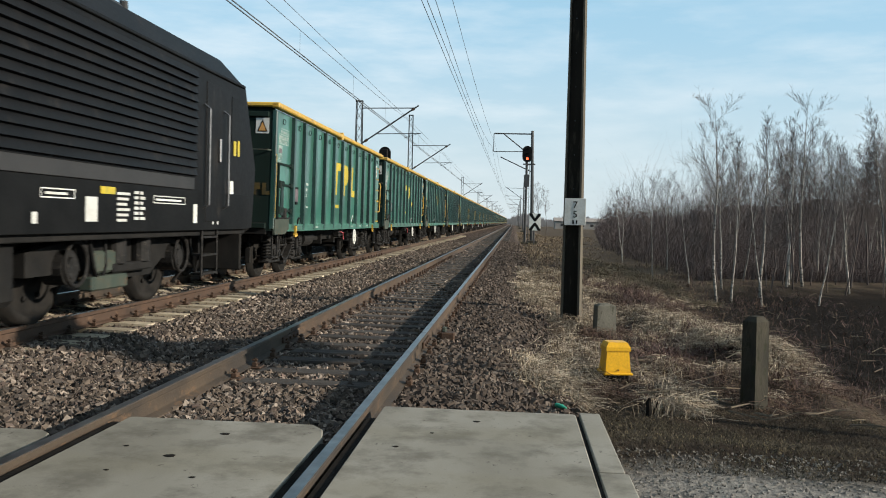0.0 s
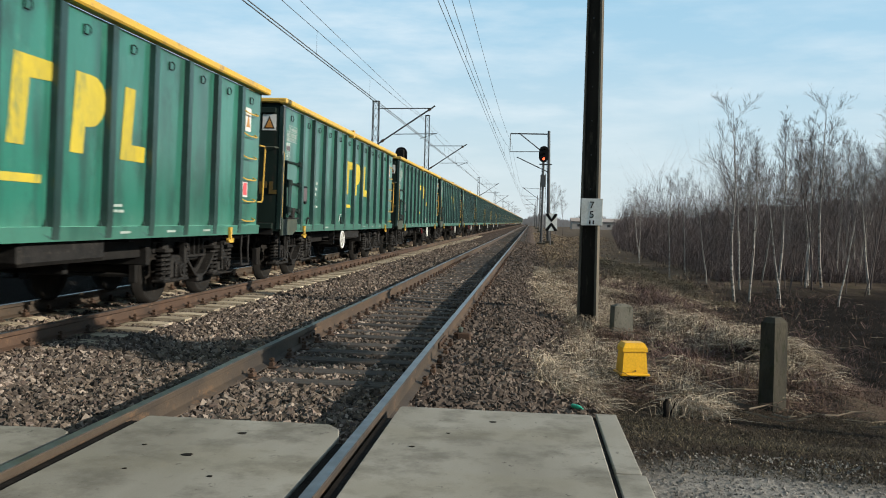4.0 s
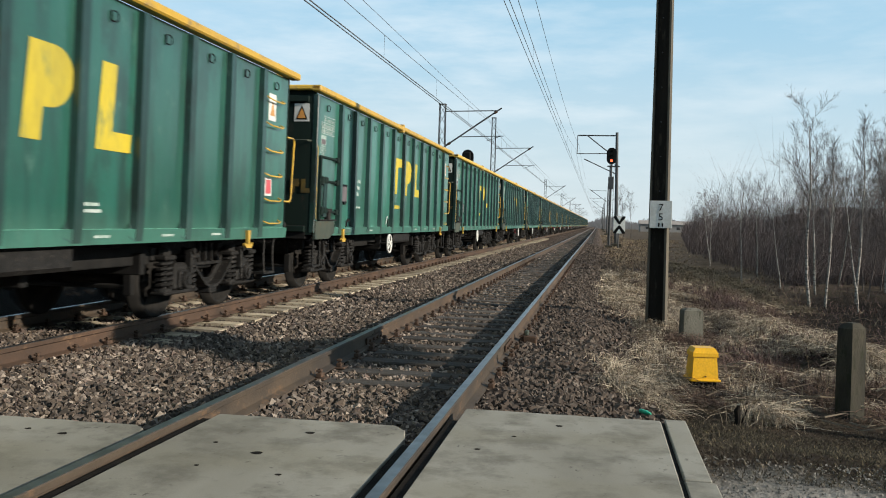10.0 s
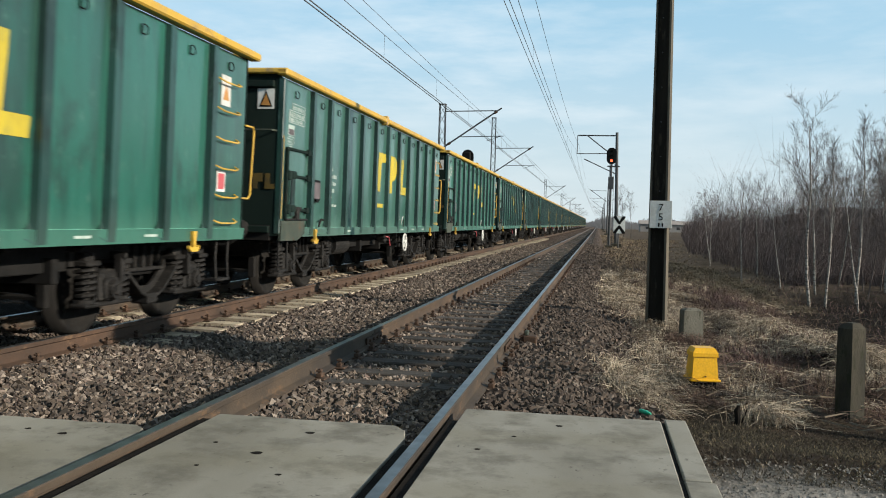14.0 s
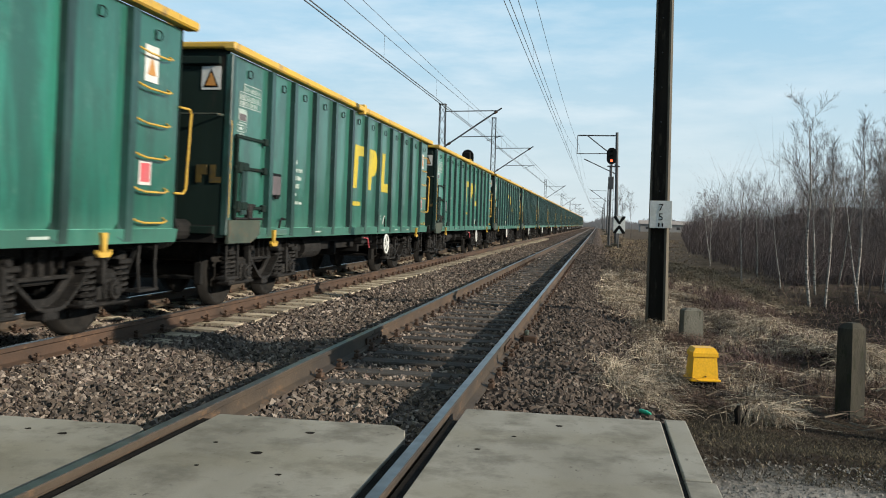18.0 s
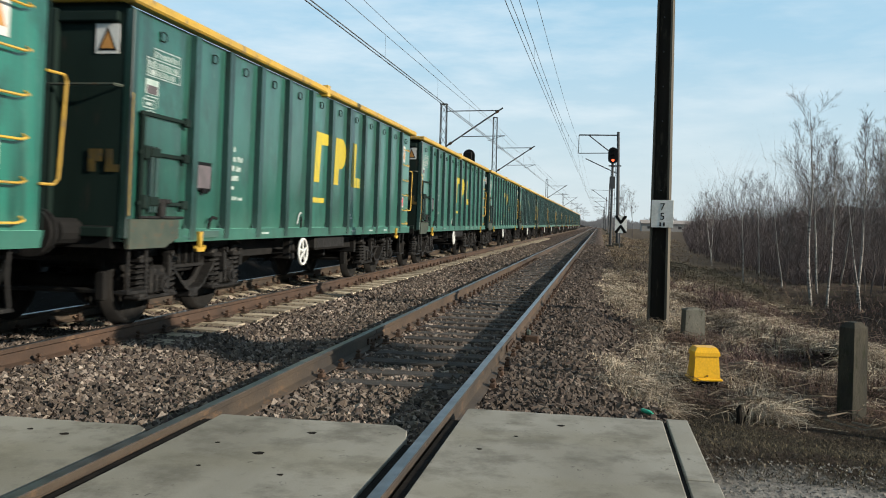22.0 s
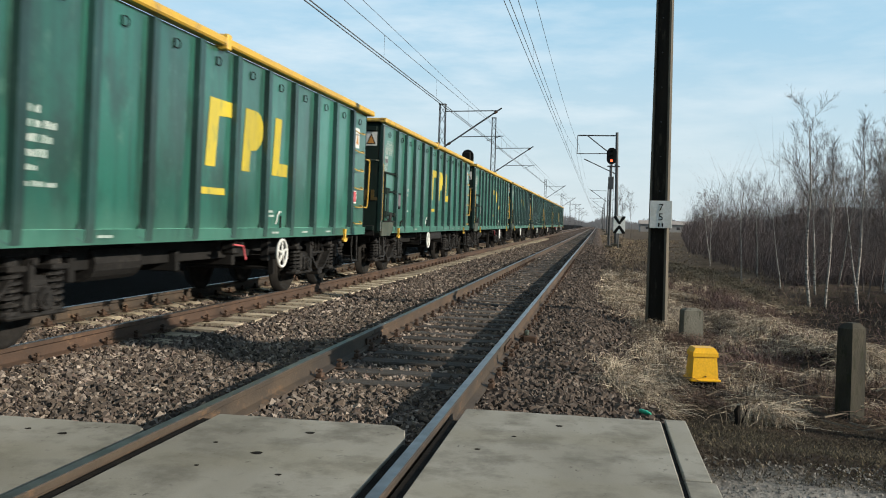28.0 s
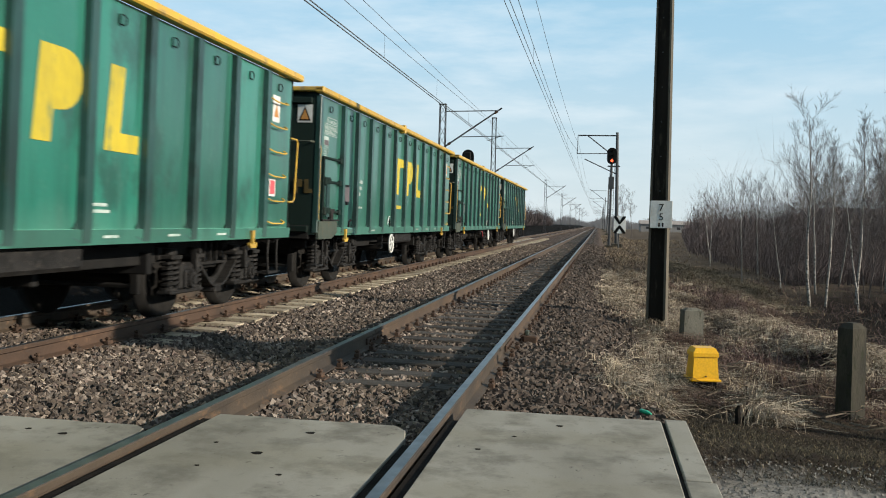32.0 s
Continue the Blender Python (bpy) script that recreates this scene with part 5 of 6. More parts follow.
    z -= 0.020 * np.exp(-((x - NEAR) / 0.72) ** 8) * np.clip((y - 7.0) / 0.8, 0, 1)
    over = np.clip((x + 0.35) / 1.0, 0, 1)
    return z - 0.20 * over * over * (3 - 2 * over)


def make_stones():
    rng = np.random.default_rng(11)
    base = np.array([(i & 1, i >> 1 & 1, i >> 2 & 1) for i in range(8)]) * 2.0 - 1
    quads = ((0, 2, 3, 1), (4, 5, 7, 6), (0, 1, 5, 4), (2, 6, 7, 3), (0, 4, 6, 2), (1, 3, 7, 5))
    tri = np.array([t for a, b, c, d in quads for t in ((a, b, c), (a, c, d))])
    V, T, k = [], [], 0
    for y0, y1, per, lo, hi in ((4.3, 8.5, 1500, 0.015, 0.034), (8.5, 14.0, 900, 0.018, 0.036), (14.0, 24.0, 380, 0.024, 0.042), (24.0, 40.0, 130, 0.032, 0.050), (40.0, 64.0, 40, 0.045, 0.06)):
        n = int((y1 - y0) * 7.55 * per)
        x, y = rng.uniform(-6.95, 0.6, n), rng.uniform(y0, y1, n)
        keep = np.ones(n, bool)
        for r in (NEAR - 0.7525, NEAR + 0.7525, FAR_TRACK + 0.7525, FAR_TRACK - 0.7525):
            keep &= np.abs(x - r) > 0.075
        keep &= ~((x > -0.9) & (y < 5.95)) & ~((x > -2.4) & (x < -0.9) & (y < 5.32 - 0.25 * (x > -1.15))) & ~((x > -3.8) & (x < -2.35) & (y < 4.9 - 0.12 * (x > -2.7)))
        keep &= (x < 0.1) | (rng.random(n) < 0.35)
        # timber and concrete show through
        for c, first in ((NEAR, 7.42), (FAR_TRACK, -4.0)):
            on = (np.abs(x - c) < 1.3) & (y > first - 0.2) & (np.abs((y - first + 0.3) % 0.6 - 0.3) < 0.13)
            bare = np.where((np.abs(x - c) < 0.62) & (y > 7.0), 0.16, 0.65) if c == NEAR else np.where(y < 9.6, 0.75, np.where(np.abs(x - c) > 1.12, 0.60, 0.16))
            keep &= ~on | (rng.random(n) < bare)
        x, y = x[keep], y[keep]
        n = len(x)
        size = rng.uniform(lo, hi, n)
        m = base[None] * rng.uniform(0.30, 1.0, (n, 8, 3)) * (size[:, None] * rng.uniform(0.42, 1.45, (n, 3)))[:, None, :]
        m = np.einsum("nij,nkj->nki", turns(rng, n), m)
        z = bed_height(x, y) + rng.uniform(-0.014, 0.026, n)
        m += np.stack([x, y, z], 1)[:, None, :]
        V.append(m.reshape(-1, 3))
        T.append((tri[None] + (np.arange(n) * 8)[:, None, None]).reshape(-1, 3) + k)
        k += n * 8
    tagged(new("ballast", quick_mesh("ballast", np.concatenate(V), np.concatenate(T), STONES)), "angular brown and grey crushed-stone ballast", "ballast", kind="stuff")


def blades(rng, x, y, z, length, width, lean, material, name, label, category, flop=0.6):
    """Bent strips, each from its root to a drooping tip."""
    n = len(x)
    a = rng.uniform(0, 2 * np.pi, n)
    d = np.stack([np.cos(a), np.sin(a), np.zeros(n)], 1)
    side = np.stack([-np.sin(a), np.cos(a), np.zeros(n)], 1) * (width * rng.uniform(0.6, 1.4, n))[:, None]
    root = np.stack([x, y, z], 1)
    up = np.stack([np.zeros(n), np.zeros(n), np.ones(n)], 1)
    bend = (lean * rng.uniform(0.6, 1.3, n))[:, None]
    L = length[:, None]
    midp = root + (up * np.cos(bend * 0.6) + d * np.sin(bend * 0.6)) * L * 0.5
    tip = midp + (up * np.cos(bend * (1 + flop)) + d * np.sin(bend * (1 + flop))) * L * 0.5
    tip[:, 2] = np.maximum(tip[:, 2], z + 0.01)
    v = np.stack([root - side, root + side, midp - side * 0.7, midp + side * 0.7, tip], 1).reshape(-1, 3)
    t = np.array([[0, 1, 3], [0, 3, 2], [2, 3, 4]])
    t = (t[None] + (np.arange(n) * 5)[:, None, None]).reshape(-1, 3)
    return tagged(new(name, quick_mesh(name, v, t, material)), label, category, kind="stuff")


def gathered(rng, n, x0, x1, y0, y1, density, power=1.6):
    """n points on the verge, kept by the chance that density(x, y) gives."""
    out = []
    while len(out) < n:
        x, y = rng.uniform(x0, x1), y0 + (y1 - y0) * rng.random() ** power
        if rng.random() < density(x, y):
            out.append((x, y, ground_z(x, y)))
    return np.array(out).T


def straw_chance(x, y):
    """Flattened straw: a strip by the ballast, a bank behind the box, tufts round the posts."""
    d = 1.0 * near_line(x, y, 0.42, 8.6, 0.62, 30.0, 0.26 + 0.010 * y)
    d += 1.7 * near_line(x, y, 2.3, 16.0, 3.1, 11.6, 0.40)
    d += 0.6 * near_line(x, y, 1.2, 16.0, 1.6, 24.0, 0.5)
    d += 0.8 * near_line(x, y, 0.9, 10.6, 1.5, 8.7, 0.28)
    d += 0.5 * near_line(x, y, 1.7, 12.8, 2.2, 10.6, 0.35)
    lumps = 0.22 + 1.7 * noise.noise((x * 1.5, y * 0.9, 5.0)) + 0.7 * noise.noise((x * 5, y * 4, 9.0))
    if 0.80 < x < 1.42 and 8.75 < y < 9.6:
        return 0.0
    return d * max(0.0, lumps) * smooth_step(7.4, 8.8, y) + (0.006 if y > 8.6 else 0.0)


def bramble_chance(x, y):
    d = near_line(x, y, 1.9, 12.5, 3.2, 26.0, 0.75) + 0.6 * near_line(x, y, 3.2, 11.5, 4.4, 18.0, 0.9)
    return d * max(0.0, 0.5 + 1.2 * noise.noise((x * 0.9, y * 0.6, 15.0))) + 0.03


def tussocks(rng, cx, cy, cz, per, reach, width, material, name, label, comb=0.55):
    """Clumps of long blades that rise, arch over and hang; each clump is combed more or less one way."""
    n = len(cx)
    own = np.repeat(np.arange(n), rng.integers(per // 2, per * 3 // 2, n))
    m = len(own)
    way = rng.normal(-0.9, 1.3, n)[own]
    a = np.where(rng.random(m) < comb, way + rng.normal(0, 0.45, m), rng.uniform(0, 2 * np.pi, m))
    size = rng.uniform(0.55, 1.25, n)[own]
    L = reach * size * rng.uniform(0.5, 1.25, m)
    d = np.stack([np.cos(a), np.sin(a), np.zeros(m)], 1)
    side = np.stack([-np.sin(a), np.cos(a), rng.normal(0, 0.4, m)], 1) * (width * (0.55 + 0.05 * cy[own]) * rng.uniform(0.6, 1.5, m))[:, None]
    r = rng.normal(0, 0.07, (m, 2)) * size[:, None]
    p0 = np.stack([cx[own] + r[:, 0], cy[own] + r[:, 1], cz[own] - 0.015], 1)
    up = np.array([0, 0, 1.0])
    rise = rng.uniform(0.15, 1.0, m) ** 1.3
    p1 = p0 + d * (L * 0.30 * (1.2 - rise))[:, None] + up * (L * 0.38 * rise)[:, None]
    p2 = p1 + d * (L * 0.34)[:, None] + up * (L * rng.uniform(-0.14, 0.10, m) * rise)[:, None]
    p3 = p2 + d * (L * 0.26)[:, None] - up * (L * rng.uniform(0.05, 0.30, m) * rise)[:, None]
    p3[:, :2] += rng.normal(0, 0.02, (m, 2))
    for q in (p1, p2, p3):
        q[:, 2] = np.maximum(q[:, 2], cz[own] + 0.008)
    v = np.stack([p0 - side, p0 + side, p1 - side, p1 + side, p2 - side * 0.7, p2 + side * 0.7, p3], 1).reshape(-1, 3)
    t = np.array([[0, 1, 3], [0, 3, 2], [2, 3, 5], [2, 5, 4], [4, 5, 6]])
    t = (t[None] + (np.arange(m) * 7)[:, None, None]).reshape(-1, 3)
    return tagged(new(name, quick_mesh(name, v, t, material)), label, "grass", kind="stuff")


def make_grass():
    rng = np.random.default_rng(21)
    x, y, z = gathered(rng, 1150, 0.10, 5.0, 7.6, 30, straw_chance, 1.35)
    tussocks(rng, x, y, z, 60, 0.40, 0.0024, STRAW, "dry_grass", "arching tussocks of pale straw-coloured winter grass")
    x, y, z = gathered(rng, 420, 0.5, 4.6, 8.6, 26, lambda a, b: max(0.0, 0.15 + noise.noise((a * 1.3, b * 1.0, 71.0))), 1.3)
    tussocks(rng, x, y, z, 40, 0.34, 0.0022, WEEDS, "withered_grass", "withered brown grass tussocks", 0.35)
    x, y, z = gathered(rng, 900, 2.8, 5.7, 24.5, 46, lambda a, b: max(0.0, 0.25 + noise.noise((a * 0.7, b * 0.5, 81.0))), 1.0)
    tussocks(rng, x, y, z, 34, 0.42, 0.0022, MOSSY, "mossy_grass", "low mossy olive grass under the birches", 0.2)
    # litter of short dead blades on the whole verge
    x, y, z = gathered(rng, 8000, 0.3, 5.0, 8.5, 22, lambda a, b: 0.25 + 0.75 * max(0.0, noise.noise((a * 1.2, b * 0.9, 31.0)) + 0.2), 1.3)
    n = len(x)
    blades(rng, x, y, z + 0.005, rng.uniform(0.06, 0.22, n), np.full(n, 0.0032), rng.uniform(1.9, 2.5, n), WEEDS, "grass_litter", "flattened brown grass litter", "grass")
    # further off, along the track and below the birches
    far = lambda a, b: (0.9 * near_line(a, b, 0.7, 20, 4.5, 130, 0.8 + 0.03 * b) + 0.7 * near_line(a, b, 2.5, 46, 8.0, 44, 2.2) + 0.5 * near_line(a, b, 3.0, 22, 5.8, 38, 1.8)) * max(0.0, 0.55 + noise.noise((a * 0.6, b * 0.3, 41.0)))
    x, y, z = gathered(rng, 24000, 0.4, 14, 18, 140, far, 1.3)
    n = len(x)
    blades(rng, x, y, z - 0.01, rng.uniform(0.10, 0.36, n), 0.004 + 0.00022 * y, rng.uniform(0.8, 2.2, n), STRAW_FAR, "distant_dry_grass", "straw-coloured winter grass further off", "grass")
    # short turf at the road's edge
    x, y, z = gathered(rng, 36000, 0.62, 4.0, 4.7, 8.6, lambda a, b: 0.5 + noise.noise((a * 1.4, b * 1.4, 51.0)), 1.0)
    n = len(x)
    blades(rng, x, y, z - 0.005, rng.uniform(0.025, 0.08, n), np.full(n, 0.0026), np.full(n, 1.6), TURF, "trampled_turf", "short trampled dark turf", "grass")
    x, y, z = gathered(rng, 1500, 1.0, 8, 9.5, 34, lambda a, b: 0.5 + noise.noise((a * 0.7, b * 0.7, 61.0)), 1.4)
    n = len(x)
    blades(rng, x, y, z, rng.uniform(0.15, 0.5, n), np.full(n, 0.003), np.full(n, 0.5), WEEDS, "dead_weeds", "thin brown dead weed stems", "weeds", 0.3)
    x, y, z = gathered(rng, 11000, 1.4, 9, 9.8, 38, bramble_chance, 1.3)
    n = len(x)
    blades(rng, x, y, z, rng.uniform(0.15, 0.5, n), 0.0024 + 0.0002 * y, np.full(n, 1.9), BRAMBLE, "brambles", "dark purplish tangled leafless brambles on the verge", "brambles", 0.5)


def make_road_gravel():
    """Loose grit on the gravel road beside the slab."""
    rng = np.random.default_rng(17)
    base = np.array([(0, 0, 1), (0.9, 0, -0.3), (-0.45, 0.8, -0.3), (-0.45, -0.8, -0.3), (0.3, 0.2, 0.8)])
    tri = np.array([(0, 1, 2), (0, 2, 3), (0, 3, 1), (1, 3, 2), (4, 1, 2)])
    n = 5000
    x, y = rng.uniform(0.62, 4.0, n), 3.2 + 2.0 * rng.random(n) ** 0.8
    z = np.array([ground_z(a, b) for a, b in zip(x, y)])
    v = np.einsum("nij,kj->nki", turns(rng, n), base) * rng.uniform(0.004, 0.013, n)[:, None, None] + np.stack([x, y, z + 0.003], 1)[:, None, :]
    t = (tri[None] + (np.arange(n) * 5)[:, None, None]).reshape(-1, 3)
    tagged(new("road_gravel", quick_mesh("road_gravel", v.reshape(-1, 3), t, GRIT)), "loose pale grit on the gravel road", "gravel", kind="stuff")


def make_sticks():
    """Fallen twigs and reeds that lie about on the verge."""
    rng = random.Random(14)
    s = Shape()
    for i in range(150):
        y = 7.8 + 24 * rng.random() ** 1.5
        x = rng.uniform(0.7, 1.2 + 0.32 * y)
        a, L = rng.gauss(0.1, 0.5), rng.uniform(0.15, 0.55)
        z = ground_z(x, y) + rng.uniform(0.03, 0.12)
        d = Vector((math.cos(a), math.sin(a), rng.uniform(-0.08, 0.12)))
        p = Vector((x, y, z))
        k = Vector((rng.gauss(0, 0.05), rng.gauss(0, 0.05), rng.gauss(0.02, 0.03)))
        r = rng.uniform(0.004, 0.011)
        s.tube([p, p + d * L * 0.5 + k, p + d * L], [r, r * 0.8, r * 0.4], 4)
    solo("fallen_twigs", s, FALLEN, "fallen pale twigs and reeds on the verge", "twigs", kind="stuff")


MOSSY = scatter_matter("mossy_grass", [(0.0, (0.075, 0.064, 0.044)), (0.4, (0.14, 0.120, 0.080)), (0.7, (0.25, 0.205, 0.14)), (1.0, (0.045, 0.037, 0.029))], stained=0.3)
TURF = scatter_matter("dark_turf", [(0.0, (0.030, 0.026, 0.020)), (0.5, (0.060, 0.052, 0.034)), (0.8, (0.11, 0.088, 0.058)), (0.92, (0.24, 0.19, 0.12)), (1.0, (0.035, 0.040, 0.018))])
GRIT = scatter_matter("road_grit", [(0.0, (0.17, 0.16, 0.145)), (0.4, (0.26, 0.245, 0.22)), (0.8, (0.36, 0.34, 0.31)), (1.0, (0.13, 0.12, 0.11))])
FALLEN = scatter_matter("fallen_wood", [(0.0, (0.30, 0.24, 0.17)), (0.4, (0.16, 0.12, 0.09)), (0.8, (0.42, 0.35, 0.25)), (1.0, (0.09, 0.07, 0.06))])
make_stones()
make_grass()
make_sticks()
make_road_gravel()


# ---- trackside things ----
def make_pole():
    """A tall concrete pole of channel section: two flanges and a recessed web with holes; it leans a little."""
    g = thing("concrete_pole", "tall dark channel-section concrete pole beside the track", "pole", at=pose(0.965, 14.6, -0.5, 0, -0.35, -12))
    H = 9.2
    def taper(x0, x1, y0, y1, k=0.62):
        s = Shape()
        v = [(x, y, 0) for x, y in ((x0, y0), (x1, y0), (x1, y1), (x0, y1))] + [(x * k, y * k, H) for x, y in ((x0, y0), (x1, y0), (x1, y1), (x0, y1))]
        return s.add(v, [(0, 3, 2, 1), (4, 5, 6, 7), (0, 1, 5, 4), (1, 2, 6, 5), (2, 3, 7, 6), (3, 0, 4, 7)])
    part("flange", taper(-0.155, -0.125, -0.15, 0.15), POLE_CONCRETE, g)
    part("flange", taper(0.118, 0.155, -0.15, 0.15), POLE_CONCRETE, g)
    part("web", taper(-0.126, 0.119, -0.04, 0.10), WEB_SHADE, g)
    bolt = Shape().cyl((0, -0.045, 0), (0, -0.01, 0), 0.012, 6).mesh("step_bolt", MAST_GREY)
    for k in range(12):
        part("step_bolt", bolt, None, g, at=pose(0.0 - 0.0035 * k, 0.0, 2.3 + k * 0.55))
    b = solo("distance_board", Shape().box(-0.17, 0.17, -0.008, 0.008, -0.215, 0.215, 0.003), WHITE, "white board with black distance numbers on the pole", "sign", at=pose(0.965, 14.40, 1.425, 0, -0.35, -6))
    for text, z, size in (("7", 0.105, 0.16), ("5", -0.045, 0.16)):
        cu = bpy.data.curves.new("numeral", "FONT")
        cu.body, cu.size, cu.align_x, cu.align_y, cu.extrude = text, size, "CENTER", "CENTER", 0.002
        o = new("numeral", cu)
        me = bpy.data.meshes.new_from_object(o)
        bpy.data.objects.remove(o)
        me.materials.clear()
        me.materials.append(BLACK)
        part("numeral", me, None, b, "black numeral", at=pose(0, -0.011, z, 90, 0, 0))
    for dx in (-0.028, 0.028):
        part("small_bar", Shape().box(dx - 0.012, dx + 0.012, -0.012, -0.0085, -0.195, -0.135), BLACK, b)
    part("strap", Shape().box(-0.15, 0.15, 0.008, 0.02, 0.10, 0.125), MAST_GREY, b)


def make_box():
    g = thing("trackside_box", "bright yellow plastic trackside cable box on short legs", "cable box", at=pose(1.10, 9.45, -0.42, 0, 0, 10))
    def frustum(z0, z1, a0, a1, b0, b1):
        v = [(x * a0, y * b0, z0) for x, y in ((-1, -1), (1, -1), (1, 1), (-1, 1))] + [(x * a1, y * b1, z1) for x, y in ((-1, -1), (1, -1), (1, 1), (-1, 1))]
        return v, [(0, 3, 2, 1), (4, 5, 6, 7), (0, 1, 5, 4), (1, 2, 6, 5), (2, 3, 7, 6), (3, 0, 4, 7)]
    part("body", Shape().add(*frustum(0.10, 0.335, 0.135, 0.118, 0.13, 0.105)), BOX_YELLOW, g)
    part("lid", Shape().add(*frustum(0.335, 0.375, 0.130, 0.128, 0.118, 0.116)).add(*frustum(0.375, 0.425, 0.128, 0.100, 0.116, 0.09)), BOX_YELLOW, g, "yellow sloping lid")
    part("base_flange", Shape().box(-0.155, 0.155, -0.15, 0.15, 0.085, 0.11, 0.008), BOX_YELLOW, g)
    for x in (-0.10, -0.03, 0.04, 0.11):
        part("leg", Shape().box(x - 0.012, x + 0.012, -0.10, -0.07, -0.04, 0.09), BLACK, g)
    part("cable_duct", Shape().box(-0.11, 0.11, -0.02, 0.09, -0.05, 0.09, 0.01), BLACK, g)
    part("lid_screw", Shape().cyl((0, -0.125, 0.14), (0, -0.138, 0.14), 0.008, 8), RUST_IRON, g)


def marker(name, label, x, y, z, w, d, h, turn, top, lean=0, stone=None):
    v = [(-w, -d, 0), (w, -d, 0), (w, d, 0), (-w, d, 0)]
    k = 0.94
    v += [(a * k, b * k, h - top) for a, b, _ in v[:4]] + [(a * k * 0.55, b * k * 0.55, h) for a, b, _ in v[:4]]
    f = [(0, 3, 2, 1)] + [(j + i, j + (i + 1) % 4, j + 4 + (i + 1) % 4, j + 4 + i) for j in (0, 4) for i in range(4)] + [(8, 9, 10, 11)]
    me = Shape().add(v, f).mesh(name, stone or POST_CONCRETE)
    return solo(name, me, None, label, "marker post", at=pose(x, y, z, 0, lean, turn))


make_pole()
make_box()
marker("marker_stone", "low weathered concrete marker stone", 1.42, 13.75, -0.52, 0.15, 0.12, 0.54, 12, 0.03, 0, MARKER_STONE)
marker("concrete_post", "old concrete post with a chamfered top, shade put into its dark colour", 2.36, 8.75, -0.66, 0.10, 0.085, 1.05, 38, 0.05, -1)


def make_stump():
    """A charred sapling stump among pale dead blades."""
    g = thing("stump", "small blackened sapling stump in the turf", "stump", at=pose(1.235, 7.95, ground_z(1.235, 7.95) - 0.02))
    part("stem", Shape().tube([(0, 0, 0), (0.004, 0.0, 0.08), (-0.003, 0.01, 0.15), (0.006, 0.0, 0.19)], [0.03, 0.026, 0.024, 0.012], 8), MATT_BLACK, g)
    part("side_shoot", Shape().tube([(0.02, 0, 0.02), (0.06, 0.01, 0.10), (0.08, 0.0, 0.17)], [0.012, 0.009, 0.004], 6), MATT_BLACK, g)
    rng = random.Random(4)
    for k in range(10):
        a = rng.uniform(-0.6, 0.6)
        b = part("dead_blade", Shape().tube([(-0.12 + 0.035 * k, rng.uniform(-0.08, 0.08), 0), (-0.12 + 0.035 * k + 0.04 * a, 0.0, 0.08), (-0.12 + 0.035 * k + 0.12 * a, 0.0, 0.14)], [0.004, 0.003, 0.001], 4), FALLEN, g)


make_stump()


def make_bottle():
    prof = [(0.0, 0.0), (0.03, 0.0), (0.033, 0.02), (0.030, 0.08), (0.033, 0.14), (0.022, 0.19), (0.012, 0.21), (0.012, 0.235), (0.0, 0.235)]
    n, m = 12, len(prof)
    v = [(r * math.cos(6.2832 * i / n), r * math.sin(6.2832 * i / n), z) for i in range(n) for r, z in prof]
    f = [(i * m + j, ((i + 1) % n) * m + j, ((i + 1) % n) * m + j + 1, i * m + j + 1) for i in range(n) for j in range(m - 1)]
    solo("plastic_bottle", Shape().add(v, f), BOTTLE, "crushed green plastic bottle lying in the grass", "bottle", at=pose(0.40, 7.55, -0.31, 90, 20, 35) @ Matrix.Diagonal((0.8, 0.6, 0.55, 1)), smooth=True)


make_bottle()


def make_rail_box():
    """A small rail-side lubricator or bond box with a pale cap, bolted outside the rail."""
    g = thing("rail_contact_box", "small rusty iron box bolted beside the rail", "rail fitting", at=pose(NEAR + 0.7525 + 0.20, 10.45, -0.2))
    part("body", Shape().box(-0.08, 0.08, -0.09, 0.09, -0.02, 0.11, 0.012), RUST_IRON, g)
    part("cap", Shape().box(-0.07, -0.02, -0.05, 0.05, 0.11, 0.17, 0.012), BUFF, g, "pale clip on top")
    part("bond_cable", Shape().tube([(0.0, 0.0, 0.05), (0.2, 0.1, 0.0), (0.5, 0.3, -0.05), (0.9, 0.6, -0.2)], 0.012, 5), BLACK, g)


make_rail_box()


# ---- overhead line ----
def lattice(H, w0, w1):
    s = Shape()
    legs = [(-1, -1), (1, -1), (1, 1), (-1, 1)]
    for a, b in legs:
        s.cyl((a * w0, b * w0, 0), (a * w1, b * w1, H), 0.028, 4)
    n = int(H / 0.55)
    for i in range(n):
        z0, z1 = H * i / n, H * (i + 1) / n
        u0, u1 = w0 + (w1 - w0) * i / n, w0 + (w1 - w0) * (i + 1) / n
        for k in range(4):
            (a, b), (c, d) = legs[k], legs[(k + 1) % 4]
            if i % 2:
                (a, b), (c, d) = (c, d), (a, b)
            s.cyl((a * u0, b * u0, z0), (c * u1, d * u1, z1), 0.014, 3)
    s.box(-w1 - 0.04, w1 + 0.04, -w1 - 0.04, w1 + 0.04, H - 0.05, H)
    return s


def make_mast(x, y, H, side, reach, kind, tip_z=7.2, foot_z=5.25, z0=-0.6, arm=True):
    """A mast with its cantilever. side: the way in which the arm points."""
    g = thing("catenary_mast", f"{kind} steel catenary mast with cantilever arm over the track", "catenary mast", "catenary masts", at=pose(x, y, z0))
    if kind == "lattice":
        part("lattice_shaft", lattice(H - z0, 0.20, 0.15), MAST_GREY, g)
    else:
        part("shaft", Shape().cyl((0, 0, 0), (0, 0, H - z0), 0.13, 12, 0.09), MAST_GREY, g)
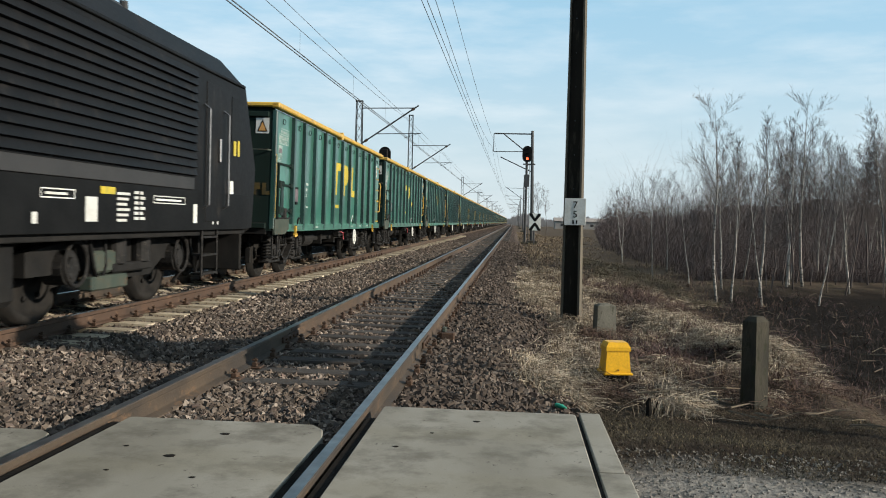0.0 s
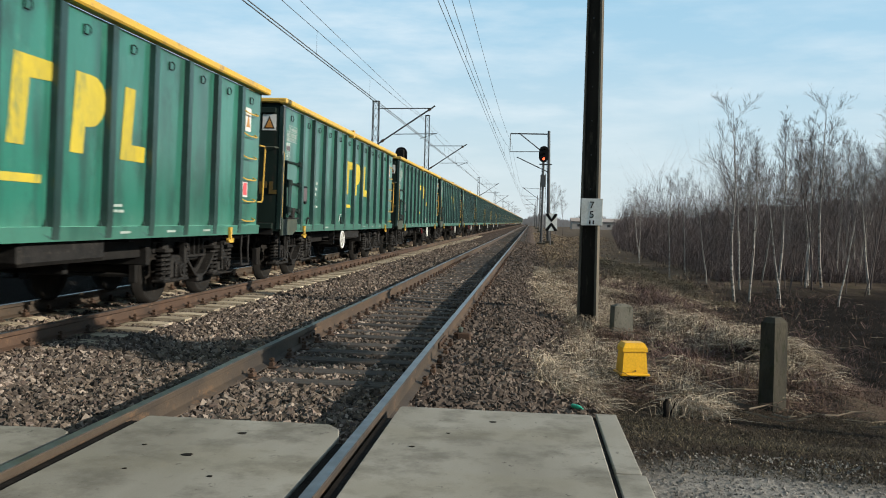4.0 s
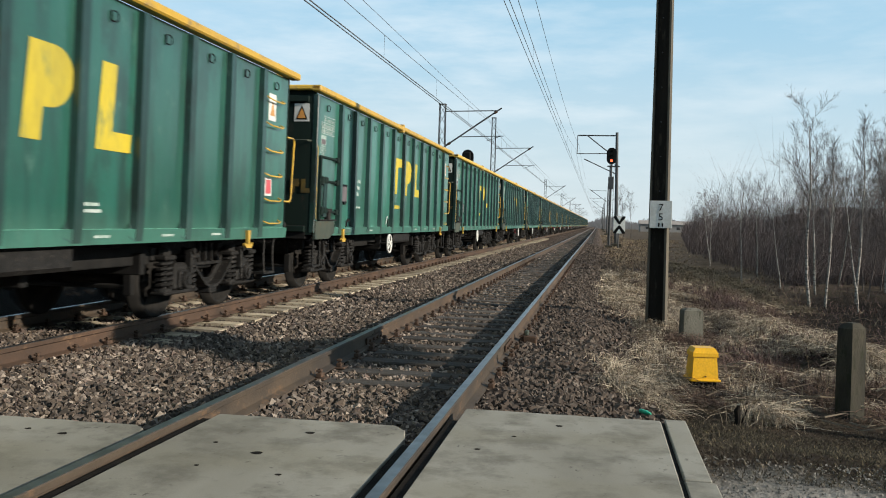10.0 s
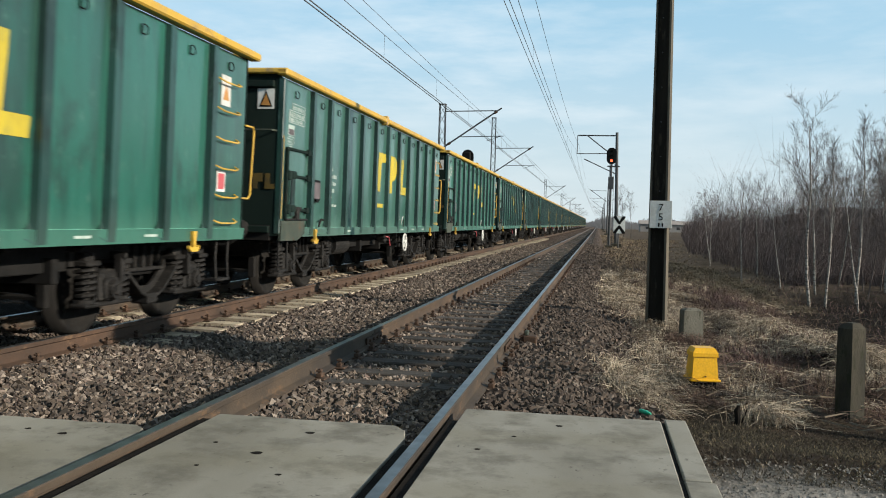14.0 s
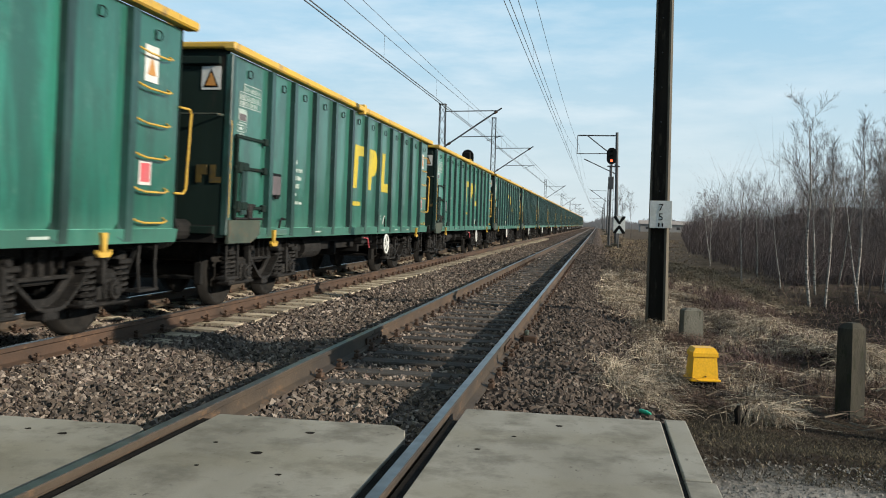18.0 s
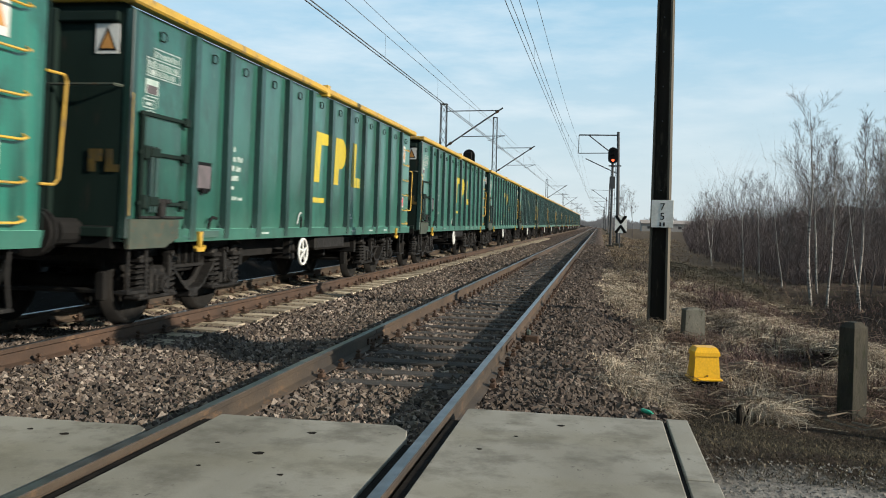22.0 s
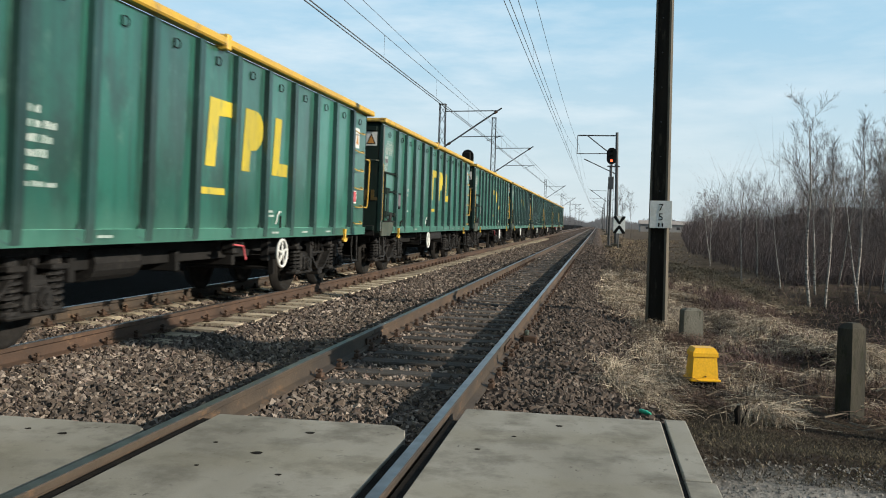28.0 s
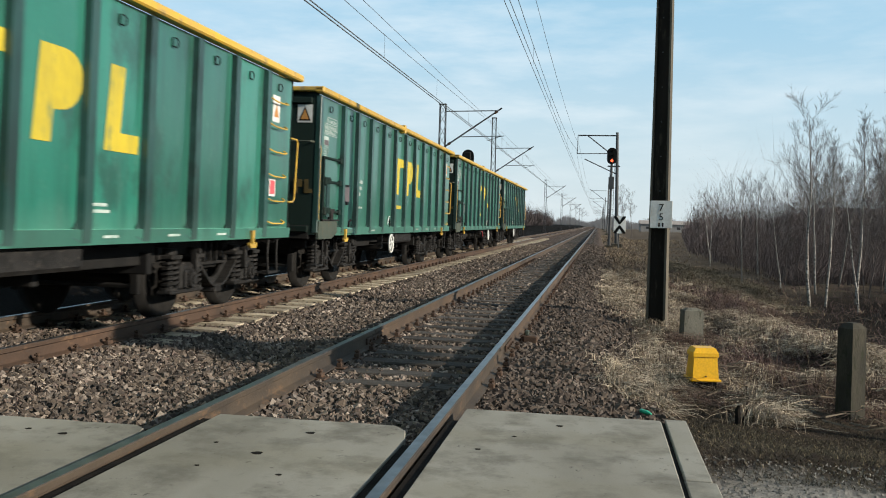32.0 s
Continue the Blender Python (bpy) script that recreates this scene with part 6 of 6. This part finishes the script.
    part("footing", Shape().box(-0.4, 0.4, -0.4, 0.4, -0.2, 0.25, 0.04), POST_CONCRETE, g)
    if arm:
        tip = Vector((side * reach, 0, tip_z - z0))
        base = Vector((side * 0.15, 0, foot_z - z0))
        part("strut", Shape().cyl(base, tip + (tip - base).normalized() * 0.25, 0.042, 8), MAST_GREY, g)
        part("tie", Shape().cyl((side * 0.15, 0, tip_z - z0 - 0.05), tip, 0.028, 6), MAST_GREY, g)
        part("steady_arm", Shape().cyl(base.lerp(tip, 0.30) + Vector((0, 0, -0.05)), (side * (reach + 0.35), 0, 5.85 - z0), 0.022, 6), MAST_GREY, g)
        part("registration_arm", Shape().cyl((side * (reach + 0.2), 0, 5.84 - z0), (side * (reach - 0.55), 0, 5.58 - z0), 0.016, 5), MAST_GREY, g)
        for f in (0.06, 0.94):
            p = base.lerp(tip, f)
            q = base.lerp(tip, f + 0.05)
            part("insulator", Shape().cyl(p, q, 0.075, 10), RUST_IRON, g, "brown ribbed insulator")
    return g


for y, H in ((47.5, 7.55), (71.0, 9.6), (142, 8.2), (205, 8.2), (268, 8.2), (331, 8.2), (394, 8.2), (457, 8.2)):
    make_mast(-8.5, y, H, 1, 3.0, "lattice", z0=-0.5)
for y in (156, 232, 300, 364, 428):
    make_mast(1.45, y, 8.3, -1, 2.9, "tubular", z0=-0.45)
make_mast(-8.5, -14, 8.2, 1, 3.0, "lattice", z0=-0.5)


def make_signal_mast():
    """The mast that carries the near track's line, with a bracket frame."""
    g = thing("catenary_mast", "dark tubular catenary mast with bracket frame over the track", "catenary mast", "catenary masts", at=pose(1.37, 69, -0.45))
    part("shaft", Shape().cyl((0, 0, 0), (-0.2, 0, 8.75), 0.15, 12, 0.11), MAST_GREY, g)
    part("footing", Shape().box(-0.4, 0.4, -0.4, 0.4, -0.2, 0.3, 0.04), POST_CONCRETE, g)
    part("tie", Shape().cyl((-0.15, 0, 8.5), (-3.15, 0, 8.5), 0.05, 6), MAST_GREY, g)
    part("strut", Shape().cyl((-0.35, 0, 6.9), (-2.4, 0, 8.48), 0.045, 6), MAST_GREY, g)
    part("hanger", Shape().cyl((-3.15, 0, 8.5), (-3.15, 0, 7.1), 0.03, 6), MAST_GREY, g)
    part("steady_arm", Shape().cyl((-3.15, 0, 7.1), (-0.4, 0, 7.15), 0.03, 6), MAST_GREY, g)
    part("insulator", Shape().cyl((-0.45, 0, 6.98), (-0.75, 0, 7.21), 0.09, 10), RUST_IRON, g)
    part("lower_strut", Shape().cyl((-0.2, 0, 5.6), (-2.6, 0, 6.7), 0.04, 6), MAST_GREY, g)


make_signal_mast()


def make_signal(x, y, z0, zc, lit):
    g = thing("railway_signal", "dark colour-light railway signal on a slim ladder mast", "railway signal", "railway signals", at=pose(x, y, z0))
    h = zc - z0
    part("mast", Shape().cyl((0, 0, 0), (0, 0, h + 0.2), 0.085, 10), MAST_GREY, g)
    part("footing", Shape().box(-0.3, 0.3, -0.3, 0.3, -0.15, 0.2, 0.03), POST_CONCRETE, g)
    s = Shape()
    for dx in (-0.16, 0.16):
        s.cyl((dx + 0.05, 0.35, 0.2), (dx + 0.05, 0.30, h - 0.3), 0.02, 4)
    for k in range(int((h - 0.6) / 0.35)):
        s.cyl((-0.11, 0.33, 0.4 + k * 0.35), (0.21, 0.33, 0.4 + k * 0.35), 0.012, 4)
    part("ladder", s, MAST_GREY, g)
    out = []
    for i in range(16):
        a = math.pi * i / 15
        out.append((0.36 * math.cos(a), h + 0.30 + 0.36 * math.sin(a)))
    for i in range(16):
        a = math.pi + math.pi * i / 15
        out.append((0.36 * math.cos(a), h - 0.20 + 0.36 * math.sin(a)))
    head = part("backboard", Shape().prism(out, -0.14, -0.10, axis=1), BLACK, g, "black rounded backboard")
    part("lamp_case", Shape().box(-0.2, 0.2, -0.10, 0.18, h - 0.45, h + 0.5, 0.04), BLACK, head)
    for k, z in enumerate((h + 0.36, h + 0.02, h - 0.30)):
        hood = Shape()
        n = 12
        v = [(0.12 * math.cos(math.pi * i / n), q, z + 0.12 * math.sin(math.pi * i / n)) for q in (-0.14, -0.34) for i in range(n + 1)]
        hood.add(v, [(i, i + 1, n + 2 + i, n + 1 + i) for i in range(n)])
        part("hood", hood, BLACK, head)
        on = lit and k == 2
        part("lens", Shape().cyl((0, -0.145, z), (0, -0.165, z), 0.10, 16), LIT if on else BLACK, head, "glowing orange-red signal lens" if on else "")
    part("bracket", Shape().box(-0.3, 0.62, -0.1, 0.1, h - 0.75, h - 0.66), MAST_GREY, g)
    part("service_box", Shape().box(-0.2, 0.2, -0.25, -0.08, h - 2.4, h - 1.5, 0.02), MAST_GREY, g)
    return g


LIT = lamp_glow("signal_lamp", (1.0, 0.085, 0.03), 3.0)
make_signal(0.80, 67, -0.45, 6.3, True)
back = make_signal(-7.9, 53, -0.9, 4.9, False)
back.matrix_basis = pose(-7.9, 53, -0.9, 0, 0, 180)


def make_warning_board():
    g = thing("chevron_board", "white trackside board with two black chevrons on a post", "trackside sign", at=pose(1.5, 66, -0.45))
    part("post", Shape().cyl((-0.05, 0.06, 0), (-0.05, 0.06, 2.4), 0.05, 8), MAST_GREY, g)
    b = part("board", Shape().box(-0.42, 0.42, -0.02, 0.02, 1.10, 2.36, 0.01), WHITE, g, "white enamel board")
    for up in (1, -1):
        m = 1.73
        poly = [(-0.42, m + up * 0.63), (-0.22, m + up * 0.63), (0.0, m + up * 0.28), (0.22, m + up * 0.63), (0.42, m + up * 0.63), (0.42, m + up * 0.52), (0.05, m + up * 0.04), (-0.05, m + up * 0.04), (-0.42, m + up * 0.52)]
        part("chevron", Shape().prism(poly, -0.03, -0.024, axis=1), BLACK, b, "black chevron")


make_warning_board()


def make_wires():
    def line(name, x, z, spans, sag, r, label):
        s = Shape()
        pts = []
        for a, b in zip(spans, spans[1:]):
            n = 12
            for i in range(n):
                t = i / n
                pts.append((x, a + (b - a) * t, z - sag * 4 * t * (1 - t)))
        pts.append((x, spans[-1], z))
        s.tube(pts, r, 4)
        solo(name, s, WIRE, label, "overhead wire", "overhead wires")
    left = [-80, -16, 47.5, 71, 142, 205, 268, 331, 394, 457]
    right = [-72, -2, 69, 156, 232, 300, 364, 428]
    for cx, spans, H, sag, thick in ((FAR_TRACK, left, 6.6, 0.38, 0.014), (NEAR - 0.22, right, 7.05, 1.02, 0.008)):
        line("messenger_wire", cx, H, spans, sag, 0.008, "sagging messenger wire above the track")
        line("contact_wire", cx - 0.05, 5.62, spans, 0.04, thick, "taut contact wire above the track")
        line("contact_wire", cx + 0.06, 5.62, spans, 0.04, thick, "taut contact wire above the track")
        for a, b in zip(spans, spans[1:]):
            if a > 260 or b < 5:
                continue
            for k in range(1, 8):
                t = k / 8
                y = a + (b - a) * t
                top = H - sag * 4 * t * (1 - t)
                solo("dropper", Shape().cyl((cx, y, 5.60), (cx, y, top), 0.004, 4), WIRE, "thin dropper between the wires", "dropper", "droppers")
    line("messenger_wire", FAR_TRACK, 6.68, left, 0.06, 0.007, "thin upper messenger wire above the track")
    line("messenger_wire", NEAR + 0.05, 7.25, right, 0.78, 0.007, "sagging feeder wire above the track")


make_wires()


# ---- trees ----
def grow_tree(seed, H, fork, spread, limbs, thick=0.0085, lean=0.0):
    """A bare young tree: a stem that thins upwards, rising limbs, and fine twigs. Returns stem and crown."""
    rng = random.Random(seed)
    stem, crown = Shape(), Shape()
    d = Vector((lean + rng.gauss(0, 0.02), rng.gauss(0, 0.03), 1)).normalized()
    p, pts, rad = Vector((0, 0, -0.1)), [], []
    n = 12
    for i in range(n + 1):
        pts.append(p.copy())
        rad.append(max(0.004, thick * H * (1 - i / n) ** 0.75))
        d = (d + Vector((rng.gauss(0, 0.045), rng.gauss(0, 0.045), 0.05))).normalized()
        p = p + d * H / n
    k = n - 1
    stem.tube(pts[:k + 1], rad[:k + 1], 7)
    crown.tube(pts[k:], [q * 0.8 for q in rad[k:]], 5)

    def shoot(p, d, length, r, depth):
        m = (5, 3, 2)[depth]
        q, way, width = p.copy(), [p.copy()], [r]
        for i in range(m):
            d = (d + Vector((rng.gauss(0, 0.12), rng.gauss(0, 0.12), rng.gauss(0.10, 0.06)))).normalized()
            q = q + d * length / m
            way.append(q.copy())
            width.append(max(0.0019, r * (1 - 0.85 * (i + 1) / m)))
        crown.tube(way, width, 4 if depth == 0 else 3)
        if depth == 2:
            return
        for j in range((11, 7)[depth]):
            t = rng.uniform(0.2, 1.0)
            i = min(m - 1, int(t * m))
            at = way[i].lerp(way[i + 1], t * m - i)
            a = rng.uniform(0, 2 * math.pi)
            o = d.orthogonal().normalized()
            o = o * math.cos(a) + d.cross(o) * math.sin(a)
            shoot(at, (d + o * rng.uniform(0.5, 1.0)).normalized(), length * rng.uniform(0.28, 0.55), max(0.0024, width[i] * 0.42), depth + 1)

    for j in range(limbs):
        t = fork + (1 - fork) * (j + rng.random()) / limbs
        i = min(n - 1, int(t * n))
        at = pts[i].lerp(pts[i + 1], t * n - i)
        a = j * 2.4 + rng.uniform(-0.6, 0.6)
        up = rng.uniform(0.9, 1.5)
        shoot(at, Vector((math.cos(a) * spread, math.sin(a) * spread, up)).normalized(), H * (0.34 * (1 - t) + 0.10) * rng.uniform(0.7, 1.2), max(0.0036, rad[i] * 0.42), 0)
    return stem, crown


def make_trees():
    protos = []
    for seed, H, fork, spread, limbs, lean, pale in ((3, 5.8, 0.40, 1.35, 15, -0.06, 1), (8, 5.4, 0.46, 0.5, 12, 0.0, 1), (13, 4.2, 0.38, 0.6, 11, -0.04, 1), (29, 3.6, 0.36, 0.5, 9, -0.08, 1),
                                                    (22, 4.4, 0.22, 0.7, 10, 0.02, 0), (34, 3.3, 0.15, 0.8, 10, 0.0, 0), (41, 2.6, 0.08, 0.9, 10, 0.03, 0), (52, 5.2, 0.38, 0.6, 10, 0.02, 0), (58, 4.9, 0.40, 0.8, 9, -0.03, 0)):
        stem, crown = grow_tree(seed, H, fork, spread, limbs, 0.0082 if pale else 0.0068, lean)
        g = thing("birch_tree" if pale else "sapling", "bare young birch with pale bark and fine dark twigs" if pale else "bare dark sapling with many fine twigs", "tree", "birches along the track" if pale else "saplings behind the verge")
        part("trunk", stem, BARK if pale else TWIG, g, "pale peeling birch trunk" if pale else "", smooth=True)
        part("crown", crown, BIRCH_TWIG if pale else TWIG, g, "leafless crown of fine twigs")
        protos.append((g, H))
    rng = random.Random(77)
    spots = [(6.05, 26.9, 0, 1.0), (6.4, 26.6, 1, 0.87), (7.45, 27.5, 1, 1.0), (6.95, 30.2, 2, 1.12), (6.85, 25.0, 3, 1.0), (9.5, 31.7, 1, 1.0), (6.6, 33.9, 3, 0.92), (6.95, 40.7, 2, 1.0),
             (5.5, 35.5, 2, 0.97), (6.3, 52.0, 3, 1.15), (8.6, 34.0, 1, 0.8), (9.2, 38.0, 2, 1.1), (8.2, 24.5, 3, 0.9), (10.6, 35.0, 0, 0.8), (9.8, 44.0, 1, 0.8), (7.2, 60.0, 2, 1.0), (11.0, 30.0, 1, 0.85), (12.0, 36.0, 0, 0.85), (3.9, 140, 7, 1.5), (5.4, 152, 8, 1.6), (3.2, 165, 4, 1.6)]
    while len(spots) < 41:
        y = rng.uniform(29, 42)
        spots.append((y * rng.uniform(0.29, 0.43), y, rng.choice((0, 1, 1, 8, 7)), rng.uniform(0.9, 1.12)))
    while len(spots) < 75:
        y = 29 + 34 * rng.random()
        x = y * (0.22 + 0.20 * rng.random())
        spots.append((x, y, rng.choice((7, 7, 8, 1)), rng.uniform(0.75, 1.05)))
    while len(spots) < 200:
        y = 28 + 70 * rng.random() ** 1.3
        x = 6.9 + (y * 0.40 - 4) * rng.random()
        if all((x - a) ** 2 + (y - b) ** 2 > 0.5 for a, b, *_ in spots):
            spots.append((x, y, 4 + rng.randrange(3), rng.uniform(0.65, 1.05)))
    used = set()
    for i, (x, y, k, s) in enumerate(spots):
        g = protos[k][0]
        turn = (0, 0, 0) if k < 4 and i < 10 else (rng.uniform(-2, 2), rng.uniform(-2, 2), rng.uniform(0, 360))
        m = pose(x, y, ground_z(x, y), *turn)
        if k in used:
            c = copy_thing(g, m)
        else:
            c = g
            used.add(k)
        c.matrix_basis = m @ Matrix.Diagonal((s, s, s, 1))


make_trees()


def make_thicket():
    """Dense leafless brush that closes the view behind the birches, and a hedge added on the far bank to darken the
    gaps under the train.
    """
    rng = np.random.default_rng(5)
    V, T, k = [], [], 0
    n = 38000
    y = 35 + 184 * rng.random(n) ** 1.7
    x = np.maximum(7.2, 0.9 + 0.085 * y) + (y * 0.48) * rng.random(n) ** 1.15
    hedge = rng.random(n) < 0.2
    y = np.where(hedge, rng.uniform(-25, 230, n), y)
    x = np.where(hedge, rng.uniform(-17, -11.5, n), x)
    edge = x - np.maximum(7.2, 0.9 + 0.085 * y)
    rise = np.clip(0.35 + (y - 35) / 40, 0.35, 1.0) * np.where(hedge, 1.0, np.clip(0.5 + edge / 5 + rng.normal(size=n) * 0.12, 0.25, 1.0))
    tall = rng.random(n) ** 1.8
    H = rise * (1.2 + 2.6 * tall) * (1 + 0.3 * np.sin(x * 0.7) * np.cos(y * 0.23))
    lofty = (rng.random(n) < 0.42) & ~hedge & (y > 38)
    H = np.where(lofty, H * rng.uniform(1.5, 2.3, n), H)
    z = np.array([ground_z(a, b) for a, b in zip(x, y)])
    w = (0.0024 + 0.00017 * y) * np.where(lofty, 0.7, 1.0)
    for j in range(9):
        a = rng.uniform(0, 2 * np.pi, n)
        low = rng.uniform(0.0, 0.75, n) if j else np.zeros(n)
        reach = rng.uniform(0.15, 0.75, n) * H * (0.3 if j == 0 else 0.75)
        root = np.stack([x + rng.normal(size=n) * 0.15 * low, y, z + low * H], 1)
        lift = rng.uniform(0.12, 0.5, n) if j else np.full(n, 0.8)
        tip = root + np.stack([np.cos(a) * reach, np.sin(a) * reach, lift * H], 1)
        s = np.cos(a + 1.3)
        side = np.stack([np.where(np.abs(s) < 0.4, 0.4, s), 0.3 * np.sin(a), 0.5 * np.sin(a + 0.7)], 1) * (w * (1.2 if j == 0 else 0.65))[:, None]
        V.append(np.stack([root - side, root + side, tip], 1).reshape(-1, 3))
        T.append(np.arange(n * 3).reshape(-1, 3) + k)
        k += n * 3
    tagged(new("thicket", quick_mesh("thicket", np.concatenate(V), np.concatenate(T), BRUSH)), "dense leafless brown thicket behind the birches", "thicket", kind="stuff")


make_thicket()


def make_shade_tree(x, y, low, H, W):
    """An unseen small tree, added beside the road so that its crown shades the ground between the tracks."""
    rng = np.random.default_rng(9)
    g = thing("pine_tree", "unseen tree with a bare trunk, added beside the road for its shade", "tree", at=pose(x, y, ground_z(x, y)))
    part("trunk", Shape().tube([(0, 0, -0.1), (0.03, 0.02, low * 0.5), (-0.02, 0.0, low), (0, 0, H * 0.95)], [0.07, 0.06, 0.05, 0.02], 8), TWIG, g)
    limbs = Shape()
    for k in range(14):
        a, z = k * 2.4, low + (H - low) * (k + 0.5) / 14
        limbs.tube([(0, 0, z - 0.1), (W * 0.5 * math.cos(a), W * 0.5 * math.sin(a), z), (W * 0.9 * math.cos(a), W * 0.9 * math.sin(a), z + 0.12)], [0.02, 0.014, 0.006], 5)
    part("limbs", limbs, TWIG, g)
    n = 12000
    t = rng.random(n)
    r = W * np.sqrt(rng.random(n)) * (0.7 + 0.3 * np.sin(t * 9.0)) * (1.0 - 0.35 * t ** 3)
    a = rng.uniform(0, 2 * np.pi, n)
    c = np.stack([r * np.cos(a), r * np.sin(a), low + t * (H - low)], 1)
    tri = np.array([[-1, 0, 0], [1, 0, 0], [0, 0, 1.6]]) * 0.042
    v = np.einsum("nij,kj->nki", turns(rng, n), tri) + c[:, None, :]
    part("crown", quick_mesh("crown", v.reshape(-1, 3), np.arange(n * 3).reshape(-1, 3), LEAF), None, g, "dark green needles")


LEAF = scatter_matter("needle_green", [(0.0, (0.03, 0.05, 0.02)), (0.5, (0.05, 0.07, 0.03)), (1.0, (0.07, 0.08, 0.04))])
make_shade_tree(6.3, 7.1, 3.95, 5.15, 1.0)



# ---- distance ----
def make_distance():
    s = Shape()
    n = 40
    prof = []
    for i in range(n + 1):
        t = i / n
        prof.append((52 + 130 * t, 14.0 * math.sin(math.pi * min(1, t * 1.5 + 0.04)) ** 0.6 * (0.8 + 0.25 * noise.noise((t * 7, 0, 0))) if t < 0.64 else 6.0))
    v = []
    for j, (dy, k) in enumerate(((0, 0.0), (14, 0.75), (26, 1.0), (60, 0.9))):
        v += [(x, 250 + dy + 3 * noise.noise((x * 0.1, j, 0)), -0.9 + h * k) for x, h in prof]
    m = n + 1
    f = [(j * m + i, j * m + i + 1, (j + 1) * m + i + 1, (j + 1) * m + i) for j in range(3) for i in range(n)]
    solo("spoil_heap", Shape().add(v, f), HEAP, "dark overgrown spoil heap in the distance", "hill", kind="structure", smooth=True)
    g = thing("long_shed", "long pale low shed far behind the trees", "building", at=pose(34, 330, -0.9))
    part("wall", Shape().box(-19, 26, 0, 12, 0, 3.0), SHED, g)
    part("roof", Shape().prism([(-0.5, 3.0), (12.5, 3.0), (6, 4.3)], -19.4, 26.4), ROOF, g, "dull brown roof")
    for k in range(12):
        part("window", Shape().box(-17 + k * 3.6, -15.8 + k * 3.6, -0.06, 0.02, 1.1, 2.0), LOCO_GREY, g)
    # far woods along the horizon
    rng = np.random.default_rng(31)
    V, T, k = [], [], 0
    for cx, cy, w, h, c in ((14, 560, 34, 9, 1500), (60, 520, 60, 8, 1800), (-40, 640, 80, 9, 2600), (150, 420, 90, 9, 2200), (-150, 600, 120, 10, 2200), (4, 420, 4, 5, 250)):
        x = cx + rng.uniform(-1, 1, c) * w
        y = cy + rng.uniform(-12, 12, c)
        H = h * rng.uniform(0.45, 1.0, c) * (0.8 + 0.25 * np.sin(x * 0.21))
        ww = rng.uniform(0.25, 0.8, c)
        dx = rng.normal(size=c) * 1.4
        z = np.full(c, -1.2)
        V.append(np.stack([np.stack([x - ww, y, z], 1), np.stack([x + ww, y, z], 1), np.stack([x + dx, y, z + H], 1)], 1).reshape(-1, 3))
        T.append(np.arange(c * 3).reshape(-1, 3) + k)
        k += c * 3
    tagged(new("far_woods", quick_mesh("far_woods", np.concatenate(V), np.concatenate(T), FARWOOD)), "leafless woods on the horizon, haze put into their pale colour", "woods", kind="stuff")


HEAP = matter("heap_earth", (0.045, 0.036, 0.034), (0.075, 0.058, 0.05), 0.95, 0, 0.08, 1.5, 0.3, world=True, vary=0)
ROOF = matter("dull_roof", (0.30, 0.26, 0.235), (0.34, 0.30, 0.27), 0.9, 0, 0.5, 8, 0.1)
SHED = matter("pale_render", (0.36, 0.34, 0.32), (0.30, 0.28, 0.26), 0.9, 0, 0.4, 8, 0.1)
# pale grey puts the distance haze into the woods' colour
FARWOOD = matter("haze_tinted_wood", (0.23, 0.22, 0.22), (0.28, 0.27, 0.27), 0.95, 0, 0.05, 1.0, 0.0, world=True, vary=0)
make_distance()


# ---- what moves ----
# metres ahead of (-) or behind (+) the even run, fitted to the camera's view second by second
VIEW_OFFSET = [-0.39, 0.10, -0.16, 0.12, 0.05, 0.0, -0.06, 0.22, -0.11, 0.14, -0.18, 0.08, -0.26, -0.01, -0.31, -0.10, -0.20,
         -0.03, -0.34, -0.05, -0.33, -0.01, -0.42, -0.13, 0.19, -0.07, 0.05, 0.20, 0.28, 0.11, 0.52, 0.28, 0.07]


def run(t):
    """How far the first wagon's near end stands along the track at t seconds; the train gathers speed slowly, with
    offsets fitted to the camera's view.
    """
    k = min(31, int(t))
    return 16.57 - 14.316 * t + 0.00267 * t * t - 0.000332 * t ** 3 + VIEW_OFFSET[k] + (VIEW_OFFSET[k + 1] - VIEW_OFFSET[k]) * (t - k)


def motions():
    times = [float(t) for t in range(33)]
    for n, g in WAGONS.items():
        walk(g, [(t, pose(FAR_TRACK, run(t) + PITCH * (n - 1), 0)) for t in times])
    walk(LOCO_OB, [(t, pose(FAR_TRACK, run(t) - 1.38, 0)) for t in times])
    ticks = [k / FPS for k in range(32 * FPS + 1)]
    for w, y, z, r in SPIN + LOCO_SPIN:
        walk(w, [(t, pose(0, y, z, math.degrees((16.0 - run(t)) / r))) for t in ticks])
    # every wagon's wheels turn alike
    lead = [w for w, *_ in SPIN]
    for g in WAGONS.values():
        own = [o for b in g.children if b.name.startswith("bogie") for o in b.children if o.name.startswith("wheelset")]
        for w in own:
            for m in lead:
                if w is not m and w.animation_data is None and abs(w.location.y - m.location.y) < 0.01:
                    w.rotation_mode = "QUATERNION"
                    keys = w.animation_data_create()
                    keys.action = m.animation_data.action
                    keys.action_slot = m.animation_data.action_slot


motions()
